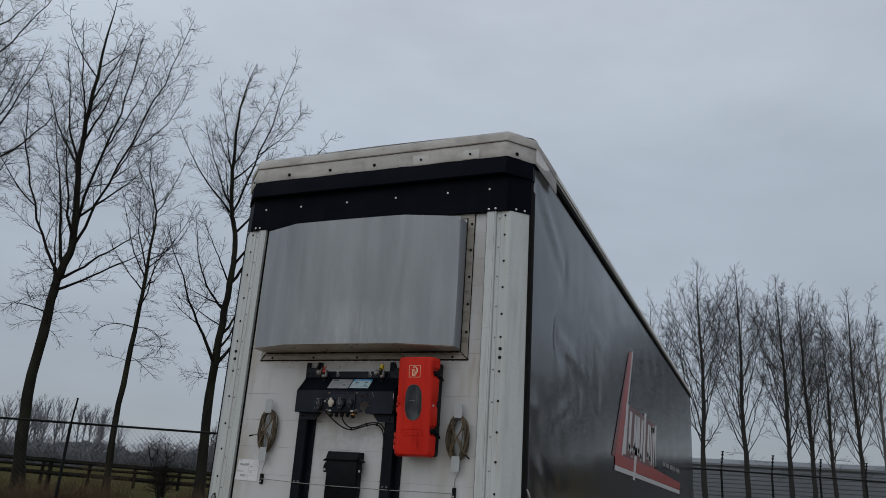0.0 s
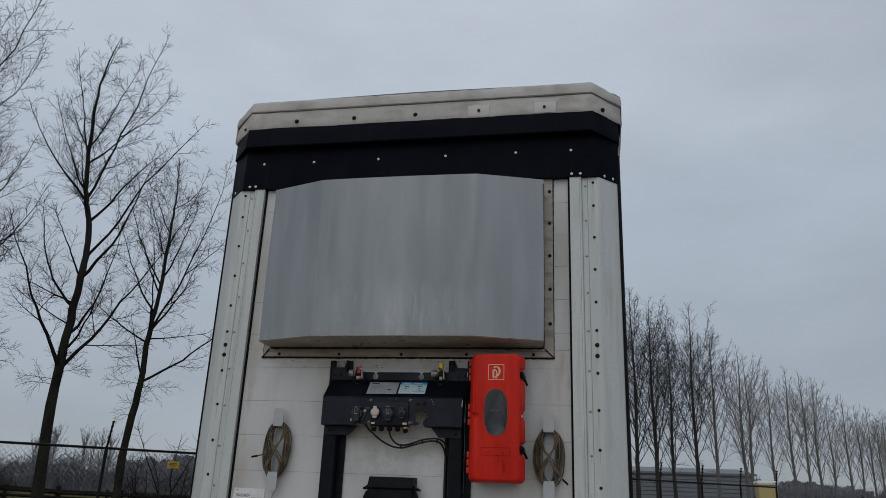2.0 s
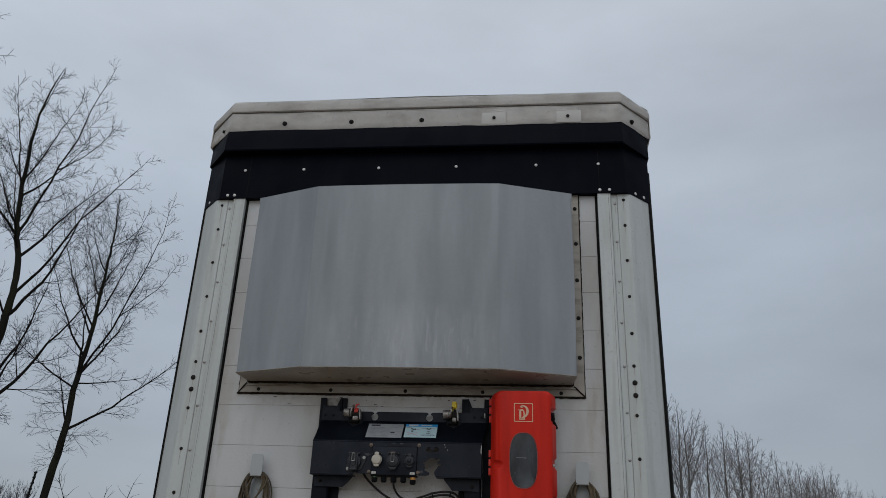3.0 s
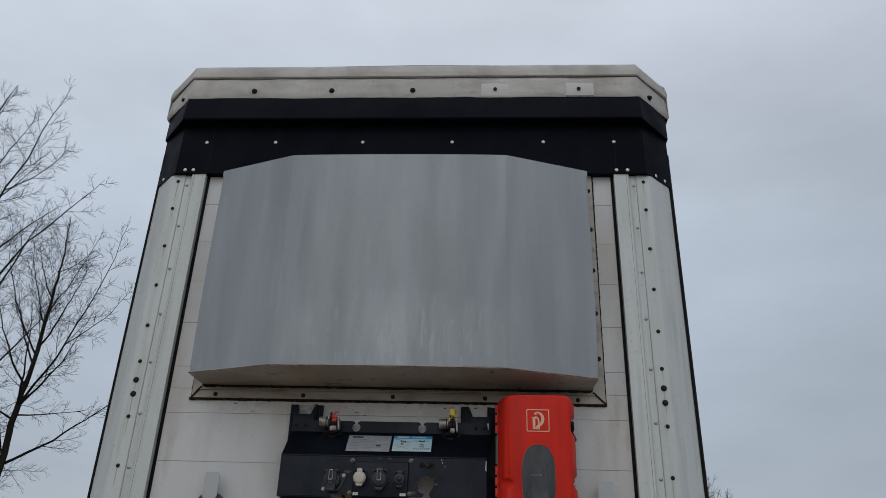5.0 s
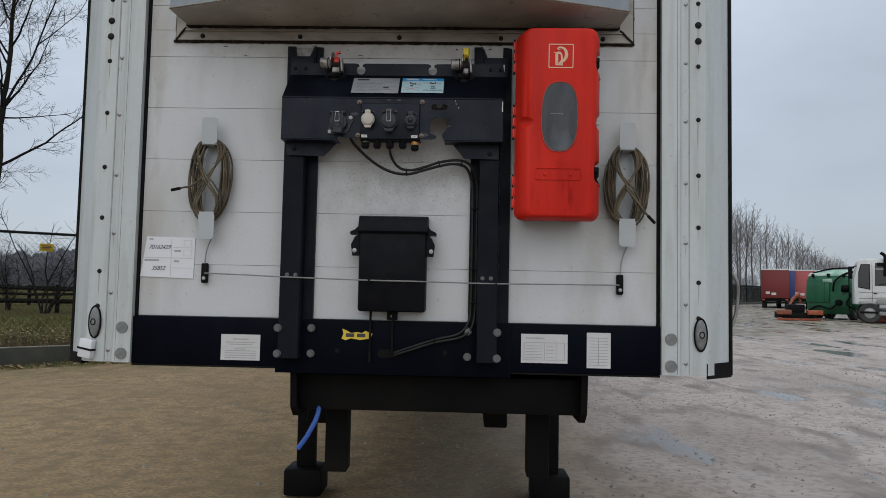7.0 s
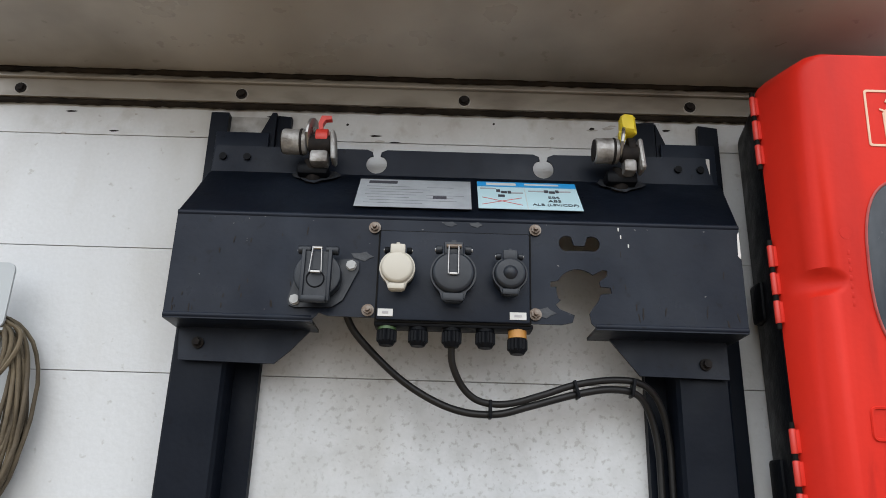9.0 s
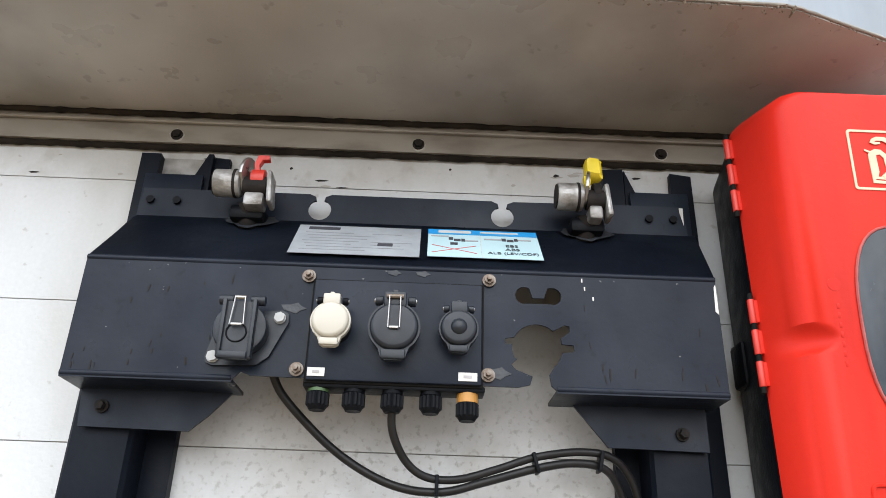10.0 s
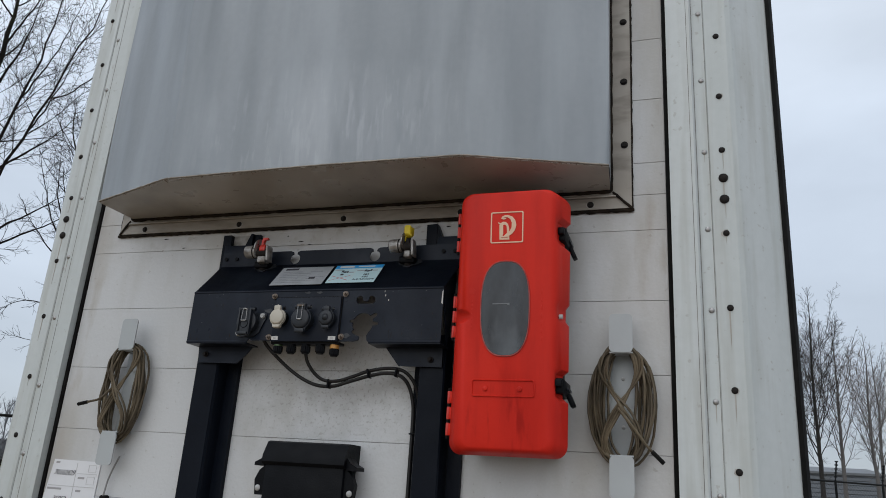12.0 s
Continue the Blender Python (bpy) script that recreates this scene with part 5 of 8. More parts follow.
def key_slot(cx):
    return [(cx + 0.016, 2.270), (cx + 0.007, 2.266), (cx + 0.0055, 2.259)] + arc(cx, 2.245, 0.0165, 70, -250, 16) + [(cx - 0.0055, 2.259), (cx - 0.007, 2.266), (cx - 0.016, 2.270)]


lip_outline = [(BX0 + 0.004, 2.225), (BX1 + 0.012, 2.225), (BX1 + 0.008, 2.272), (0.30, 2.272)] + key_slot(0.122) + key_slot(-0.142) + [(-0.30, 2.270), (BX0 + 0.006, 2.270)]
bracket = part("bracket", sheet(lip_outline, [], facing(-0.034), 0.003), "frame_black", console, "black folded socket bracket", 20)
for x0, x1 in ((-0.403, -0.318), (0.312, 0.398)):
    part("back_plate", box(x0, x1, -0.03, -0.024, 2.2, 2.297, 0.001), "frame_black", bracket)
slope = [(BX0 + 0.004, -0.034, 2.2255), (BX1 + 0.022, -0.034, 2.2255), (BX1, -0.136, 2.117), (BX0, -0.136, 2.117)]
bm = bmesh.new()
bm.faces.new([bm.verts.new(p) for p in slope])
bmesh.ops.solidify(bm, geom=list(bm.faces), thickness=-0.003)
part("slope", bm, "frame_black", bracket)
ZF = 1.966
hole_c = (0.152, 2.017)
big_hole = [(0.140, 1.985)] + [(0.137, 1.992), (0.126, 1.990), (0.121, 1.996), (0.128, 2.003)] + arc(*hole_c, 0.030, 205, 172, 3) + [(0.114, 2.021), (0.114, 2.028), (0.124, 2.030)] + arc(*hole_c, 0.030, 155, 48, 10) + \
           [(0.186, 2.047), (0.192, 2.046), (0.192, 2.039), (0.181, 2.030), (0.182, 2.023), (0.196, 2.022), (0.197, 2.014), (0.182, 2.012)] + arc(*hole_c, 0.030, -15, -48, 3) + [(0.166, 1.985)]
face_outline = [(BX0, ZF), (-0.205, ZF), (-0.196, 1.976), (-0.185, 1.9715), (0.128, 1.9685), (0.143, 1.972), (0.146, 1.982)] + big_hole[2:] + [(0.168, 1.972), (0.174, ZF), (BX1, ZF), (BX1, 2.117), (BX0, 2.117)]
kidney = arc(0.138, 2.084, 0.0115, 60, 260, 8) + [(0.142, 2.0735), (0.170, 2.0735)] + arc(0.172, 2.084, 0.0115, -80, 120, 8) + [(0.162, 2.081), (0.148, 2.081)]
part("face_plate", sheet(face_outline, [kidney], facing(-0.137), 0.003), "frame_black", bracket)
for x0, x1 in ((BX0, -0.205), (0.174, BX1)):
    part("bottom_fold", box(x0, x1, -0.137, -0.07, ZF - 0.003, ZF + 0.001), "frame_black", bracket)
for pts in ([(BX0 + 0.005, 1.963), (-0.215, 1.963), (-0.24, 1.935), (-0.262, 1.915), (-0.394, 1.917)], [(0.367, 1.963), (0.203, 1.963), (0.226, 1.935), (0.244, 1.913), (0.367, 1.911)]):
    part("gusset", sheet(pts, [], facing(-0.082), 0.004), "frame_black", bracket)
for x in (BX0 + 0.0005, BX1 - 0.0035):
    part("end_plate", extrude_yz([(-0.135, 2.115), (-0.036, 2.222), (-0.036, 2.10), (-0.08, ZF)], x, x + 0.003), "frame_black", bracket)
GUSSET_NUT = bolt_mesh("nut", "bolt_dark", 0.0075, 0.016, 6, 0.011)
for x, z in ((-0.369, 1.941), (0.335, 1.931)):
    piece("nut", GUSSET_NUT, bracket, (x, -0.083, z), (0, 20, 0), size=0.75)
part("fold", cylinder((BX0, -0.1345, 2.1145), (BX1, -0.1345, 2.1145), 0.0042, n=14), "frame_black", bracket)
for x0, x1 in ((BX0, -0.206), (0.175, BX1)):
    part("fold", cylinder((x0, -0.134, ZF + 0.002), (x1, -0.134, ZF + 0.002), 0.0045, n=14), "frame_black", bracket)
SCREW_HEAD = bolt_mesh("screw", "plastic", 0.008, 0.006, 12)
for x in (-0.385, -0.347, 0.335, 0.37):
    piece("screw", SCREW_HEAD, bracket, (x, -0.0345, 2.25), size=0.72)
part("paint_chip", sheet([(0.3735, 2.072), (0.3775, 2.068), (0.3775, 2.108), (0.375, 2.104)], [], facing(-0.1376), 0.0005), "white_ink", bracket)
part("paint_chip", sheet([(0.381, 2.264), (0.3855, 2.242), (0.3865, 2.27), (0.381, 2.2705)], [], facing(-0.0346), 0.0005), "white_ink", bracket)
for x, z in ((0.209, 2.104), (0.212, 2.093), (0.222, 2.08)):
    part("paint_chip", box(x, x + 0.0016, -0.1376, -0.137, z, z + 0.005), "white_ink", bracket)

# blistered paint on the face plate
for x, z, k in ((-0.143, 2.056, 1.0), (0.104, 1.984, 1.1), (-0.024, 2.107, 0.6), (0.012, 2.107, 0.6)):
    rag = [(x + k * r * math.cos(t), z + k * r * 0.55 * math.sin(t)) for t, r in ((0.0, 0.016), (0.6, 0.011), (1.2, 0.014), (2.0, 0.009), (2.7, 0.017), (3.5, 0.012), (4.2, 0.009), (5.0, 0.013), (5.7, 0.01))]
    part("paint_blister", sheet(rag, [], facing(-0.1379), 0.0008), "scuff", bracket)

# dark runs and nicks in the console's paint
nick_rng = random.Random(52)
RUNS = [shared("paint_run", sheet([(-0.001, 0.0), (0.001, 0.0), (0.0014, -0.006 - 0.004 * k), (0.0, -0.009 - 0.005 * k), (-0.0013, -0.006 - 0.003 * k)], [], facing(0), 0.0004), "bolt_dark") for k in range(3)]
for _ in range(34):
    x = nick_rng.choice((nick_rng.uniform(-0.395, -0.21), nick_rng.uniform(0.19, 0.37)))
    z = nick_rng.uniform(1.975, 2.0) if nick_rng.random() < 0.6 else nick_rng.uniform(1.98, 2.1)
    piece("paint_run", RUNS[nick_rng.randrange(3)], bracket, (x, -0.1374, z), (0, nick_rng.uniform(-12, 12), 0), size=nick_rng.uniform(0.4, 0.9))
NICK = shared("paint_nick", sheet([(-0.002, -0.0006), (0.0, -0.0012), (0.0022, 0.0), (0.0006, 0.0012), (-0.0014, 0.001)], [], facing(0), 0.0003), "bolt_dull")
for _ in range(26):
    piece("paint_nick", NICK, bracket, (nick_rng.uniform(-0.39, 0.37), -0.1374, nick_rng.choice((nick_rng.uniform(2.105, 2.112), nick_rng.uniform(1.972, 2.11)))), (0, nick_rng.uniform(0, 360), 0), size=nick_rng.uniform(0.35, 0.8))

# socket plate with nuts
# dark rim added behind the plate to draw the shadow line round it
part("gasket", box(-0.1215, 0.0875, -0.1405, -0.1377, 1.9645, 2.0945, 0.001), "rubber", console, "dark rim for the shadow line round the socket plate")
socket_plate = part("socket_plate", box(-0.119, 0.085, -0.146, -0.1375, 1.967, 2.092, 0.002), "frame_black", console, "black socket mounting plate")
STUD = bmesh.new()
cylinder((0, 0, 0), (0, -0.003, 0), 0.0095, n=16, bm=STUD)
cylinder((0, -0.003, 0), (0, -0.008, 0), 0.0068, n=6, bm=STUD)
cylinder((0, -0.008, 0), (0, -0.015, 0), 0.0035, n=8, bm=STUD)
NUT = shared("nut", STUD, "rust")
for x, z in ((-0.128, 2.098), (0.094, 2.101), (-0.131, 1.98), (0.093, 1.981)):
    piece("nut", NUT, socket_plate, (x, -0.138, z), size=0.88)
for x0, x1 in ((-0.117, -0.097), (0.058, 0.08)):
    tagp = part("tag", box(x0, x1, -0.1475, -0.146, 1.971, 1.981), "white_ink", socket_plate, "small white tag")
    part("print_bar", box(x0 + 0.006, x1 - 0.006, -0.148, -0.1475, 1.9745, 1.9775), "ink_pale", tagp)


def socket_round(x, z, r, body_mat, lid_mat, label, clip=False, depth=0.02, y=-0.146, skirt=0.4):
    so = part("socket", cylinder((x, y + 0.001, z), (x, y - depth, z), r * 0.94, n=28, bevel=0.002), body_mat, console, label)
    d = y - depth
    rim = [(x + r * math.cos(radians(a)), z + r * math.sin(radians(a))) for a in range(-52, 233, 8)]
    rim += [(x - r * 0.58, z - r * 0.84), (x - r * skirt - r * 0.06, z - r * 1.2), (x - r * 0.3, z - r * 1.3), (x + r * 0.3, z - r * 1.3), (x + r * skirt + r * 0.06, z - r * 1.2), (x + r * 0.58, z - r * 0.84)]
    lid = part("lid", sheet(rim, [], facing(d - 0.006), 0.008), lid_mat, so)
    part("lid_crown", cylinder((x, d - 0.005, z), (x, d - 0.013, z), r * 0.96, r * 0.86, n=28, bevel=0.003), lid_mat, lid)
    w = r * 0.42
    part("hinge_tab", box(x - w, x + w, d - 0.012, d - 0.002, z + r * 0.75, z + r * 1.36, 0.002), lid_mat, lid)
    part("hinge_knob", box(x - w * 0.25, x + w * 0.25, d - 0.009, d - 0.004, z + r * 1.34, z + r * 1.47, 0.001), lid_mat, lid)
    part("pull_tab", box(x - r * 0.46, x + r * 0.46, d - 0.010, d - 0.004, z - r * 1.27, z - r * 0.9, 0.002), lid_mat, lid)
    for sd in (-1, 1):
        part("hinge_pin", cylinder((x + sd * r * 0.48, y - depth * 0.9, z + r * 1.12), (x + sd * r * 0.78, y - depth * 0.9, z + r * 1.12), r * 0.2, n=12, bevel=0.001), body_mat, so)
        part("pin_end", cylinder((x + sd * r * 0.78, y - depth * 0.9, z + r * 1.12), (x + sd * r * 0.82, y - depth * 0.9, z + r * 1.12), r * 0.09, n=8), "steel", so)
    if clip:
        w = r * 0.21
        yy = d - 0.0165
        part("wire_clip", tube([(x - w, yy, z + r * 1.12), (x - w * 1.05, yy, z - 0.004), (x + w * 1.05, yy, z - 0.004), (x + w, yy, z + r * 1.12)], 0.0009, 6), "steel", so, "bright wire clip")
        part("clip_bar", cylinder((x - w * 1.55, yy + 0.002, z + r * 1.13), (x + w * 1.55, yy + 0.002, z + r * 1.13), 0.0026, n=10), "rust", so)
        part("clip_foot", box(x - w * 0.85, x + w * 0.85, yy - 0.001, yy + 0.002, z - 0.0055, z - 0.0025, 0.0008), "steel", so)
    return so, lid


socket_round(-0.0925, 2.0305, 0.0235, "plastic", "cream", "round socket with a cream white cap")
so, lid = socket_round(-0.0185, 2.0255, 0.0305, "plastic_grey", "plastic_grey", "round black socket with a hinged lid", clip=True)
so, lid = socket_round(0.0565, 2.028, 0.0232, "plastic_grey", "plastic_grey", "small round black socket", depth=0.016)
bm = bmesh.new()
bmesh.ops.create_uvsphere(bm, u_segments=16, v_segments=8, radius=0.011)
bmesh.ops.translate(bm, verts=bm.verts, vec=(0.0565, -0.170, 2.028))
part("boss", bm, "plastic_grey", lid)
# tilted socket with a hinged flap on its own plate
base = [(-0.239, 1.991), (-0.237, 1.984), (-0.229, 1.981), (-0.178, 1.983), (-0.165, 1.993), (-0.146, 2.036), (-0.147, 2.047), (-0.155, 2.051), (-0.172, 2.049), (-0.218, 2.046), (-0.232, 2.02)]
tilt = part("socket", sheet(base, [], facing(-0.142), 0.005), "plastic_grey", console, "tilted black socket with a wire clip")
part("body", cylinder((-0.199, -0.142, 2.022), (-0.199, -0.160, 2.022), 0.0315, n=28, bevel=0.003), "plastic_grey", tilt)
flap = part("flap", sheet([(-0.2165, 1.983), (-0.1835, 1.983), (-0.181, 2.052), (-0.219, 2.052)], [], facing(-0.166), 0.007), "plastic_grey", tilt)
for x0, x1 in ((-0.2195, -0.2145), (-0.1845, -0.1795)):
    part("flap_rail", box(x0, x1, -0.171, -0.16, 1.983, 2.054, 0.0015), "plastic_grey", flap)
part("flap_foot", box(-0.2165, -0.1835, -0.174, -0.164, 1.981, 1.990, 0.0025), "plastic_grey", flap)
part("flap_ring", tube([(-0.2 + 0.0115 * math.cos(t), -0.1665, 2.014 + 0.0115 * math.sin(t)) for t in [2 * math.pi * k / 20 for k in range(21)]], 0.001, 5), "plastic", flap)
for x0, x1 in ((-0.2265, -0.2095), (-0.1895, -0.1725)):
    part("hinge_pin", cylinder((x0, -0.158, 2.056), (x1, -0.158, 2.056), 0.0062, n=12, bevel=0.001), "plastic_grey", tilt)
part("clip_bar", cylinder((-0.2065, -0.167, 2.0565), (-0.1935, -0.167, 2.0565), 0.0026, n=10), "steel", tilt)
part("wire_clip", tube([(-0.2055, -0.17, 2.056), (-0.208, -0.1715, 2.022), (-0.192, -0.1715, 2.022), (-0.194, -0.17, 2.056)], 0.0009, 6), "steel", tilt, "bright wire clip")
part("clip_foot", box(-0.2065, -0.1935, -0.1725, -0.1695, 2.0205, 2.0235, 0.0008), "steel", tilt)
HEX = bolt_mesh("hex_bolt", "bolt_grey", 0.0066, 0.006, 6, 0.0072)
for x, z in ((-0.1565, 2.0405), (-0.229, 1.9905)):
    piece("hex_bolt", HEX, tilt, (x, -0.143, z), (0, 12, 0))

# glands below the plate
def gland_mesh():
    bm = bmesh.new()
    n = 36
    rows = []
    for z, r, k in ((0.0, 0.0115, 0), (-0.0015, 0.0125, 1), (-0.015, 0.0125, 1), (-0.017, 0.0115, 0), (-0.021, 0.009, 0)):
        rows.append([bm.verts.new(((r + k * 0.0011 * (1 if i % 3 else -1)) * math.cos(2 * math.pi * i / n), (r + k * 0.0011 * (1 if i % 3 else -1)) * math.sin(2 * math.pi * i / n), z)) for i in range(n)])
    for a, b in zip(rows, rows[1:]):
        for i in range(n):
            bm.faces.new((a[i], a[(i + 1) % n], b[(i + 1) % n], b[i]))
    bm.faces.new(rows[0])
    bm.faces.new(rows[-1][::-1])
    return shared("gland", bm, "plastic", 20)


GLAND = gland_mesh()
GX = (-0.105, -0.063, -0.018, 0.027, 0.070)
for x in GX:
    z = 1.957 if x < 0.05 else 1.950
    g = piece("gland", GLAND, console, (x, -0.125, z), label="knurled black cable gland")
    OFFSET[g] = Vector((x, -0.125, z))
    ring_mat = {GX[0]: "green_ring", GX[4]: "orange_ring"}.get(x, "plastic")
    part("collar", cylinder((x, -0.125, z), (x, -0.125, 1.9675), 0.0125, n=16), ring_mat, g)
part("gland_rail", box(-0.122, 0.09, -0.138, -0.105, 1.9605, 1.9675, 0.002), "plastic", console)

# labels on the slope
SL = Matrix.Translation((0, -0.0875, 2.1745)) @ Matrix.Rotation(math.atan2(0.1085, 0.102), 4, "X")


def on_slope(u0, u1, v0, v1, lift, thick=0.0006):
    v0, v1 = -0.004 + (v0 + 0.006) * 1.65, -0.004 + (v1 + 0.006) * 1.65
    bm = box(u0, u1, v0, v1, lift, lift + thick)
    bmesh.ops.transform(bm, matrix=SL, verts=bm.verts)
    return bm


plate = part("metal_label", on_slope(-0.162, 0.006, -0.037, 0.024, 0.0008), "label_metal", console, "scratched metal type label")
part("print_bar", on_slope(-0.148, -0.105, 0.014, 0.020, 0.0016, 0.0003), "ink", plate)
for k in range(7):
    v = 0.007 - 0.006 * k
    part("print_bar", on_slope(-0.15 + 0.004 * (k % 3), -0.085 + 0.01 * ((k * 7) % 4), v, v + 0.001, 0.0013, 0.0002), "ink_soft", plate)
    if k in (0, 3, 4, 5):
        part("print_bar", on_slope(-0.06, -0.02 + 0.005 * (k % 4), v, v + 0.001, 0.0013, 0.0002), "ink_soft", plate)
part("print_bar", on_slope(-0.05, -0.03, -0.018, -0.012, 0.0016, 0.0003), "ink", plate)
blue = part("coupling_label", on_slope(0.016, 0.166, -0.034, 0.025, 0.0008), "label_blue", console, "pale blue coupling instruction sticker")
part("header_band", on_slope(0.016, 0.166, 0.014, 0.025, 0.0016, 0.0003), "label_blue_dark", blue, "blue heading band")
part("print_bar", on_slope(0.03, 0.075, 0.0165, 0.0225, 0.002, 0.0003), "white_ink", blue)
part("print_bar", on_slope(0.088, 0.14, 0.018, 0.0215, 0.002, 0.0003), "white_ink", blue)
part("divider", on_slope(0.0865, 0.0875, -0.034, 0.014, 0.0016, 0.0003), "white_ink", blue)
for u in (0.02, 0.092):
    for a0, a1, v0, v1, tone in ((0.0, 0.024, 0.0042, 0.0068, "ink_grey"), (0.024, 0.030, 0.0025, 0.0085, "ink"), (0.031, 0.040, 0.0015, 0.0065, "ink"), (0.041, 0.046, 0.003, 0.009, "ink"), (0.046, 0.064, 0.0045, 0.0072, "ink_grey")):
        dip = 0.006 * (a0 - 0.02) / 0.03 if u < 0.05 else 0.0
        part("drawing", on_slope(u + a0, u + a1, v0 - dip, v1 - dip, 0.0016, 0.0003), tone, blue)
part("drawing", on_slope(0.046, 0.056, -0.009, -0.004, 0.0016, 0.0003), "ink", blue)
for a in (24, -24):
    bm = box(-0.032, 0.032, -0.0006, 0.0006, 0.0016, 0.0019)
    bmesh.ops.transform(bm, matrix=SL @ Matrix.Translation((0.051, -0.024, 0)) @ Matrix.Rotation(radians(a), 4, "Z"), verts=bm.verts)
    part("cross_line", bm, "red_ink", blue)
slope_deg = math.degrees(math.atan2(0.1085, 0.102))
for txt, v, sz in (("EBS", -0.008, 0.0115), ("ABS", -0.0205, 0.0115), ("ALB (LSV/CDF)", -0.034, 0.0105)):
    q = SL @ Vector((0.128, v, 0.002))
    writing("print", txt, sz, q, (slope_deg, 0, 0), "ink", blue)

# air couplings with their coloured levers
def coupling(cx, reach, lever_mat, label):
    y, z = -0.085, 2.254
    co = part("air_coupling", cylinder((cx - 0.047, y, z), (cx - 0.01, y, z), 0.0195, n=26, bevel=0.003), "alu_cast", console, label)
    part("inner_bore", cylinder((cx - 0.048, y, z), (cx - 0.0466, y, z), 0.0172, n=20), "bolt_dark", co)
    plate = cylinder((cx - 0.008, y, z + 0.012), (cx - 0.003, y, z + 0.012), 0.0265, n=20, bevel=0.0016)
    for v in plate.verts:
        if v.co.z < z - 0.002:
            v.co.y = y + (v.co.y - y) * 0.7
    bmesh.ops.transform(plate, matrix=Matrix.Translation((cx, y, z)) @ Matrix.Rotation(radians(8), 4, "Y") @ Matrix.Rotation(radians(-8), 4, "Z") @ Matrix.Translation((-cx, -y, -z)), verts=plate.verts)
    part("claw_plate", plate, "steel", co)
    part("body_ring", cylinder((cx - 0.02, y, z), (cx - 0.016, y, z), 0.0206, n=26, bevel=0.001), "bolt_dark", co)
    part("neck", cylinder((cx - 0.006, y, z - 0.004), (cx + reach, y, z - 0.004), 0.0145, n=16), "bolt_dark", co)
    part("claw_body", box(cx - 0.004, cx + reach - 0.002, y - 0.009, y + 0.02, z - 0.036, z - 0.015, 0.005), "alu_cast", co)
    claw = box(cx + reach, cx + reach + 0.008, y - 0.016, y + 0.016, z - 0.034, z + 0.016, 0.004)
    bmesh.ops.transform(claw, matrix=Matrix.Translation((cx + reach, y, z)) @ Matrix.Rotation(radians(-5), 4, "Y") @ Matrix.Translation((-cx - reach, -y, -z)), verts=claw.verts)
    part("claw_plate", claw, "alu_cast", co)
    part("seal", cylinder((cx + 0.003, y, z + 0.006), (cx + reach - 0.004, y, z + 0.006), 0.0155, n=18, bevel=0.002), "bolt_dark" if lever_mat == "yellow" else lever_mat, co)
    if lever_mat == "yellow":
        cap = box(cx - 0.006, cx + 0.017, y - 0.014, y + 0.01, z + 0.026, z + 0.056, 0.005)
        wob = random.Random(6)
        for v in cap.verts:
            v.co += Vector((wob.uniform(-0.002, 0.002), wob.uniform(-0.002, 0.002), wob.uniform(-0.003, 0.003)))
        part("lever", cap, lever_mat, co, "wrinkled yellow cap")
        part("lever_tail", sheet([(cx - 0.009, z + 0.03), (cx + 0.002, z + 0.03), (cx - 0.001, z + 0.012), (cx - 0.008, z + 0.01)], [], facing(y - 0.008), 0.01), lever_mat, co)
    else:
        part("lever", sheet([(cx + 0.008, z + 0.010), (cx + 0.015, z + 0.010), (cx + 0.0125, z + 0.026), (cx + 0.0165, z + 0.034), (cx + 0.026, z + 0.035), (cx + 0.025, z + 0.041), (cx + 0.010, z + 0.041), (cx + 0.006, z + 0.028)], [], facing(y - 0.01), 0.01), lever_mat, co)
    part("stem", cylinder((cx - 0.002, y + 0.034, z - 0.05), (cx - 0.002, y + 0.016, z - 0.02), 0.013, n=14), "bolt_dark", co)
    part("mount", box(cx - 0.026, cx + 0.022, y + 0.012, -0.03, z - 0.046, z - 0.024, 0.006), "plastic", co)
    bm = sheet([(cx - 0.036, 0.058), (cx - 0.03, 0.073), (cx + 0.03, 0.073), (cx + 0.04, 0.056), (cx + 0.03, 0.046), (cx + 0.012, 0.036), (cx + 0.002, 0.026), (cx - 0.012, 0.033), (cx - 0.02, 0.042), (cx - 0.032, 0.048)], [], Matrix.Identity(4), 0.0004)
    bmesh.ops.transform(bm, matrix=SL @ Matrix.Translation((0, 0, 0.0003)), verts=bm.verts)
    part("scuff", bm, "scuff", bracket, "scuffed paint round the coupling")


coupling(-0.234, 0.026, "red_lever", "worn aluminium air coupling with a red lever")
coupling(0.239, 0.018, "yellow", "worn aluminium air coupling with a yellow cap")

# cables
main = smooth_path([(-0.165, -0.12, 1.985), (-0.148, -0.10, 1.955), (-0.096, -0.078, 1.907), (-0.047, -0.07, 1.876), (0.0, -0.068, 1.859), (0.048, -0.068, 1.857), (0.094, -0.07, 1.869), (0.157, -0.07, 1.887), (0.205, -0.07, 1.895), (0.243, -0.062, 1.89), (0.264, -0.045, 1.866), (0.276, -0.034, 1.82), (0.278, -0.03, 1.76), (0.278, -0.028, 1.6),
                    (0.278, -0.028, 1.40), (0.27, -0.033, 1.33), (0.235, -0.042, 1.288), (0.15, -0.042, 1.265), (0.06, -0.04, 1.235), (0.0, -0.03, 1.212)])
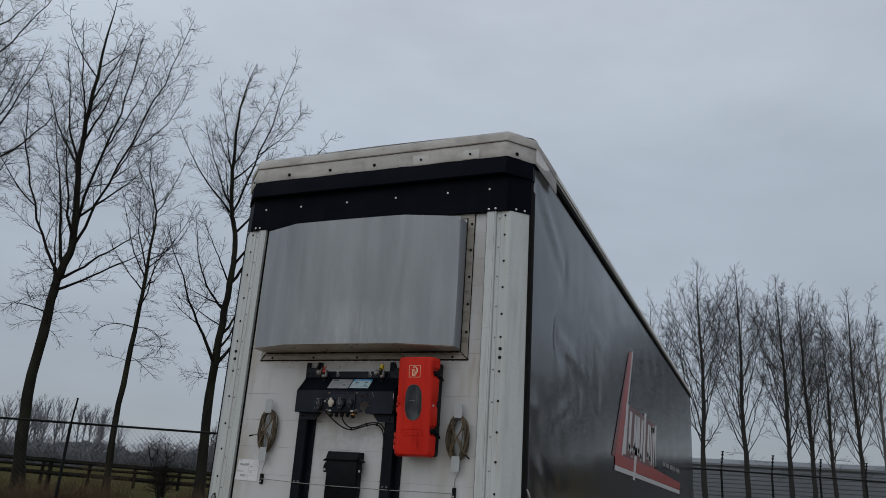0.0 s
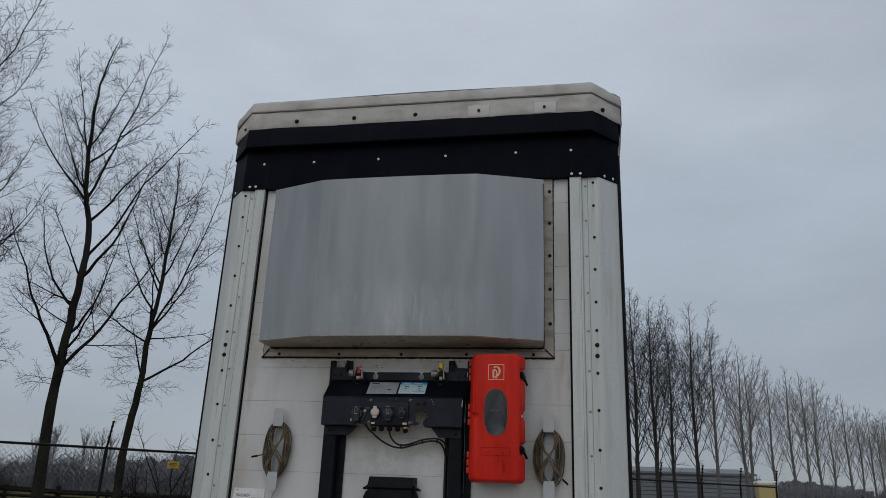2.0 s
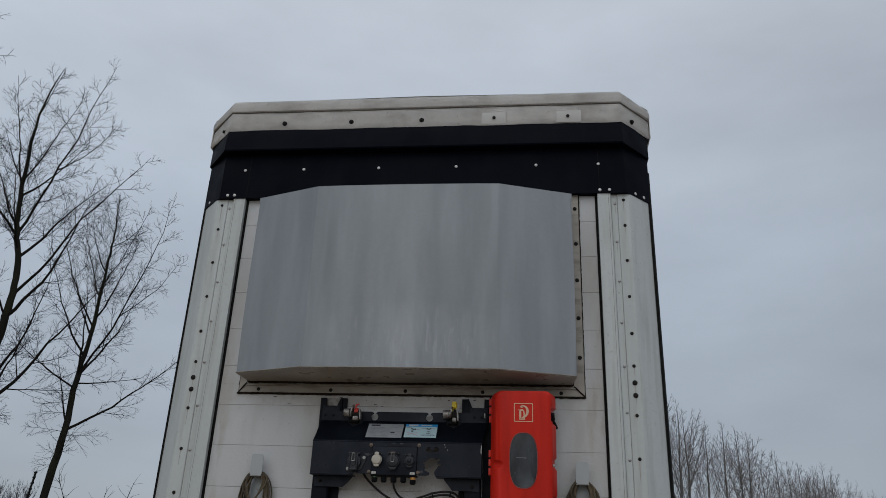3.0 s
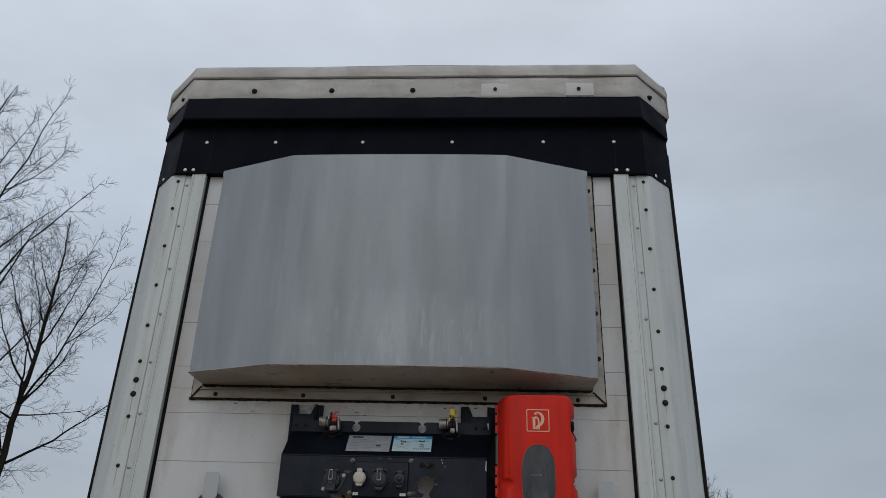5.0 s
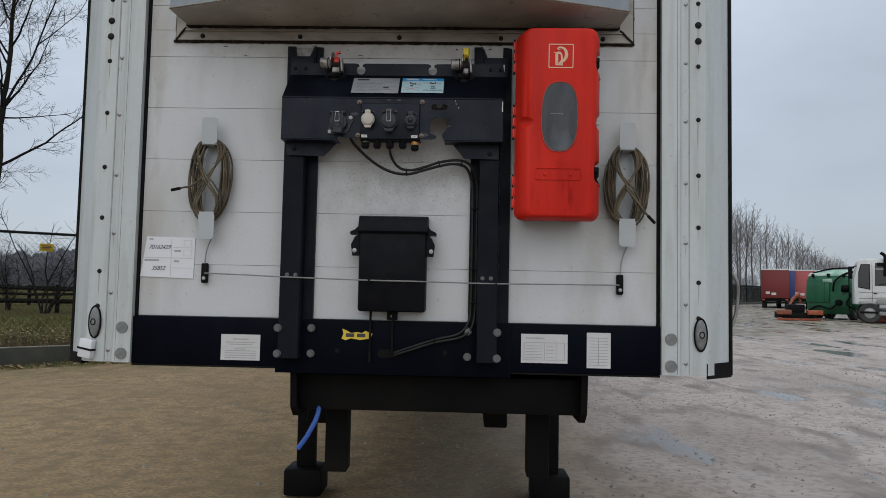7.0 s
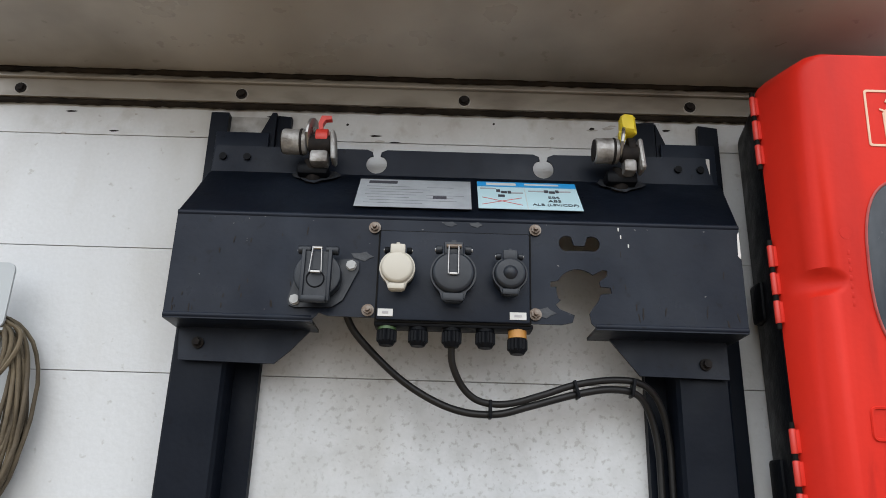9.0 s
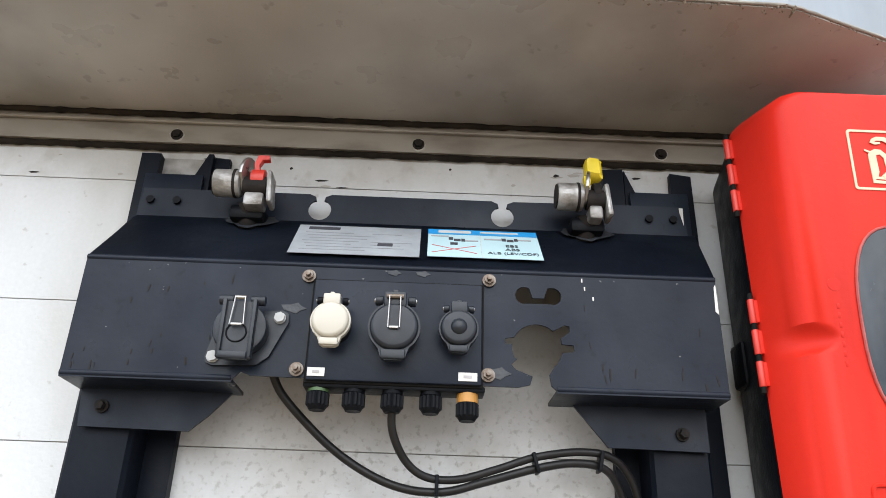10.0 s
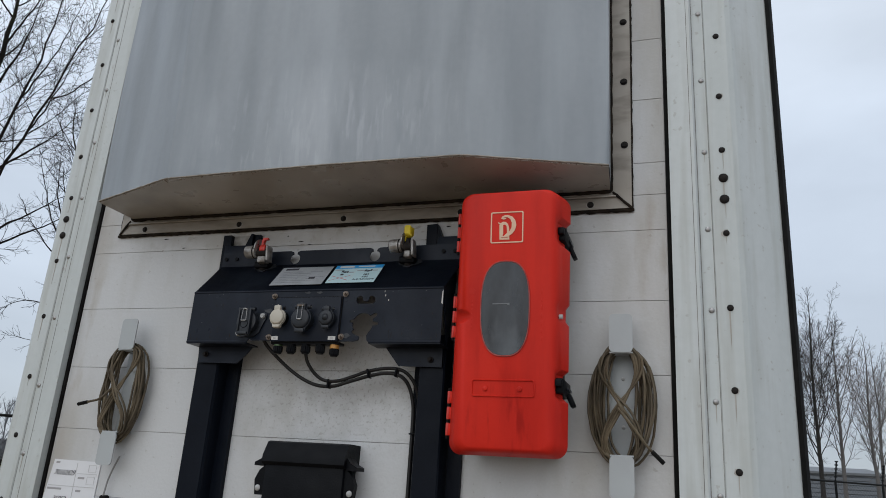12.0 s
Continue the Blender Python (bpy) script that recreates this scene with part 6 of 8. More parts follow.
second = smooth_path([(-0.018, -0.125, 1.947), (-0.016, -0.11, 1.917), (0.0, -0.09, 1.888), (0.025, -0.078, 1.872), (0.063, -0.073, 1.871), (0.109, -0.073, 1.884), (0.157, -0.073, 1.9), (0.212, -0.073, 1.908), (0.252, -0.066, 1.903), (0.278, -0.05, 1.878), (0.292, -0.034, 1.83), (0.294, -0.03, 1.76), (0.294, -0.028, 1.6),
                      (0.294, -0.028, 1.40), (0.283, -0.033, 1.315), (0.245, -0.042, 1.277), (0.15, -0.042, 1.255), (0.06, -0.04, 1.225), (0.0, -0.03, 1.204)])
part("cable", tube(main, 0.0051, 10), "cable", console, "black sagging cable", 60)
part("cable", tube(second, 0.0049, 10), "cable", console, "black sagging cable", 60)
for x, y, z, a in ((0.038, -0.071, 1.863, 0), (0.156, -0.072, 1.893, -14), (0.236, -0.067, 1.898, 10), (0.286, -0.031, 1.74, 90), (0.286, -0.03, 1.52, 90), (0.286, -0.03, 1.40, 90), (0.15, -0.043, 1.26, 0)):
    bm = box(-0.0022, 0.0022, -0.012, 0.010, -0.013, 0.012, 0.0012)
    bmesh.ops.transform(bm, matrix=Matrix.Translation((x, y, z)) @ Matrix.Rotation(radians(a), 4, "Y"), verts=bm.verts)
    part("cable_tie", bm, "plastic", console)

# ---- junction box ----
jb = thing("junction_box", (-0.005, -0.01, 1.36), "black plastic junction box with side ears", "junction box")
part("body", box(-0.124, 0.116, -0.085, 0.0, 1.362, 1.66, 0.01), "plastic", jb)
part("lid", extrude_yz([(0.0, 1.64), (-0.088, 1.64), (-0.096, 1.648), (-0.094, 1.665), (-0.075, 1.70), (-0.066, 1.704), (0.0, 1.704)], -0.127, 0.12), "plastic", jb)
for s, x in ((-1, -0.124), (1, 0.116)):
    ear = part("ear", sheet([(x, 1.64), (x, 1.56), (x + s * 0.025, 1.56), (x + s * 0.03, 1.60), (x + s * 0.018, 1.625)], [], facing(-0.075), 0.02), "plastic", jb)
    piece("screw", SMALL_RIVET, ear, (x + s * 0.017, -0.0755, 1.578))
for s, x in ((-1, -0.127), (1, 0.12)):
    part("wing", sheet([(x, 1.668), (x, 1.636), (x + s * 0.03, 1.636), (x + s * 0.03, 1.645), (x + s * 0.012, 1.654)], [], facing(-0.08), 0.05), "plastic", jb)
foot = part("foot", box(-0.024, 0.014, -0.03, -0.02, 1.332, 1.364, 0.002), "plastic", jb)
piece("screw", SMALL_RIVET, foot, (-0.005, -0.0305, 1.346), size=0.7)
for x, z0 in ((-0.082, 1.18), (-0.002, 1.20)):
    part("strap", box(x - 0.004, x + 0.004, -0.04, -0.03, z0, 1.365, 0.001), "rubber", jb, "black hanging strap")
for x in (-0.082, 0.005):
    part("wire_tie", box(x - 0.004, x + 0.004, -0.108, -0.084, 1.463, 1.478, 0.002), "rubber", jb)

# ---- fire extinguisher box ----
ext = thing("extinguisher_box", (0.56, -0.02, 1.69), "red plastic fire extinguisher box with a smoked oval window", "extinguisher box")
EX0, EX1, EZ0, EZ1 = 0.42, 0.712, 1.688, 2.345
shell = box(0.445, 0.682, -0.145, 0.0, 1.70, 2.325, 0.018, 3)
for v in shell.verts:
    if v.co.x < 0.5:
        v.co.x += 0.026 * v.co.y / 0.145
back = part("back_shell", shell, "plastic", ext, "black back shell")
for z in (2.03, 1.78):
    part("shell_lug", box(0.428, 0.446, -0.07, -0.03, z - 0.03, z + 0.03, 0.006), "plastic", back)


NOTCHES = ((1.855, 0.026, 0.014), (2.031, 0.015, 0.009), (2.235, 0.026, 0.014))


def lid_outline(x0, x1, z0, z1, r, cut, dent):
    """Rounded outline whose right edge steps in at the two latches and the lock."""
    pts = []
    for cx, cz, a0 in ((x0 + r, z0 + r, 180), (x1 - r, z0 + r, 270)):
        pts += [(cx + r * math.cos(radians(a0 + 90 * k / 7)), cz + r * math.sin(radians(a0 + 90 * k / 7))) for k in range(8)]
    for zc, half, deep in NOTCHES:
        d = deep * cut
        pts += [(x1, zc - half - 0.012), (x1 - d, zc - half), (x1 - d, zc), (x1 - d, zc + half), (x1, zc + half + 0.012)]
    for cx, cz, a0 in ((x1 - r, z1 - r, 0), (x0 + r, z1 - r, 90)):
        pts += [(cx + r * math.cos(radians(a0 + 90 * k / 7)), cz + r * math.sin(radians(a0 + 90 * k / 7))) for k in range(8)]
    pts += [(x0 + 0.022 * dent * f, 2.018 + dz) for dz, f in ((0.018, 0.0), (0.012, 0.55), (0.006, 0.95), (0.0, 1.0), (-0.006, 0.95), (-0.012, 0.55), (-0.018, 0.0))]
    return pts


def ext_lid():
    bm = bmesh.new()
    levels = [(-0.138, 0.004, 0.034, 1.0, 0.0), (-0.142, 0.0, 0.03, 1.0, 0.0), (-0.156, 0.002, 0.03, 1.0, 0.0), (-0.19, 0.012, 0.029, 1.0, 0.05), (-0.205, 0.0165, 0.029, 0.75, 0.45), (-0.224, 0.023, 0.028, 0.3, 0.95), (-0.233, 0.031, 0.027, 0.05, 1.0), (-0.2372, 0.040, 0.025, 0.0, 0.8), (-0.238, 0.049, 0.022, 0.0, 0.55)]
    rows = []
    for y, ins, r, cut, dent in levels:
        rows.append([bm.verts.new((u, y, v)) for u, v in lid_outline(EX0 + ins, EX1 - ins * 0.85, EZ0 + ins * 0.35, EZ1 - ins * 0.3, r, cut, dent)])
    n = len(rows[0])
    for a, b in zip(rows, rows[1:]):
        for i in range(n):
            bm.faces.new((a[i], a[(i + 1) % n], b[(i + 1) % n], b[i]))
    bm.faces.new(rows[-1])
    bm.faces.new(rows[0][::-1])
    return bm


lid = part("lid", ext_lid(), "red", ext, "red moulded lid", 40)


def superellipse(cx, cz, a, b, p=2.6, n=40):
    return [(cx + a * math.copysign(abs(math.cos(t)) ** (2 / p), math.cos(t)), cz + b * math.copysign(abs(math.sin(t)) ** (2 / p), math.sin(t))) for t in [2 * math.pi * k / n for k in range(n)]]


rim_pts = [(x, -0.2395, z) for x, z in superellipse(0.566, 2.036, 0.061, 0.117, 2.7)]
part("window_rim", tube(rim_pts + rim_pts[:1], 0.0018, 6), "peach_rim", lid)
part("window", sheet(superellipse(0.566, 2.036, 0.0595, 0.115, 2.7), [], facing(-0.2405), 0.003), "window", lid, "scuffed smoked window")
ix0, ix1, iz0, iz1 = 0.526, 0.610, 2.200, 2.281
icon = part("icon_frame", sheet(rounded_rect(ix0, ix1, iz0, iz1, 0.004), [rounded_rect(ix0 + 0.003, ix1 - 0.003, iz0 + 0.003, iz1 - 0.003, 0.003)], facing(-0.2392), 0.001), "peach_ink", lid, "faded white extinguisher pictogram")
bottle = [(0.5483, 2.2474), (0.5518, 2.252), (0.5575, 2.255), (0.5647, 2.2544), (0.5705, 2.2489), (0.5736, 2.2382), (0.5747, 2.2083), (0.5493, 2.2092)]
bottle_gap = [[(0.5580, 2.2465), (0.563, 2.248), (0.567, 2.2434), (0.5684, 2.226), (0.5597, 2.2177), (0.5565, 2.2177), (0.5586, 2.2245)], [(0.553, 2.2147), (0.5708, 2.2138), (0.5709, 2.2122), (0.5529, 2.2131)]]
part("icon_body", sheet(bottle, bottle_gap, facing(-0.2392), 0.001), "peach_ink", icon)
hose = [(0.5527, 2.2636), (0.5557, 2.2688), (0.5619, 2.2718), (0.5714, 2.2718), (0.5819, 2.2672), (0.5891, 2.2581), (0.5921, 2.2458), (0.589, 2.233), (0.5815, 2.2229), (0.5721, 2.2171), (0.5639, 2.2159), (0.5622, 2.219), (0.5679, 2.2229), (0.5752, 2.23), (0.58, 2.2397), (0.5803, 2.2519), (0.5761, 2.2617), (0.5692, 2.2663), (0.5616, 2.2666), (0.5581, 2.2642), (0.5655, 2.2648), (0.5659, 2.2624), (0.559, 2.2608)]
part("icon_hose", sheet(hose, [], facing(-0.2397), 0.001), "peach_ink", icon)
part("icon_handle", sheet([(0.545, 2.2541), (0.5524, 2.2513), (0.5511, 2.2489), (0.5443, 2.252)], [], facing(-0.2396), 0.001), "peach_ink", icon)
icon.location.x -= 0.001
slot_rim = [(x, -0.2388, z) for x, z in rounded_rect(0.488, 0.641, 1.824, 1.862, 0.006)]
part("slot_rim", tube(slot_rim + slot_rim[:1], 0.0022, 6), "red", lid)
for x in (0.521, 0.606):
    part("slot_stud", cylinder((x, -0.236, 1.8415), (x, -0.242, 1.8415), 0.006, n=14, bevel=0.001), "red", lid)
for z in (2.235, 1.855):
    la = part("latch", box(0.684, 0.706, -0.18, -0.07, z - 0.018, z + 0.018, 0.004), "plastic", ext, "black rubber latch")
    part("latch_hook", box(0.688, 0.704, -0.194, -0.176, z - 0.004, z + 0.014, 0.003), "plastic", la)
    part("latch_rib", box(0.7055, 0.710, -0.13, -0.075, z - 0.004, z + 0.003, 0.0015), "plastic_grey", la)
    tongue = box(-0.006, 0.006, -0.014, 0.014, -0.024, 0.010, 0.003)
    bmesh.ops.transform(tongue, matrix=Matrix.Translation((0.708, -0.092, z - 0.018)) @ Matrix.Rotation(radians(-24), 4, "Y"), verts=tongue.verts)
    part("latch_tongue", tongue, "plastic", la)
part("lock_eye", cylinder((0.694, -0.2, 2.02), (0.703, -0.2, 2.02), 0.006, n=12), "bolt_grey", lid, "pale lock eyelet")
for zc in (2.262, 2.031, 1.786):
    part("hinge_pin", cylinder((0.4145, -0.147, zc - 0.062), (0.4145, -0.147, zc + 0.062), 0.0034, n=10), "rubber", ext, "black hinge pin")
    for k in range(3):
        z = zc + (k - 1) * 0.039
        part("hinge", cylinder((0.4145, -0.147, z - 0.0155), (0.4145, -0.147, z + 0.0155), 0.0044, n=12, bevel=0.0012), "red_lever", ext, "red hinge knuckle")
        part("hinge_leaf", box(0.4155, 0.426, -0.15, -0.144, z - 0.0145, z + 0.0145, 0.001), "red", ext)
part("scratch", box(0.535, 0.572, -0.2412, -0.2405, 2.045, 2.0475), "window_scuff", lid)
part("scratch", box(0.572, 0.578, -0.2412, -0.2405, 2.043, 2.048), "window_scuff", lid)
for k in range(7):
    part("raised_mark", box(0.480, 0.4835, -0.2385, -0.2365, 1.985 + 0.011 * k, 1.992 + 0.011 * k, 0.0008), "red", lid)
    part("raised_mark", box(0.655, 0.6590, -0.2385, -0.2345, 1.955 + 0.019 * k, 1.967 + 0.019 * k, 0.0008), "red", lid)
for z, wid in ((2.08, 0.03),):
    part("raised_mark", cylinder((0.481, -0.236, z), (0.481, -0.2385, z), 0.008, n=16), "red", lid)

# the lid grows shallower towards its foot
bpy.context.view_layer.update()
for ob in [lid] + list(lid.children_recursive):
    up, down = ob.matrix_world, ob.matrix_world.inverted()
    for v in ob.data.vertices:
        w = up @ v.co
        w.y += 0.078 * (2.33 - w.z) * min(1.0, max(0.0, (-w.y - 0.142) / 0.09))
        v.co = down @ w

# ---- bare winter trees ----
def grow_tree(seed, height, trunk_r, spine, boughs, spread=2.6, extra=8, twig_r=0.0064, gaps=(0.36, 0.17, 0.15), lift=0.14, low=0.6, reach_most=3.4, sides=(7, 4), steep=1.0, vase=False, sprays=12):
    """Lists for trunk, boughs and fine crown of a bare tree at the origin. spine: (side, height) stations of the stem;
    boughs: (parent, start, side, height, bow), where parent -1 is the stem and start its height, else a fraction of that bough."""
    rnd = random.Random(seed)
    trunk, branch, twig = ([], []), ([], []), ([], [])

    def measure_up(pts):
        return sum((b - a).length for a, b in zip(pts, pts[1:]))

    def along(pts, t):
        t = min(max(t, 0.0), 0.999) * (len(pts) - 1)
        i = int(t)
        return pts[i].lerp(pts[i + 1], t - i), (pts[i + 1] - pts[i]).normalized()

    def ramify(pts, r0, level):
        length, n = measure_up(pts), len(pts) - 1
        tip = twig_r * (1.15, 1.15, 0.8, 0.6, 0.5)[level]
        radii = [r0 + (tip - r0) * (i / n) ** 0.8 for i in range(n + 1)]
        store, n_sides = ((branch, 0), (branch, sides[0]), (branch, sides[1]), (twig, 3), (twig, 3))[level]
        if level:
            tube_lists(*store, pts, radii, n_sides, False)
        if level == 4:
            return
        step = gaps[max(level, 1) - 1]
        s = length * (0.2 if level == 1 else 0.16) if level else low * length
        turn = rnd.uniform(0, 6.28)
        while s < length * 0.985:
            t = s / length
            q, d = along(pts, t)
            side = d.orthogonal().normalized()
            turn += 2.4 + rnd.uniform(-0.7, 0.7)
            side.rotate(Matrix.Rotation(turn, 3, d))
            ang = (rnd.uniform(0.55, 1.0) if level < 3 else rnd.uniform(0.4, 0.8)) * steep
            nd = d * math.cos(ang) + side * math.sin(ang)
            rest = length - s
            if level <= 1:
                ln = min(reach_most, 0.55 + rest * rnd.uniform(0.22, 0.5)) * (rnd.uniform(0.4, 1.0) if level else 0.9)
            elif level == 2:
                ln = min(1.4, 0.25 + rest * rnd.uniform(0.32, 0.7))
            else:
                ln = 0.12 + rest * rnd.uniform(0.25, 0.6)
            here = r0 + (tip - r0) * t ** 0.8
            thick = max(min(here * 0.5, 0.011 * ln + twig_r), twig_r * (1.7, 1.7, 1.15, 0.8)[level])
            m = max(1, (6, 6, 4, 2)[level] if ln > 0.5 else 2 if ln > 0.2 else 1)
            way, p = [q], q
            for _ in range(m):
                nd = (nd + Vector((rnd.uniform(-1, 1) * 0.13, rnd.uniform(-1, 1) * 0.13, rnd.uniform(-0.4, 1.0) * lift))).normalized()
                p = p + nd * (ln / m)
                way.append(p)
            ramify(way, thick, level + 1 if level else 2)
            s += step * rnd.uniform(0.5, 1.5) * (1.8 - 1.05 * t if level <= 1 else 1.0)

    stem = smooth_path([(x, 0.12 * math.sin(0.5 * z + seed), z - (0.2 if z == 0 else 0)) for x, z in spine], 5)
    stem = [Vector(p) for p in stem]
    stem = [p + Vector((rnd.uniform(-1, 1), rnd.uniform(-1, 1), 0)) * 0.03 for p in stem]

    def girth(z):
        f = min(1.0, max(0.0, z / height))
        return max(trunk_r * (1 + 0.35 * max(0.0, 1 - z / 0.9)) * (1 - f) ** 0.85, twig_r * 1.2)

    tube_lists(*trunk, stem, [girth(p.z) * rnd.uniform(0.94, 1.07) for p in stem], 12, False)

    def at_height(z):
        for a, b in zip(stem, stem[1:]):
            if a.z <= z <= b.z:
                return a.lerp(b, (z - a.z) / (b.z - a.z))
        return stem[-1]

    grown = []
    plan = list(boughs)
    first = min([b[1] for b in boughs if b[0] < 0] or [height * 0.3])
    az = rnd.uniform(0, 6.28)
    for k in range(extra):
        f = (k + rnd.random()) / extra
        z = first + (height * 0.86 - first) * f
        az += 2.4
        reach = spread * rnd.uniform(0.6, 1.0) if vase else spread * (0.55 + 0.45 * math.sin(math.pi * min(1.0, f * 0.8 + 0.25))) * rnd.uniform(0.75, 1.1)
        if vase:
            z = first + (height * 0.72 - first) * f
            plan.append((-2, z, reach, z + (height - z) * rnd.uniform(0.42, 0.85), rnd.uniform(0.52, 0.64), az))
            continue
        plan.append((-2, z, reach, min(height * 0.99, z + reach * rnd.uniform(1.1, 2.0) + 0.06 * height * (1 - f)), rnd.uniform(0.55, 0.72), az))
    for k, (parent, start, x, z, bow, *turned) in enumerate(plan):
        if parent >= 0:
            p0, r = along(grown[parent][0], start)[0], grown[parent][1] * (1 - start) * 0.75
        else:
            p0 = at_height(start)
            r = girth(start) * rnd.uniform(0.42, 0.58)
        if turned:
            end = Vector((p0.x + x * math.cos(turned[0]), p0.y + x * math.sin(turned[0]), z))
        else:
            end = Vector((x, p0.y + (1 if k % 2 else -1) * rnd.uniform(0.15, 0.6) * (abs(x - p0.x) + 0.8), z))
        knee = Vector((p0.x + (end.x - p0.x) * bow, p0.y + (end.y - p0.y) * bow, p0.z + (z - p0.z) * (1 - bow)))
        if z < start + 0.6 and parent < 0:
            knee.z += 0.45
        way, n, jog = [], 12, Vector()
        size = (end - p0).length
        for i in range(n + 1):
            t = i / n
            if i:
                jog = jog + Vector((rnd.uniform(-1, 1), rnd.uniform(-1, 1), rnd.uniform(-0.5, 0.5))) * 0.012 * size
            way.append(p0 * (1 - t) ** 2 + knee * (2 * t * (1 - t)) + end * t * t + jog)
        r = max(min(r, 0.0135 * size) * (0.62 if vase else 1.0), twig_r * 2.2)
        grown.append((way, r))
        ramify(way, r, 1)
    ramify(stem, girth(height * low), 0)
    # fine drooping sprays round the lower crown
    for _ in range(sprays):
        q = at_height(first + rnd.uniform(-1.6, 3.2))
        a, ln = rnd.uniform(0, 6.28), rnd.uniform(0.9, 2.0)
        d = Vector((math.cos(a), math.sin(a), rnd.uniform(-0.1, 0.5))).normalized()
        way = [q]
        for _ in range(6):
            d = (d + Vector((rnd.uniform(-1, 1) * 0.16, rnd.uniform(-1, 1) * 0.16, rnd.uniform(-0.22, 0.1)))).normalized()
            way.append(way[-1] + d * ln / 6)
        ramify(way, twig_r * 2.2, 2)
    return trunk, branch, twig


def tree(name, at, label, group="", mats=("bark", "branch", "twig"), turn=0.0, **kw):
    x, y = at
    ob = thing(name, (x, y, ground_z(x, y)), label, "tree", group)
    OFFSET[ob] = Vector()
    t, b, w = grow_tree(**kw)
    part_lists("trunk", *t, mats[0], ob)
    part_lists("branchwork", *b, mats[1], ob)
    part_lists("crown", *w, mats[2], ob, "fine bare twigs", smooth=0)
    ob.rotation_euler = (0, 0, radians(turn))
    return ob


# trees beyond the wire fence
LABEL_TREE = "tall bare winter tree with a mossy trunk beyond the fence"
FIELD = "trees by the field"
tree("tree", (-21.9, 15.2), LABEL_TREE, FIELD, turn=50.5, seed=11, height=21.4, trunk_r=0.23,
     spine=[(0.3, 0), (-0.05, 3.6), (0.0, 7.2), (0.1, 8.4), (0.26, 9.8), (-0.15, 12.9), (-0.2, 16.0), (-0.1, 20.9)],
     boughs=[(-1, 8.2, -2.6, 16.0, 0.68), (-1, 8.5, -1.5, 14.6, 0.55), (-1, 12.8, -1.5, 17.2, 0.68), (-1, 9.5, 1.3, 20.3, 0.4), (-1, 9.3, 2.8, 20.1, 0.47), (4, 0.4, 3.6, 18.8, 0.75),
             (4, 0.28, 2.3, 16.4, 0.6), (-1, 8.0, 3.2, 11.3, 0.5), (-1, 7.6, 3.3, 9.7, 0.58), (-1, 6.7, -1.8, 6.9, 0.6), (3, 0.35, 2.0, 18.0, 0.6), (0, 0.4, -3.5, 14.2, 0.65), (-1, 14.5, -1.0, 19.0, 0.6), (-1, 15.6, 0.9, 20.0, 0.55)])
tree("tree", (-19.9, 17.8), "slim bare winter tree with crooked branches", FIELD, turn=44.6, seed=23, height=14.6, trunk_r=0.145, spread=1.6, extra=8, reach_most=1.8,
     spine=[(-0.1, 0), (-0.2, 2.9), (-0.16, 6.5), (-0.15, 9.9), (-0.2, 11.5), (-0.7, 13.0), (-0.85, 14.3)],
     boughs=[(-1, 11.4, 0.7, 14.0, 0.58), (-1, 6.6, -1.7, 6.2, 0.7), (-1, 8.1, -1.6, 9.6, 0.5), (-1, 9.4, 1.1, 11.2, 0.6), (-1, 10.4, -1.4, 11.8, 0.6), (-1, 8.4, 0.6, 9.8, 0.8), (-1, 12.3, -1.6, 13.8, 0.6), (-1, 6.6, 1.0, 6.1, 0.75), (-1, 9.0, -0.9, 12.2, 0.6)])
tree("tree", (-19.5, 22.6), LABEL_TREE, FIELD, turn=38.3, seed=38, height=21.6, trunk_r=0.235, spread=2.4,
     spine=[(-0.1, 0), (-0.3, 4.4), (-0.25, 7.0), (-0.2, 8.9), (-0.15, 10.6), (-0.3, 12.0), (-0.6, 13.2), (-0.85, 15.2), (-0.95, 18.6), (-0.5, 21.2)],
     boughs=[(-1, 5.8, -3.2, 11.3, 0.56), (-1, 5.8, 3.6, 12.7, 0.6), (-1, 7.2, 0.95, 12.1, 0.8), (-1, 8.5, -2.5, 9.8, 0.56), (-1, 13.0, -3.3, 16.3, 0.6), (-1, 13.2, -2.6, 18.2, 0.6), (-1, 13.1, 1.1, 21.3, 0.56), (-1, 12.1, 2.3, 17.0, 0.5),
             (-1, 10.5, 3.7, 17.5, 0.5), (-1, 7.6, -2.2, 9.0, 0.6), (-1, 15.0, -1.9, 19.6, 0.6), (-1, 15.5, 0.3, 20.9, 0.5), (-1, 9.6, -1.8, 12.2, 0.56), (6, 0.4, 2.2, 19.6, 0.6)])
tree("tree", (-19.05, 27.1), LABEL_TREE, FIELD, turn=32.4, seed=43, height=17.8, trunk_r=0.195, spread=2.4,
     spine=[(-0.2, 0), (-0.2, 3.3), (0.0, 6.0), (0.0, 8.1), (0.16, 10.2), (0.2, 13.4), (0.2, 15.2), (0.1, 17.3)],
     boughs=[(-1, 8.2, 2.6, 17.3, 0.65), (-1, 10.2, -1.0, 13.4, 0.6), (-1, 6.0, 4.2, 9.7, 0.56), (-1, 8.0, 2.6, 8.7, 0.6), (-1, 7.8, -2.6, 9.3, 0.6), (0, 0.4, 3.5, 14.6, 0.6), (-1, 9.2, -2.0, 13.0, 0.6), (-1, 12.0, -1.2, 16.2, 0.6), (-1, 12.5, 1.5, 16.5, 0.6)])
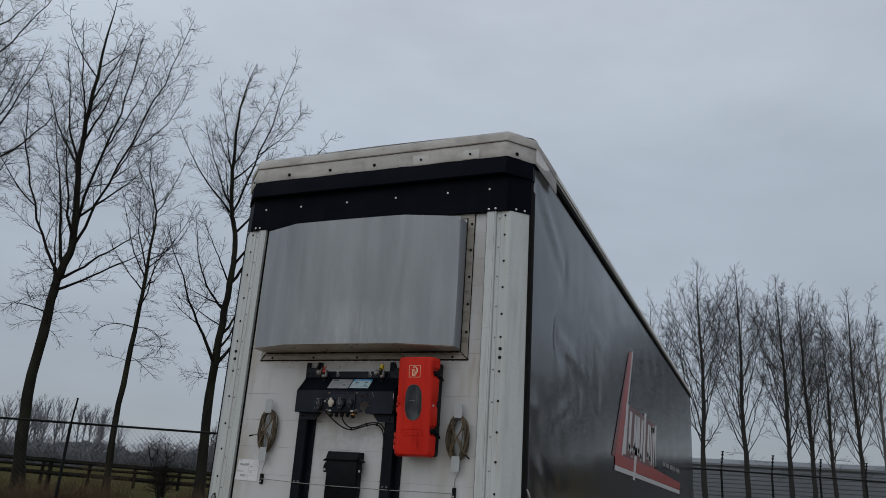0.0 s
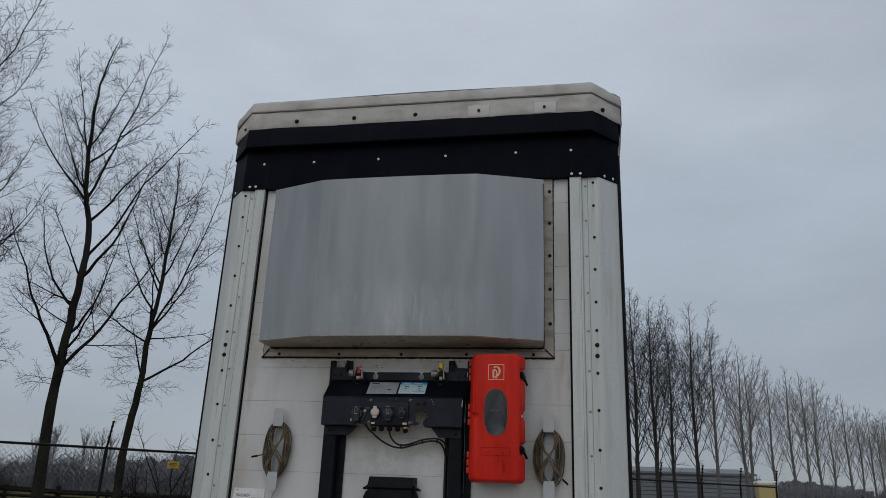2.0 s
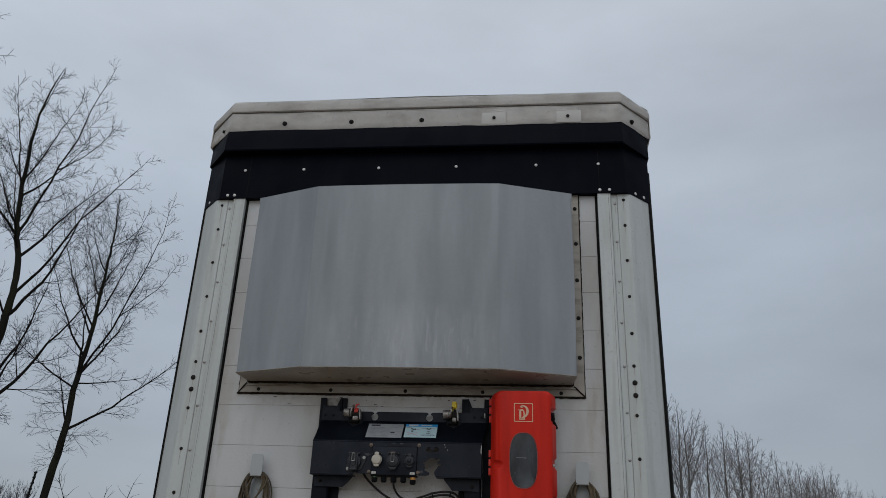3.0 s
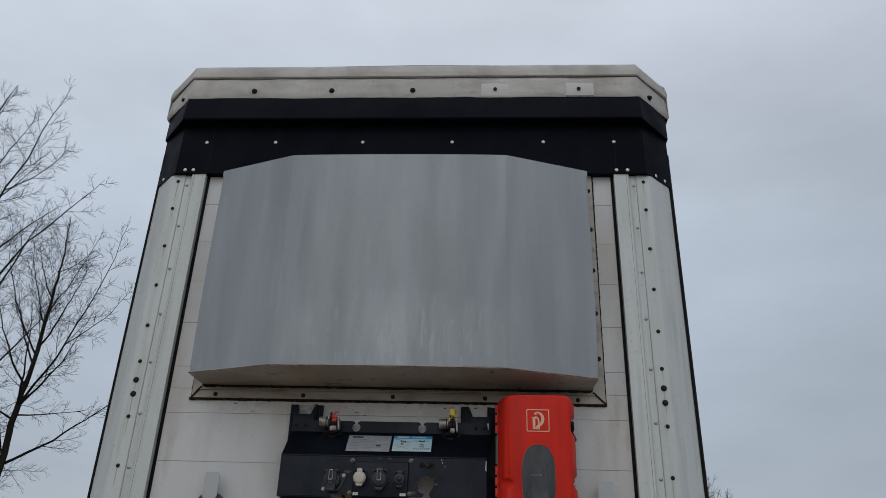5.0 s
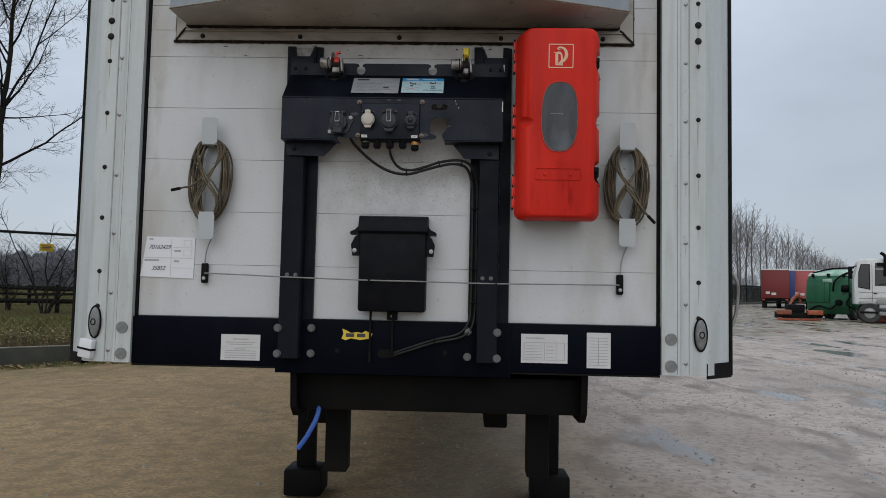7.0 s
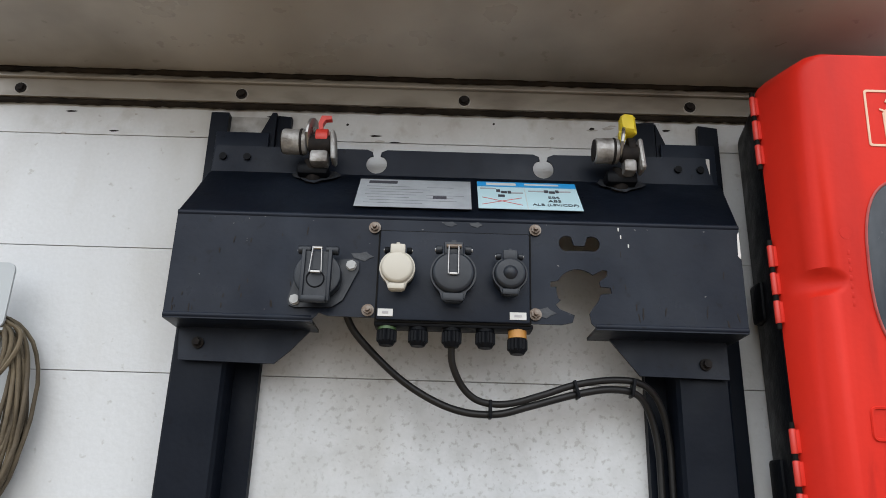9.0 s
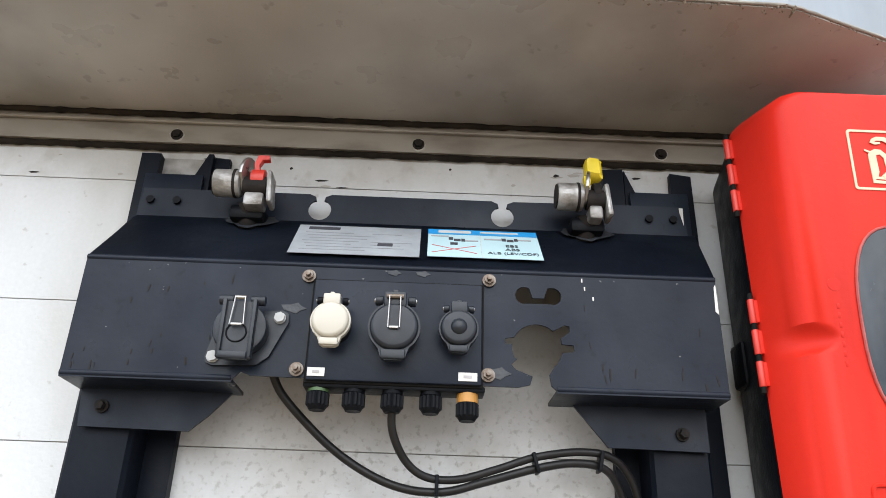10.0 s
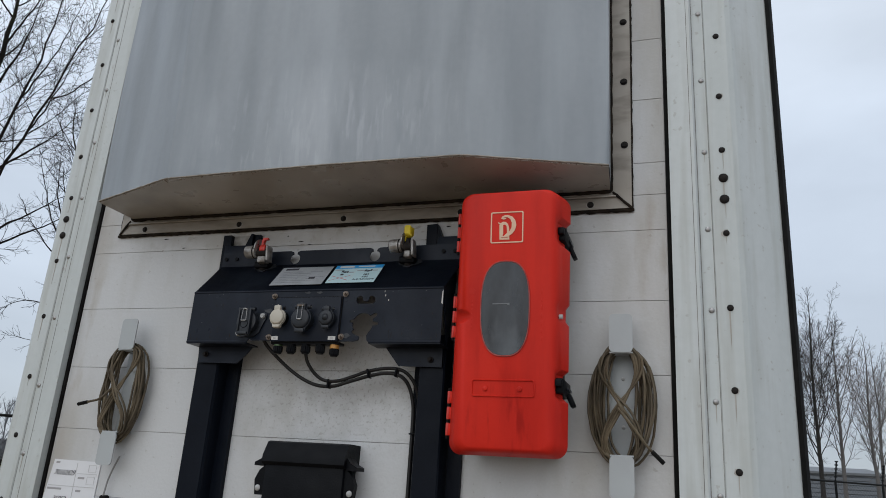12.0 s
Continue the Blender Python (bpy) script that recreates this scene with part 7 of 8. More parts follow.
tree("tree", (-24.2, 11.0), LABEL_TREE, FIELD, turn=55.0, seed=59, height=22.0, trunk_r=0.235, spread=3.5, extra=17,
     spine=[(0.0, 0), (0.1, 4.0), (0.0, 8.0), (0.2, 12.0), (0.1, 16.0), (0.2, 21.6)], boughs=[(-1, 7.2, 2.6, 15.4, 0.6), (-1, 8.2, 2.9, 18.4, 0.55), (-1, 9.5, -2.4, 18.0, 0.6)])

# row of trees along the far side of the yard
def row_point(s):
    return (-0.9 + 0.495 * s, 51.2 + 0.869 * s)


LABEL_ROW = "bare upright poplar-like tree in a long row"
ROW_MATS = ("row_bark", "row_bark", "row_twig")
near_kinds, far_kinds = [], []


def row_spine(seed, h):
    r = random.Random(seed)
    return [(r.uniform(-0.12, 0.12) * min(1.0, z), z) for z in (0, h * 0.2, h * 0.4, h * 0.6, h * 0.8, h * 0.985)]


for s, seed, h in ((0.0, 101, 18.4), (5.2, 102, 19.2), (11.4, 103, 19.8), (14.8, 104, 19.4)):
    near_kinds.append(tree("row_tree", row_point(s), LABEL_ROW, "row of trees", ROW_MATS, seed=seed, height=h, trunk_r=0.21, spread=3.5, extra=24, twig_r=0.0084, sprays=4, gaps=(0.42, 0.22, 0.26), lift=0.17, steep=0.9, low=0.5, reach_most=2.6, vase=True, sides=(5, 3),
                           spine=row_spine(seed, h), boughs=[(-1, 4.4, 1.9, 8.6, 0.6), (-1, 5.2, -2.1, 10.0, 0.6)]))
# trees further down the row take the haze-lightened colours
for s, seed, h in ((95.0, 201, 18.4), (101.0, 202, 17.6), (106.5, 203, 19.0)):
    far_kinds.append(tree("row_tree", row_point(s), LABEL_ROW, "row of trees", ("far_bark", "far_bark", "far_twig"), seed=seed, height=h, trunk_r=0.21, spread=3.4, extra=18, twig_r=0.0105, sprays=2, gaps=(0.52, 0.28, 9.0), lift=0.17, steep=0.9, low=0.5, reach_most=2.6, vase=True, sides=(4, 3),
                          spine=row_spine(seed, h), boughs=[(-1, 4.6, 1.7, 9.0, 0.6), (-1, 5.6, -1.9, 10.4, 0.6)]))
rnd = random.Random(5)
spots = [-5.3]
s = 18.9
while s < 420:
    if not 92 < s < 109:
        spots.append(s)
    s += rnd.uniform(4.2, 5.6) * (1.0 if s < 36 else 1.3 if s < 120 else 2.4)
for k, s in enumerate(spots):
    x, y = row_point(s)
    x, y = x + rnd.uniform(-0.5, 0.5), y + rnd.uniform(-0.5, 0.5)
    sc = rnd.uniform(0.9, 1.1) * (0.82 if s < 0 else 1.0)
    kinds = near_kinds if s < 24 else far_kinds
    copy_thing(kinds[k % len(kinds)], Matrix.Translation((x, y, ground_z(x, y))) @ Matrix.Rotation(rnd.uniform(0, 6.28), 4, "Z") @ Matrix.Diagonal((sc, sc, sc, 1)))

# shrub by the fence
def shrub(at, seed, h, stems, label):
    rnd = random.Random(seed)
    x, y = at
    ob = thing("shrub", (x, y, ground_z(x, y)), label, "shrub")
    OFFSET[ob] = Vector()
    st, tw = ([], []), ([], [])
    for i in range(stems):
        az = rnd.uniform(0, 6.28)
        d = Vector((math.cos(az) * 0.3, math.sin(az) * 0.3, 1)).normalized()
        p = Vector((rnd.uniform(-0.15, 0.15), rnd.uniform(-0.15, 0.15), -0.05))
        pts = [p]
        hh = h * rnd.uniform(0.5, 1.0)
        for j in range(6):
            d = (d + Vector((rnd.uniform(-0.25, 0.25), rnd.uniform(-0.25, 0.25), 0.05))).normalized()
            pts.append(pts[-1] + d * hh / 6)
        tube_lists(*st, pts, [0.009 * h * (1 - 0.75 * j / 6) for j in range(7)], 5, False)
        for j in range(34):
            t = rnd.uniform(0.15, 1.0) * 5.99
            q = pts[int(t)].lerp(pts[int(t) + 1], t % 1)
            dd = Vector((rnd.uniform(-1, 1), rnd.uniform(-1, 1), rnd.uniform(-0.1, 1.1))).normalized()
            e = q + dd * rnd.uniform(0.2, 0.7)
            f = e + (dd + Vector((rnd.uniform(-0.6, 0.6), rnd.uniform(-0.6, 0.6), rnd.uniform(-0.4, 0.6)))).normalized() * rnd.uniform(0.1, 0.4)
            tube_lists(*tw, [q, e, f], [0.009, 0.0065, 0.0045], 3, False)
    part_lists("stem", *st, "branch", ob)
    part_lists("crown", *tw, "twig", ob, smooth=0)


shrub((-17.4, 28.2), 3, 4.6, 7, "bare many-stemmed shrub by the timber fence")
shrub((-20.4, 30.6), 7, 3.4, 6, "bare twiggy shrub by the timber fence")
shrub((-21.5, 22.4), 9, 2.5, 12, "low bushy brown shrub in rough grass")

# woods on the far side of the field: bare rounded bushes with slim upright trees standing over them
def woods():
    rnd = random.Random(77)
    verts, faces = [], []

    def place(t):
        return -190 + 250 * t, 60 + 95 * min(1, t * 1.25)

    def blade(a, b, w):
        i = len(verts)
        verts.extend(((a.x - 0.7 * w, a.y - 0.7 * w, a.z), (a.x + 0.7 * w, a.y + 0.7 * w, a.z), (b.x, b.y, b.z)))
        faces.append((i, i + 1, i + 2))

    def slim_tree(cx, cy, h):
        foot = Vector((cx, cy, ground_z(cx, cy)))
        top = foot + Vector((rnd.gauss(0, 0.03) * h, rnd.gauss(0, 0.03) * h, h * 0.93))
        blade(foot, top, 0.016 * h)
        for _ in range(rnd.randrange(11, 18)):
            f = rnd.uniform(0.28, 0.8)
            a = foot.lerp(top, f)
            az, reach = rnd.uniform(0, 6.28), h * (1 - f) * rnd.uniform(0.18, 0.42)
            b = a + Vector((math.cos(az) * reach, math.sin(az) * reach, h * (1 - f) * rnd.uniform(0.55, 1.0)))
            blade(a, b, 0.006 * h)
            for _ in range(13):
                q = a.lerp(b, rnd.uniform(0.15, 1.0))
                ln = h * rnd.uniform(0.04, 0.12)
                blade(q, q + Vector((rnd.gauss(0, 0.4), rnd.gauss(0, 0.4), rnd.uniform(0.4, 1.0))) * ln, rnd.uniform(0.02, 0.04))

    def bush(cx, cy, h, w):
        foot = Vector((cx, cy, ground_z(cx, cy)))
        for _ in range(26):
            az, el = rnd.uniform(0, 6.28), math.asin(rnd.random() ** 0.7)
            r = rnd.uniform(0.75, 0.95)
            b = foot + Vector((math.cos(az) * math.cos(el) * w * r, math.sin(az) * math.cos(el) * w * r, h * 0.25 + h * 0.72 * math.sin(el) * r))
            blade(foot + Vector((rnd.gauss(0, 0.3), rnd.gauss(0, 0.3), 0)), b, 0.05)
            for _ in range(17):
                q = foot.lerp(b, rnd.uniform(0.45, 1.02)) + Vector((rnd.gauss(0, 0.3), rnd.gauss(0, 0.3), rnd.gauss(0, 0.2)))
                ln = h * rnd.uniform(0.05, 0.15)
                blade(q, q + Vector((rnd.gauss(0, 0.8) + math.cos(az) * 0.4, rnd.gauss(0, 0.8) + math.sin(az) * 0.4, rnd.uniform(-0.1, 1.1))) * ln, rnd.uniform(0.03, 0.07))
    for k in range(330):
        cx, cy = place((k + rnd.random()) / 330)
        h = rnd.uniform(4.0, 6.8) + 1.2 * noise.noise(Vector((cx * 0.04, 3, 0))) + 1.6 * (cx > -84)
        bush(cx, cy + rnd.uniform(-9, 12), h, h * rnd.uniform(0.45, 0.75))
    for k in range(330):
        cx, cy = place((k + rnd.random()) / 330)
        grove = noise.noise(Vector((cx * 0.035, 8, 0)))
        if grove < -0.3 or cx > -84 or rnd.random() < 0.3:
            continue
        slim_tree(cx, cy + rnd.uniform(0, 16), rnd.uniform(9.0, 12.5) + 3.0 * max(0.0, grove))
    # dense undergrowth along the edge of the field: three ragged rows behind one another
    for back, base in ((0, 2.0), (9, 2.9), (20, 4.0)):
        prev = None
        for k in range(1300):
            x, y = place(k / 1300)
            y += 14 + back
            h = base + (3.4 if x > -84 else 0.0) + 1.5 * noise.noise(Vector((x * 0.08, back, 0))) + 1.0 * noise.noise(Vector((x * 0.5, back, 1))) + rnd.uniform(-0.35, 0.35)
            i = len(verts)
            verts.extend(((x, y, ground_z(x, y) - 0.3), (x, y + rnd.uniform(-0.5, 0.5), ground_z(x, y) + h)))
            if prev is not None:
                faces.append((prev, i, i + 1, prev + 1))
            prev = i
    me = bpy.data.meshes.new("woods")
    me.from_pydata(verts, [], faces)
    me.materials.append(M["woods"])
    tagged(new("woods", me), "winter woods across the field with haze in their blue-grey colour", "woods", kind="stuff")


woods()

# ---- wire fence on a concrete kerb ----
POST_S = [-9.3, -6.2, -3.1, 1.0, 4.25, 7.4, 10.5, 13.6, 15.4, 17.1, 18.8, 20.5, 22.2, 23.9]
RAIL_H = 2.22
wire_fence = thing("wire_fence", fence_point(0), "black chain-link fence with a top rail and barbed post arms", "fence")
S0, S1 = -9.3, 24.6


def fence_box(s0, s1, z0, z1, half, bevel=0.0):
    a, b = fence_point(s0), fence_point(s1)
    n = Vector((-FENCE_DIR.y, FENCE_DIR.x, 0))
    tmp = bmesh.new()
    vs = [tmp.verts.new(p + n * o + Vector((0, 0, z))) for p in (a, b) for o in (-half, half) for z in (z0, z1)]
    for f in ((0, 1, 3, 2), (4, 6, 7, 5), (0, 4, 5, 1), (2, 3, 7, 6), (0, 2, 6, 4), (1, 5, 7, 3)):
        tmp.faces.new([vs[i] for i in f])
    if bevel:
        bmesh.ops.bevel(tmp, geom=list(tmp.edges), offset=bevel, segments=2, affect="EDGES", profile=0.5)
    return tmp


for s in POST_S:
    p = fence_point(s)
    bm = cylinder(p + Vector((0, 0, -0.1)), p + Vector((0, 0, RAIL_H + 0.03)), 0.03, n=10)
    post = part("post", bm, "fence_black", wire_fence)
    top = p + Vector((0, 0, RAIL_H + 0.02))
    tip = top + Vector((FENCE_DIR.y * 0.02 + 0.05, -FENCE_DIR.x * 0.02, 0.48))
    part("arm", cylinder(top, tip, 0.018, n=8), "fence_black", post)
    for f in (0.2, 0.4, 0.6, 0.8, 0.97):
        q = top.lerp(tip, f)
        part("insulator", cylinder(q + Vector((-0.03, 0.02, 0)), q + Vector((0.03, -0.02, 0)), 0.017, n=8), "fence_black", post)
for a, b in zip(POST_S, POST_S[1:]):
    part("top_rail", tube([fence_point(a) + Vector((0, 0, RAIL_H)), fence_point(b) + Vector((0, 0, RAIL_H))], 0.024, 8), "fence_black", wire_fence)
    part("kerb_board", fence_box(a + 0.02, b - 0.02, -0.1, 0.285, 0.04, 0.008), "kerb", wire_fence, "mossy concrete kick board")
    part("kerb_cap", fence_box(a + 0.02, b - 0.02, 0.286, 0.306, 0.044, 0.006), "kerb_cap", wire_fence, "pale worn top edge")
# chain-link mesh: crossing wires
verts, faces = [], []
pitch = 0.1
for sign in (1, -1):
    s = S0 - RAIL_H
    while s < S1 + RAIL_H:
        z0, z1 = 0.3, RAIL_H
        a0, a1 = s + (sign * z0), s + (sign * z1)
        lo, hi = max(S0, min(a0, a1)), min(S1, max(a0, a1))
        if hi - lo > 0.05:
            zl, zh = (lo - s) * sign, (hi - s) * sign
            off = Vector((-FENCE_DIR.y, FENCE_DIR.x, 0)) * 0.004 * sign
            tube_lists(verts, faces, [fence_point(lo) + off + Vector((0, 0, zl)), fence_point(hi) + off + Vector((0, 0, zh))], 0.0022, 3, False)
        s += pitch
part_lists("wire_mesh", verts, faces, "mesh_wire", wire_fence, "diamond wire mesh", smooth=0)

sign_p = fence_point(4.55 + 0.95) + Vector((0, 0, 1.98))
n = Vector((FENCE_DIR.y, -FENCE_DIR.x, 0)) * 0.03
bm = bmesh.new()
vs = [bm.verts.new(sign_p + n + FENCE_DIR * u + Vector((0, 0, v))) for u, v in ((-0.11, -0.065), (0.11, -0.065), (0.11, 0.065), (-0.11, 0.065))]
bm.faces.new(vs)
bmesh.ops.solidify(bm, geom=list(bm.faces), thickness=0.004)
fsign = single("fence_sign", bm, "yellow_sign", "small faded yellow warning sign on the wire fence", "sign")
for u0, u1, v in ((-0.08, 0.065, 0.02), (-0.08, 0.08, -0.006), (-0.065, 0.04, -0.032)):
    bm = bmesh.new()
    vs = [bm.verts.new(sign_p + n * 1.25 + FENCE_DIR * u + Vector((0, 0, w))) for u, w in ((u0, v), (u1, v), (u1, v + 0.013), (u0, v + 0.013))]
    bm.faces.new(vs)
    part("print_bar", bm, "ink", fsign)

# far dark fence that runs away along the row of trees
far_fence = thing("bar_fence", (9.2, 24.3, 0.36), "dark upright bar fence along the far side of the yard", "fence")
def far_point(s):
    x, y = 9.2 + 0.335 * s * 0.94, 24.3 + s * 0.94
    if s > 60:
        x += (s - 60) * 0.28
    return Vector((x, y, ground_z(x, y)))


verts, faces = [], []
s = 30.0
while s < 130:
    p = far_point(s)
    tube_lists(verts, faces, [p, p + Vector((0, 0, 2.3))], 0.03, 4)
    s += 0.26
part_lists("bar_panel", verts, faces, "fence_black", far_fence, smooth=0)
for h in (0.25, 2.0):
    part("rail", tube([far_point(s) + Vector((0, 0, h)) for s in range(30, 131, 10)], 0.035, 6), "fence_black", far_fence)
for k in range(3, 14):
    p = far_point(k * 10)
    part("post", box(p.x - 0.05, p.x + 0.05, p.y - 0.05, p.y + 0.05, p.z - 0.1, p.z + 2.5, 0.005), "fence_black", far_fence)
part("kerb_strip", tube([far_point(s) + Vector((0, 0, 0.1)) for s in range(30, 131, 10)], 0.16, 6), "kerb", far_fence)

# timber rail fence in the field
rail_fence = thing("timber_fence", (-17.4, 29.1, 0.4), "mossy grey timber post and rail fence in the field", "fence")
RD = Vector((0.80, 0.60, 0))
def rail_point(s):
    p = Vector((-17.4, 29.1, 0)) + RD * s
    return Vector((p.x, p.y, ground_z(p.x, p.y)))


def rail_drop(s):
    return max(-0.15, -0.17 - 0.028 * s)


for back, heights in ((0.0, (0.62, 1.14)), (10.0, (0.5, 0.86, 1.22))):
    off = Vector((-0.6, 0.8, 0)) * back
    for k in range(-16, 9):
        p = rail_point(k * 2.5) + off + Vector((0, 0, rail_drop(k * 2.5)))
        part("post", box(p.x - 0.07, p.x + 0.07, p.y - 0.07, p.y + 0.07, p.z - 0.4, p.z + 1.34 + 0.06 * math.sin(k * 5.3), 0.01), "old_wood", rail_fence)
        if k < 8:
            q = rail_point(k * 2.5 + 2.5) + off + Vector((0, 0, rail_drop(k * 2.5 + 2.5)))
            for h in heights:
                jit = 0.03 * math.sin(k * 3.7 + h * 5)
                wide = 0.1 if h == 0.62 else 0.075
                part("rail", tube([p + Vector((0, -0.1, h + jit)), q + Vector((0, -0.1, h - jit * 0.5))], wide, 5), "old_wood", rail_fence, smooth=0)

# rough grass and dead leaves beyond the kerb
def grass():
    rnd = random.Random(12)
    verts, faces = [], []
    n = Vector((-FENCE_DIR.y, FENCE_DIR.x, 0))
    for k in range(34000):
        s = rnd.uniform(-9, 12)
        d = 0.12 + 16 * rnd.random() ** 1.9 if k % 6 else -0.1 - 0.4 * rnd.random() ** 2.2
        p = fence_point(s) + n * d
        z = ground_z(p.x, p.y) - 0.02
        clump = 0.5 + noise.noise(Vector((p.x * 0.8, p.y * 0.8, 0)))
        h = (0.04 + 0.15 * rnd.random() * max(0.12, clump)) * (1.0 + d * 0.03)
        a = rnd.uniform(0, 6.28)
        w = 0.008 + 0.0016 * d
        dx, dy = math.cos(a) * w, math.sin(a) * w
        lx, ly = rnd.gauss(0, 0.45) * h, rnd.gauss(0, 0.45) * h
        i = len(verts)
        verts.extend(((p.x - dx, p.y - dy, z), (p.x + dx, p.y + dy, z), (p.x + lx, p.y + ly, z + h)))
        faces.append((i, i + 1, i + 2))
    me = bpy.data.meshes.new("grass")
    me.from_pydata(verts, [], faces)
    me.materials.append(M["grass"])
    tagged(new("grass", me), "rough winter grass behind the kerb", "grass", kind="stuff")
    verts, faces = [], []
    for _ in range(9000):
        s = rnd.uniform(-9, 12)
        d = (-0.5 + 1.2 * rnd.random()) if rnd.random() < 0.3 else 0.1 + 9 * rnd.random() ** 1.5
        if -0.08 < d < 0.08:
            continue
        p = fence_point(s) + n * d
        z = ground_z(p.x, p.y) + (0.01 if d < 0 else rnd.uniform(0.02, 0.12))
        a, r = rnd.uniform(0, 6.28), rnd.uniform(0.02, 0.055)
        i = len(verts)
        for k in range(4):
            t = a + k * 1.57
            verts.append((p.x + r * math.cos(t), p.y + r * math.sin(t) * 0.6, z + rnd.uniform(-0.01, 0.03)))
        faces.append((i, i + 1, i + 2, i + 3))
    stems, sfaces = [], []
    for k in range(9000):
        s = rnd.uniform(-9, 14) if k % 2 else rnd.uniform(-2.0, 4.2)
        d = 0.15 + 3.4 * rnd.random() ** 1.5
        p = fence_point(s) + n * d
        z = ground_z(p.x, p.y)
        if noise.noise(Vector((p.x * 0.5, p.y * 0.5, 9))) < -0.05:
            continue
        tall = noise.noise(Vector((p.x * 0.9, p.y * 0.9, 4)))
        h = rnd.uniform(0.3, 0.9) * (1.0 + 0.9 * max(0.0, tall)) * (1.35 if s < 4.3 else 0.4)
        lean = Vector((rnd.gauss(0, 0.18), rnd.gauss(0, 0.18), 1.0)) * h
        foot = Vector((p.x, p.y, z))
        for f0, f1, wide in [(0.0, 1.0, 0.006)] + [(rnd.uniform(0.3, 0.8), None, 0.004) for _ in range(4)]:
            a0 = foot + lean * f0
            b0 = foot + lean if f1 else a0 + Vector((rnd.gauss(0, 0.12), rnd.gauss(0, 0.12), rnd.uniform(0.05, 0.25)))
            i = len(stems)
            stems.extend(((a0.x - wide * 0.75, a0.y - wide * 0.67, a0.z), (a0.x + wide * 0.75, a0.y + wide * 0.67, a0.z), (b0.x, b0.y, b0.z)))
            sfaces.append((i, i + 1, i + 2))
    me = bpy.data.meshes.new("dead_stems")
    me.from_pydata(stems, [], sfaces)
    me.materials.append(M["weed"])
    tagged(new("dead_stems", me), "dead brown weed stems along the wire fence", "weeds", kind="stuff")
    me = bpy.data.meshes.new("dead_leaves")
    me.from_pydata(verts, [], faces)
    me.materials.append(M["leaf"])
    tagged(new("dead_leaves", me), "dead brown leaves lying in the grass and along the kerb", "leaves", kind="stuff")
    # loose stones on the packed dirt
    verts, faces = [], []
    for _ in range(9000):
        x, y = rnd.uniform(-8.5, 9), rnd.uniform(0.5, 15)
        if (Vector((x, y, 0)) - FENCE_A).dot(n) > -0.3:
            continue
        r = rnd.uniform(0.006, 0.022) * (1.6 if rnd.random() < 0.06 else 1.0)
        z = ground_z(x, y) + noise.noise(Vector((x * 0.35, y * 0.35, 0))) * 0.022 - 0.012
        i = len(verts)
        a = rnd.uniform(0, 6.28)
        for k in range(4):
            verts.append((x + r * math.cos(a + k * 1.57) * rnd.uniform(0.7, 1.2), y + r * math.sin(a + k * 1.57) * rnd.uniform(0.7, 1.2), z - 0.004))
        verts.append((x, y, z + r * 0.6))
        faces.extend(((i, i + 1, i + 4), (i + 1, i + 2, i + 4), (i + 2, i + 3, i + 4), (i + 3, i, i + 4)))
    me = bpy.data.meshes.new("loose_stones")
    me.from_pydata(verts, [], faces)
    me.materials.append(M["stone"])
    tagged(new("loose_stones", me), "loose small stones on the packed dirt", "stones", kind="stuff")


grass()

# ---- far buildings and vehicles ----
hall = thing("hall", (-10, 110, 1.6), "long blue-grey metal clad hall behind the trees", "building")
part("wall", box(-12, 21.8, 104, 128, 1.0, 6.9), "cladding", hall)
verts, faces = [], []
for k in range(11):
    z = 1.6 + k * 0.52
    i = len(verts)
    verts.extend(((-12, 103.9, z), (21.85, 103.9, z), (21.85, 103.9, z + 0.34), (-12, 103.9, z + 0.34), (-12, 104.0, z + 0.44), (21.85, 104.0, z + 0.44), (-12, 104.0, z - 0.04), (21.85, 104.0, z - 0.04)))
    faces.extend(((i, i + 1, i + 2, i + 3), (i + 3, i + 2, i + 5, i + 4), (i + 6, i + 7, i + 1, i)))
part_lists("cladding_ribs", verts, faces, "cladding", hall, smooth=0)
part("roof", extrude_yz([(103.6, 6.9), (116, 8.1), (128.4, 6.9), (128.4, 7.1), (116, 8.4), (103.6, 7.15)], -12.4, 22.2), "roof_grey", hall)

tank = thing("storage_tank", (14.2, 60.0, ground_z(0, 60)), "ochre yellow storage tank with a white lid", "tank")
part("body", box(13.5, 14.9, 59.3, 60.7, 0.9, 4.1, 0.12), "tank_yellow", tank)
part("lid", box(13.4, 15.0, 59.2, 60.8, 4.08, 4.42, 0.15), "white_truck", tank, "white lid")
part("pipe", cylinder((13.3, 59.9, 0.9), (13.3, 59.9, 3.2), 0.08, n=10), "fence_black", tank)


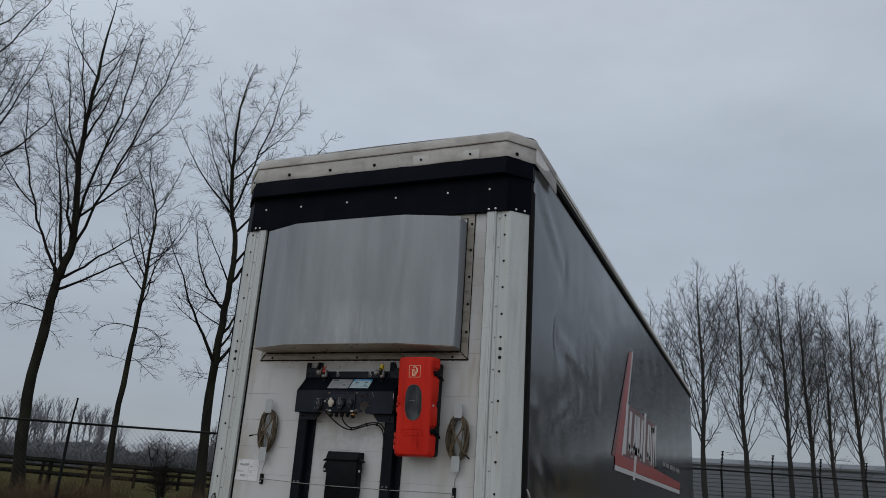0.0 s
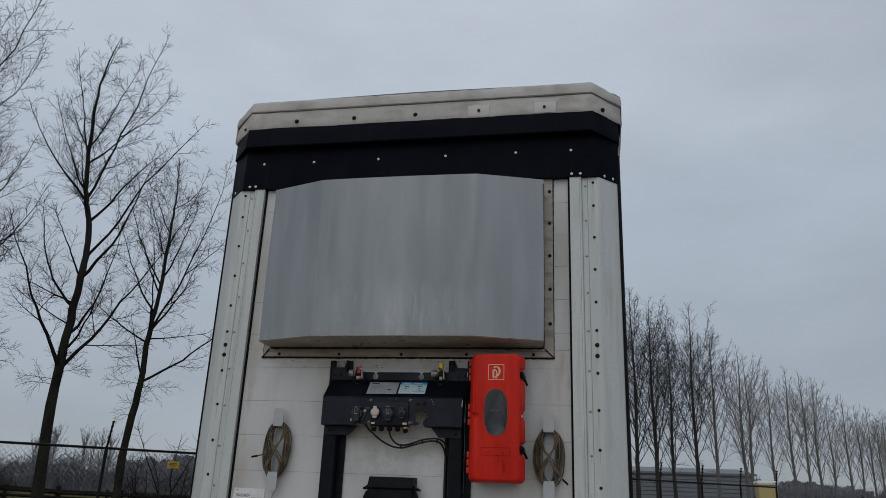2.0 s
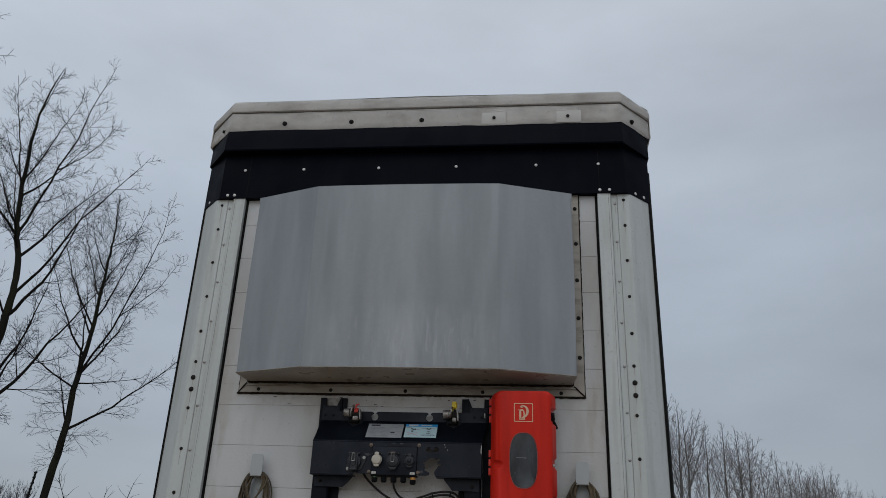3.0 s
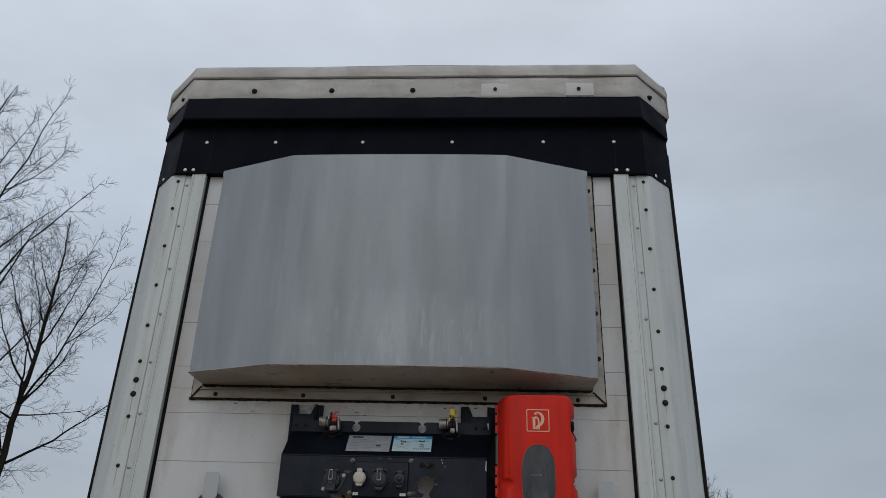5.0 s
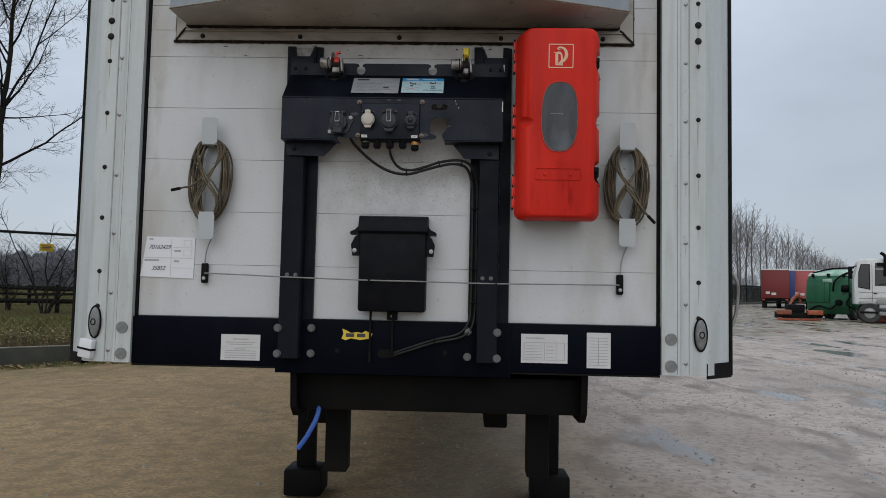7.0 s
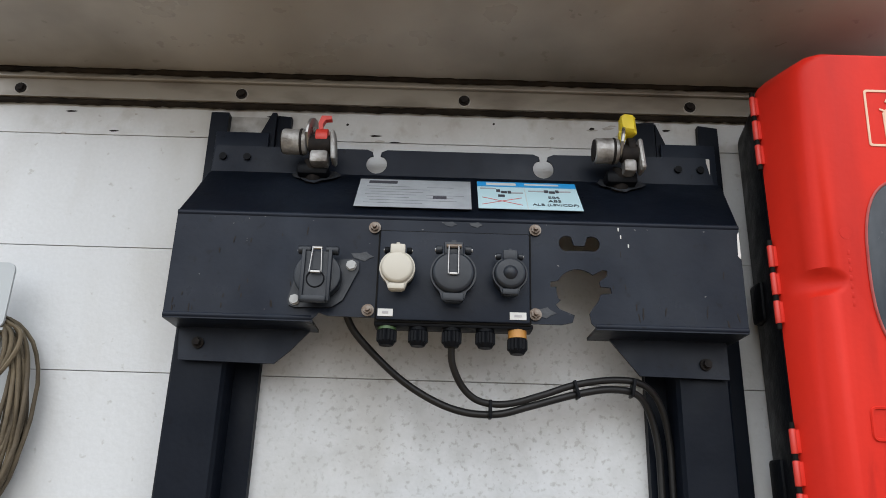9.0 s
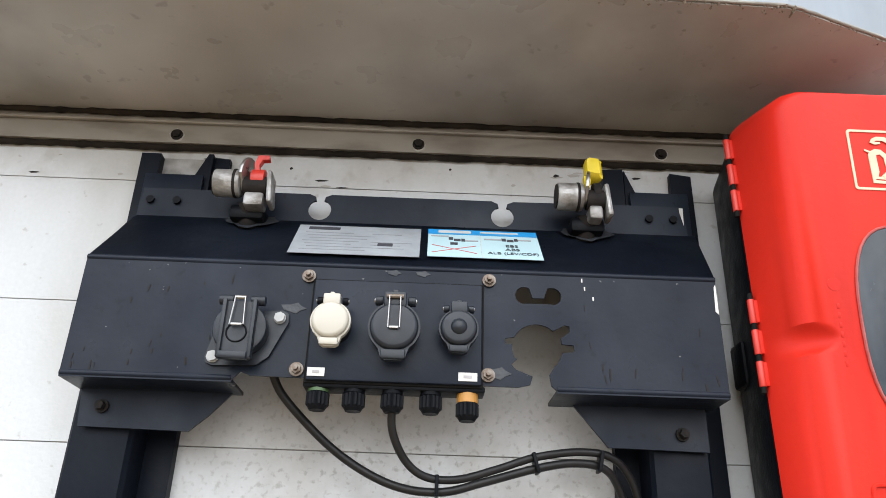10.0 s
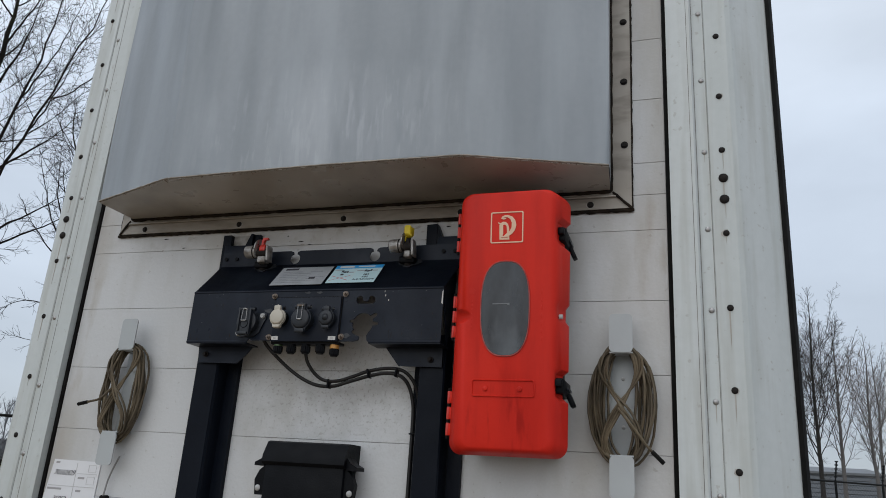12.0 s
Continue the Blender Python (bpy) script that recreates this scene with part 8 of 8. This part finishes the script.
def parked_trailer(x, y, w, ln, body_mat, label, yaw=24):
    z = ground_z(x, y)
    ob = thing("parked_trailer", (x, y, z), label, "trailer", "parked trailers")
    OFFSET[ob] = Vector()
    part("body", box(-w / 2, w / 2, 0, ln, 0.95, 3.6, 0.03), body_mat, ob)
    part("roof", box(-w / 2 - 0.02, w / 2 + 0.02, -0.02, ln, 3.602, 3.72, 0.03), "white_truck", ob, "pale roof tarpaulin")
    part("chassis", box(-w / 2 + 0.15, w / 2 - 0.15, 0.1, ln, 0.7, 0.948), "chassis", ob)
    part("bumper", box(-w / 2 + 0.1, w / 2 - 0.1, 0.0, 0.12, 0.45, 0.6, 0.02), "chassis", ob)
    for wx in (-w / 2 + 0.2, w / 2 - 0.2):
        for wy in (1.2, 2.5):
            wh = piece("wheel", TYRE, ob, (wx, wy, 0.52))
            OFFSET[wh] = Vector()
            piece("rim", RIM, wh, (0, 0, 0))
        part("lamp", box(wx - 0.12, wx + 0.12, -0.03, 0.02, 0.75, 0.86, 0.01), "red_lever", ob)
    for u0, u1, v0 in ((-0.8, -0.45, 1.35), (-0.3, 0.1, 1.25)):
        part("plate", box(u0, u1, -0.012, -0.001, v0, v0 + 0.22), "white_ink", ob)
    ob.rotation_euler = (0, 0, radians(-yaw))
    return ob


parked_trailer(29.2, 69.5, 2.4, 11, "red_paint", "dark red parked box trailer with a pale roof")
parked_trailer(30.75, 70.9, 1.7, 11, "blue_paint", "dark blue parked trailer")
parked_trailer(32.45, 70.9, 2.3, 11, "pink_paint", "bleached red parked trailer")

# green tank body on a machine
gx, gy = 21.6, 42.0
gz = ground_z(gx, gy)
green = thing("green_tank_trailer", (gx, gy, gz), "green six-sided tank body with a pale green lid", "tank trailer")
OFFSET[green] = Vector()
def tank_block(x0, x1, y0, y1, levels, bevel=0.06):
    """A body of stacked rectangles: (height, inset) from bottom to top."""
    bm = bmesh.new()
    rings = [[bm.verts.new(p) for p in ((x0 + i, y0 + i, z), (x1 - i, y0 + i, z), (x1 - i, y1 - i, z), (x0 + i, y1 - i, z))] for z, i in levels]
    for lo, hi in zip(rings, rings[1:]):
        for k in range(4):
            bm.faces.new((lo[k], lo[(k + 1) % 4], hi[(k + 1) % 4], hi[k]))
    bm.faces.new(rings[0][::-1])
    bm.faces.new(rings[-1])
    bmesh.ops.bevel(bm, geom=list(bm.edges), offset=bevel, segments=2, affect="EDGES", profile=0.5)
    return bm


part("tank_body", tank_block(-1.25, 1.25, -0.9, 2.4, ((0.28, 0.16), (0.7, 0.0), (2.25, 0.04), (2.5, 0.14))), "green_paint", green)
part("lid", tank_block(-1.16, 1.2, -0.8, 2.3, ((2.47, 0.0), (2.62, 0.05), (2.86, 0.42)), 0.04), "green_light", green, "pale green lid with white streaks")
part("front_panel", box(-1.12, 0.2, -0.955, -0.885, 0.95, 2.15, 0.03), "green_paint", green)
for x in (-0.62, -0.1):
    part("rib", box(x - 0.035, x + 0.035, -0.985, -0.9, 0.95, 2.15, 0.012), "green_paint", green)
part("notice", box(-0.2, 0.35, -0.92, -0.9, 2.1, 2.32, 0.004), "green_light", green, "pale notice plate")
part("frame", box(-1.1, 1.1, -0.7, 2.3, 0.34, 0.56, 0.02), "chassis", green)
part("side_tank", tank_block(1.2, 1.75, -0.5, 1.7, ((0.6, 0.06), (0.75, 0.0), (1.85, 0.05), (2.1, 0.16)), 0.05), "green_paint", green, "bulging green side tank")
part("lid_arm", tube(smooth_path([(0.4, -0.98, 1.6), (0.62, -1.1, 2.2), (1.1, -0.8, 2.62), (1.5, -0.2, 2.75)]), 0.055, 6), "chassis", green)
part("lid_arm", tube(smooth_path([(-0.9, -0.7, 2.66), (0.0, -0.4, 2.9), (1.0, 0.4, 2.98)]), 0.045, 6), "chassis", green)
for x, y, z in ((-0.8, -0.86, 2.56), (0.1, -0.86, 2.58), (0.95, -0.82, 2.56), (1.22, 0.3, 2.56)):
    part("lid_clamp", box(x - 0.07, x + 0.07, y - 0.07, y + 0.07, z - 0.15, z + 0.04, 0.02), "chassis", green)
part("valve", cylinder((0.75, -1.15, 0.95), (0.75, -0.85, 0.95), 0.17, n=14, bevel=0.02), "chassis", green)
part("hose", tube(smooth_path([(0.75, -1.1, 0.95), (0.4, -1.3, 0.6), (-0.3, -1.2, 0.75), (-0.9, -1.1, 0.5)]), 0.06, 6), "rubber", green)
part("hose", tube(smooth_path([(1.0, -1.0, 1.9), (1.35, -0.9, 1.4), (1.2, -1.05, 0.9), (1.5, -0.8, 0.6)]), 0.05, 6), "rubber", green)
part("ladder", tube([(1.3, -0.95, 0.5), (1.3, -0.95, 2.4)], 0.03, 6), "chassis", green)
part("drum", cylinder((0.9, -1.0, 1.75), (1.25, -0.9, 1.75), 0.2, n=16, bevel=0.03), "chassis", green)
for x in (-1.05, 1.05):
    for wy in (0.1, 1.5):
        wh = piece("wheel", TYRE, green, (x, wy, 0.5))
        OFFSET[wh] = Vector()
        piece("rim", RIM, wh, (0, 0, 0))
green.rotation_euler = (0, 0, radians(-52))

ox, oy = 18.0, 38.8
orange = thing("mower_deck", (ox, oy, ground_z(ox, oy)), "orange and black machine attachment lying on the yard", "machine")
OFFSET[orange] = Vector()
part("deck", box(-0.95, 0.75, -0.6, 0.5, 0.12, 0.42, 0.04), "chassis", orange)
for x0, x1 in ((-1.2, -0.5), (0.35, 1.15)):
    part("guard", box(x0, x1, -0.75, -0.4, 0.3, 0.56, 0.05), "orange_paint", orange, "orange guard")
part("cover", box(-0.45, 0.3, -0.5, 0.3, 0.42, 0.85, 0.06), "chassis", orange)
part("arm", tube([(-0.2, 0.4, 0.6), (0.1, 0.6, 1.15), (0.5, 0.7, 1.45)], 0.09, 8), "orange_paint", orange)
part("arm", tube([(0.5, 0.7, 1.45), (0.6, 0.8, 0.9)], 0.07, 8), "orange_paint", orange)
part("skid", box(-1.15, 1.1, -0.55, -0.42, 0.0, 0.14, 0.02), "orange_paint", orange)
part("hose", tube(smooth_path([(-0.3, -0.2, 0.85), (0.1, -0.1, 1.2), (0.6, 0.1, 1.0), (0.7, 0.3, 0.5)]), 0.03, 6), "rubber", orange)
ob2 = thing("implement", (23.2, 38.5, ground_z(23, 38.5)), "rusty orange implement lying beside a truck", "machine")
OFFSET[ob2] = Vector()
part("beam", box(-1.5, 0.1, -0.3, 0.3, 0.0, 0.35, 0.05), "orange_paint", ob2)
part("tine_bar", tube([(-1.3, -0.3, 0.5), (0.0, -0.3, 0.42)], 0.06, 6), "orange_paint", ob2)

# white truck, rear quarter of its cab
tx, ty = 20.3, 36.8
truck = thing("truck", (tx, ty, ground_z(tx, ty)), "white parked truck with dark cab windows and a black exhaust", "truck")
OFFSET[truck] = Vector()
cab = [(-0.15, 0.95), (-0.15, 2.2), (0.0, 3.15), (0.12, 3.3), (2.1, 3.3), (2.15, 0.95)]
bm = bmesh.new()
a = [bm.verts.new((x, 0, z)) for x, z in cab]
b = [bm.verts.new((x, 2.4, z)) for x, z in cab]
for i in range(len(cab)):
    bm.faces.new((a[i], a[(i + 1) % len(cab)], b[(i + 1) % len(cab)], b[i]))
bm.faces.new(a[::-1])
bm.faces.new(b)
bmesh.ops.bevel(bm, geom=list(bm.edges), offset=0.06, segments=3, affect="EDGES", profile=0.5)
part("cab", bm, "white_truck", truck)
part("side_window", sheet([(0.06, 1.85), (0.53, 1.75), (0.53, 2.98), (0.18, 2.98), (0.08, 2.6)], [], facing(-0.008), 0.012), "dark_glass", truck, "dark side window")
part("windscreen", sheet([(0.78, 1.9), (2.12, 1.9), (2.1, 3.08), (0.8, 3.08)], [], facing(-0.008), 0.012), "dark_glass", truck, "dark windscreen")
for z in (1.55, 1.25):
    part("door_seam", box(0.05, 2.08, -0.006, 0.004, z, z + 0.015), "chassis", truck)
part("door_seam", box(0.655, 0.67, -0.006, 0.004, 1.0, 3.1), "chassis", truck)
part("window_frame", sheet([(0.03, 1.82), (0.57, 1.71), (0.57, 3.02), (0.16, 3.02), (0.05, 2.62)], [[(0.06, 1.85), (0.53, 1.75), (0.53, 2.98), (0.18, 2.98), (0.08, 2.6)]], facing(-0.012), 0.016), "rubber", truck, "black window seal")
part("wiper", tube([(0.95, -0.03, 1.95), (1.7, -0.04, 2.12)], 0.018, 5), "chassis", truck)
part("sun_strip", box(0.82, 2.08, -0.02, 0.0, 2.72, 2.8, 0.004), "grey_metal", truck)
part("grille", box(0.85, 2.1, -0.05, 0.02, 0.98, 1.32, 0.03), "grey_metal", truck)
part("headlamp", box(0.95, 1.35, -0.13, -0.1, 0.6, 0.78, 0.02), "dark_glass", truck)
part("step", box(0.1, 0.9, -0.1, 0.2, 0.5, 0.6, 0.02), "chassis", truck)
part("door_grip", box(0.72, 0.88, -0.04, 0.0, 1.5, 1.54, 0.01), "chassis", truck)
part("seat_back", box(1.2, 1.6, 0.5, 0.7, 1.6, 2.4, 0.05), "chassis", truck)
part("visor", box(0.9, 2.1, -0.06, 0.02, 2.9, 3.1, 0.02), "chassis", truck)
part("wheel_arch", box(0.05, 0.85, -0.05, 0.5, 0.95, 1.12, 0.05), "grey_metal", truck)
part("bumper", box(0.95, 2.4, -0.12, 0.4, 0.4, 0.96, 0.05), "grey_metal", truck)
part("chassis", box(0.2, 6.5, 0.4, 2.0, 0.6, 0.94, 0.03), "chassis", truck)
part("exhaust", tube(smooth_path([(1.25, -0.1, 2.4), (1.25, -0.1, 3.2), (1.22, -0.1, 3.45), (1.05, -0.12, 3.6)]), 0.08, 10), "rubber", truck, "black exhaust pipe")
part("mirror", box(-0.42, -0.22, -0.12, 0.0, 2.25, 2.9, 0.03), "chassis", truck)
part("mirror_arm", tube([(-0.3, -0.05, 2.85), (0.0, 0.05, 2.95)], 0.025, 6), "chassis", truck)
part("warning_triangle", sheet([(1.45, 1.75), (2.05, 1.75), (1.75, 2.25)], [[(1.6, 1.83), (1.75, 2.1), (1.9, 1.83)]], facing(-0.03), 0.012), "red_lever", truck, "red and white triangle")
part("triangle_fill", sheet([(1.6, 1.83), (1.75, 2.1), (1.9, 1.83)], [], facing(-0.026), 0.006), "white_ink", truck)
for x, wy in ((0.55, 0.12), (0.55, 2.35), (5.0, 0.05), (5.0, 2.35)):
    wh = piece("wheel", TYRE, truck, (x, wy, 0.52), (0, 0, -90 if wy < 1 else 90))
    OFFSET[wh] = Vector()
    piece("rim", RIM, wh, (0, 0, 0))
truck.rotation_euler = (0, 0, radians(-24))
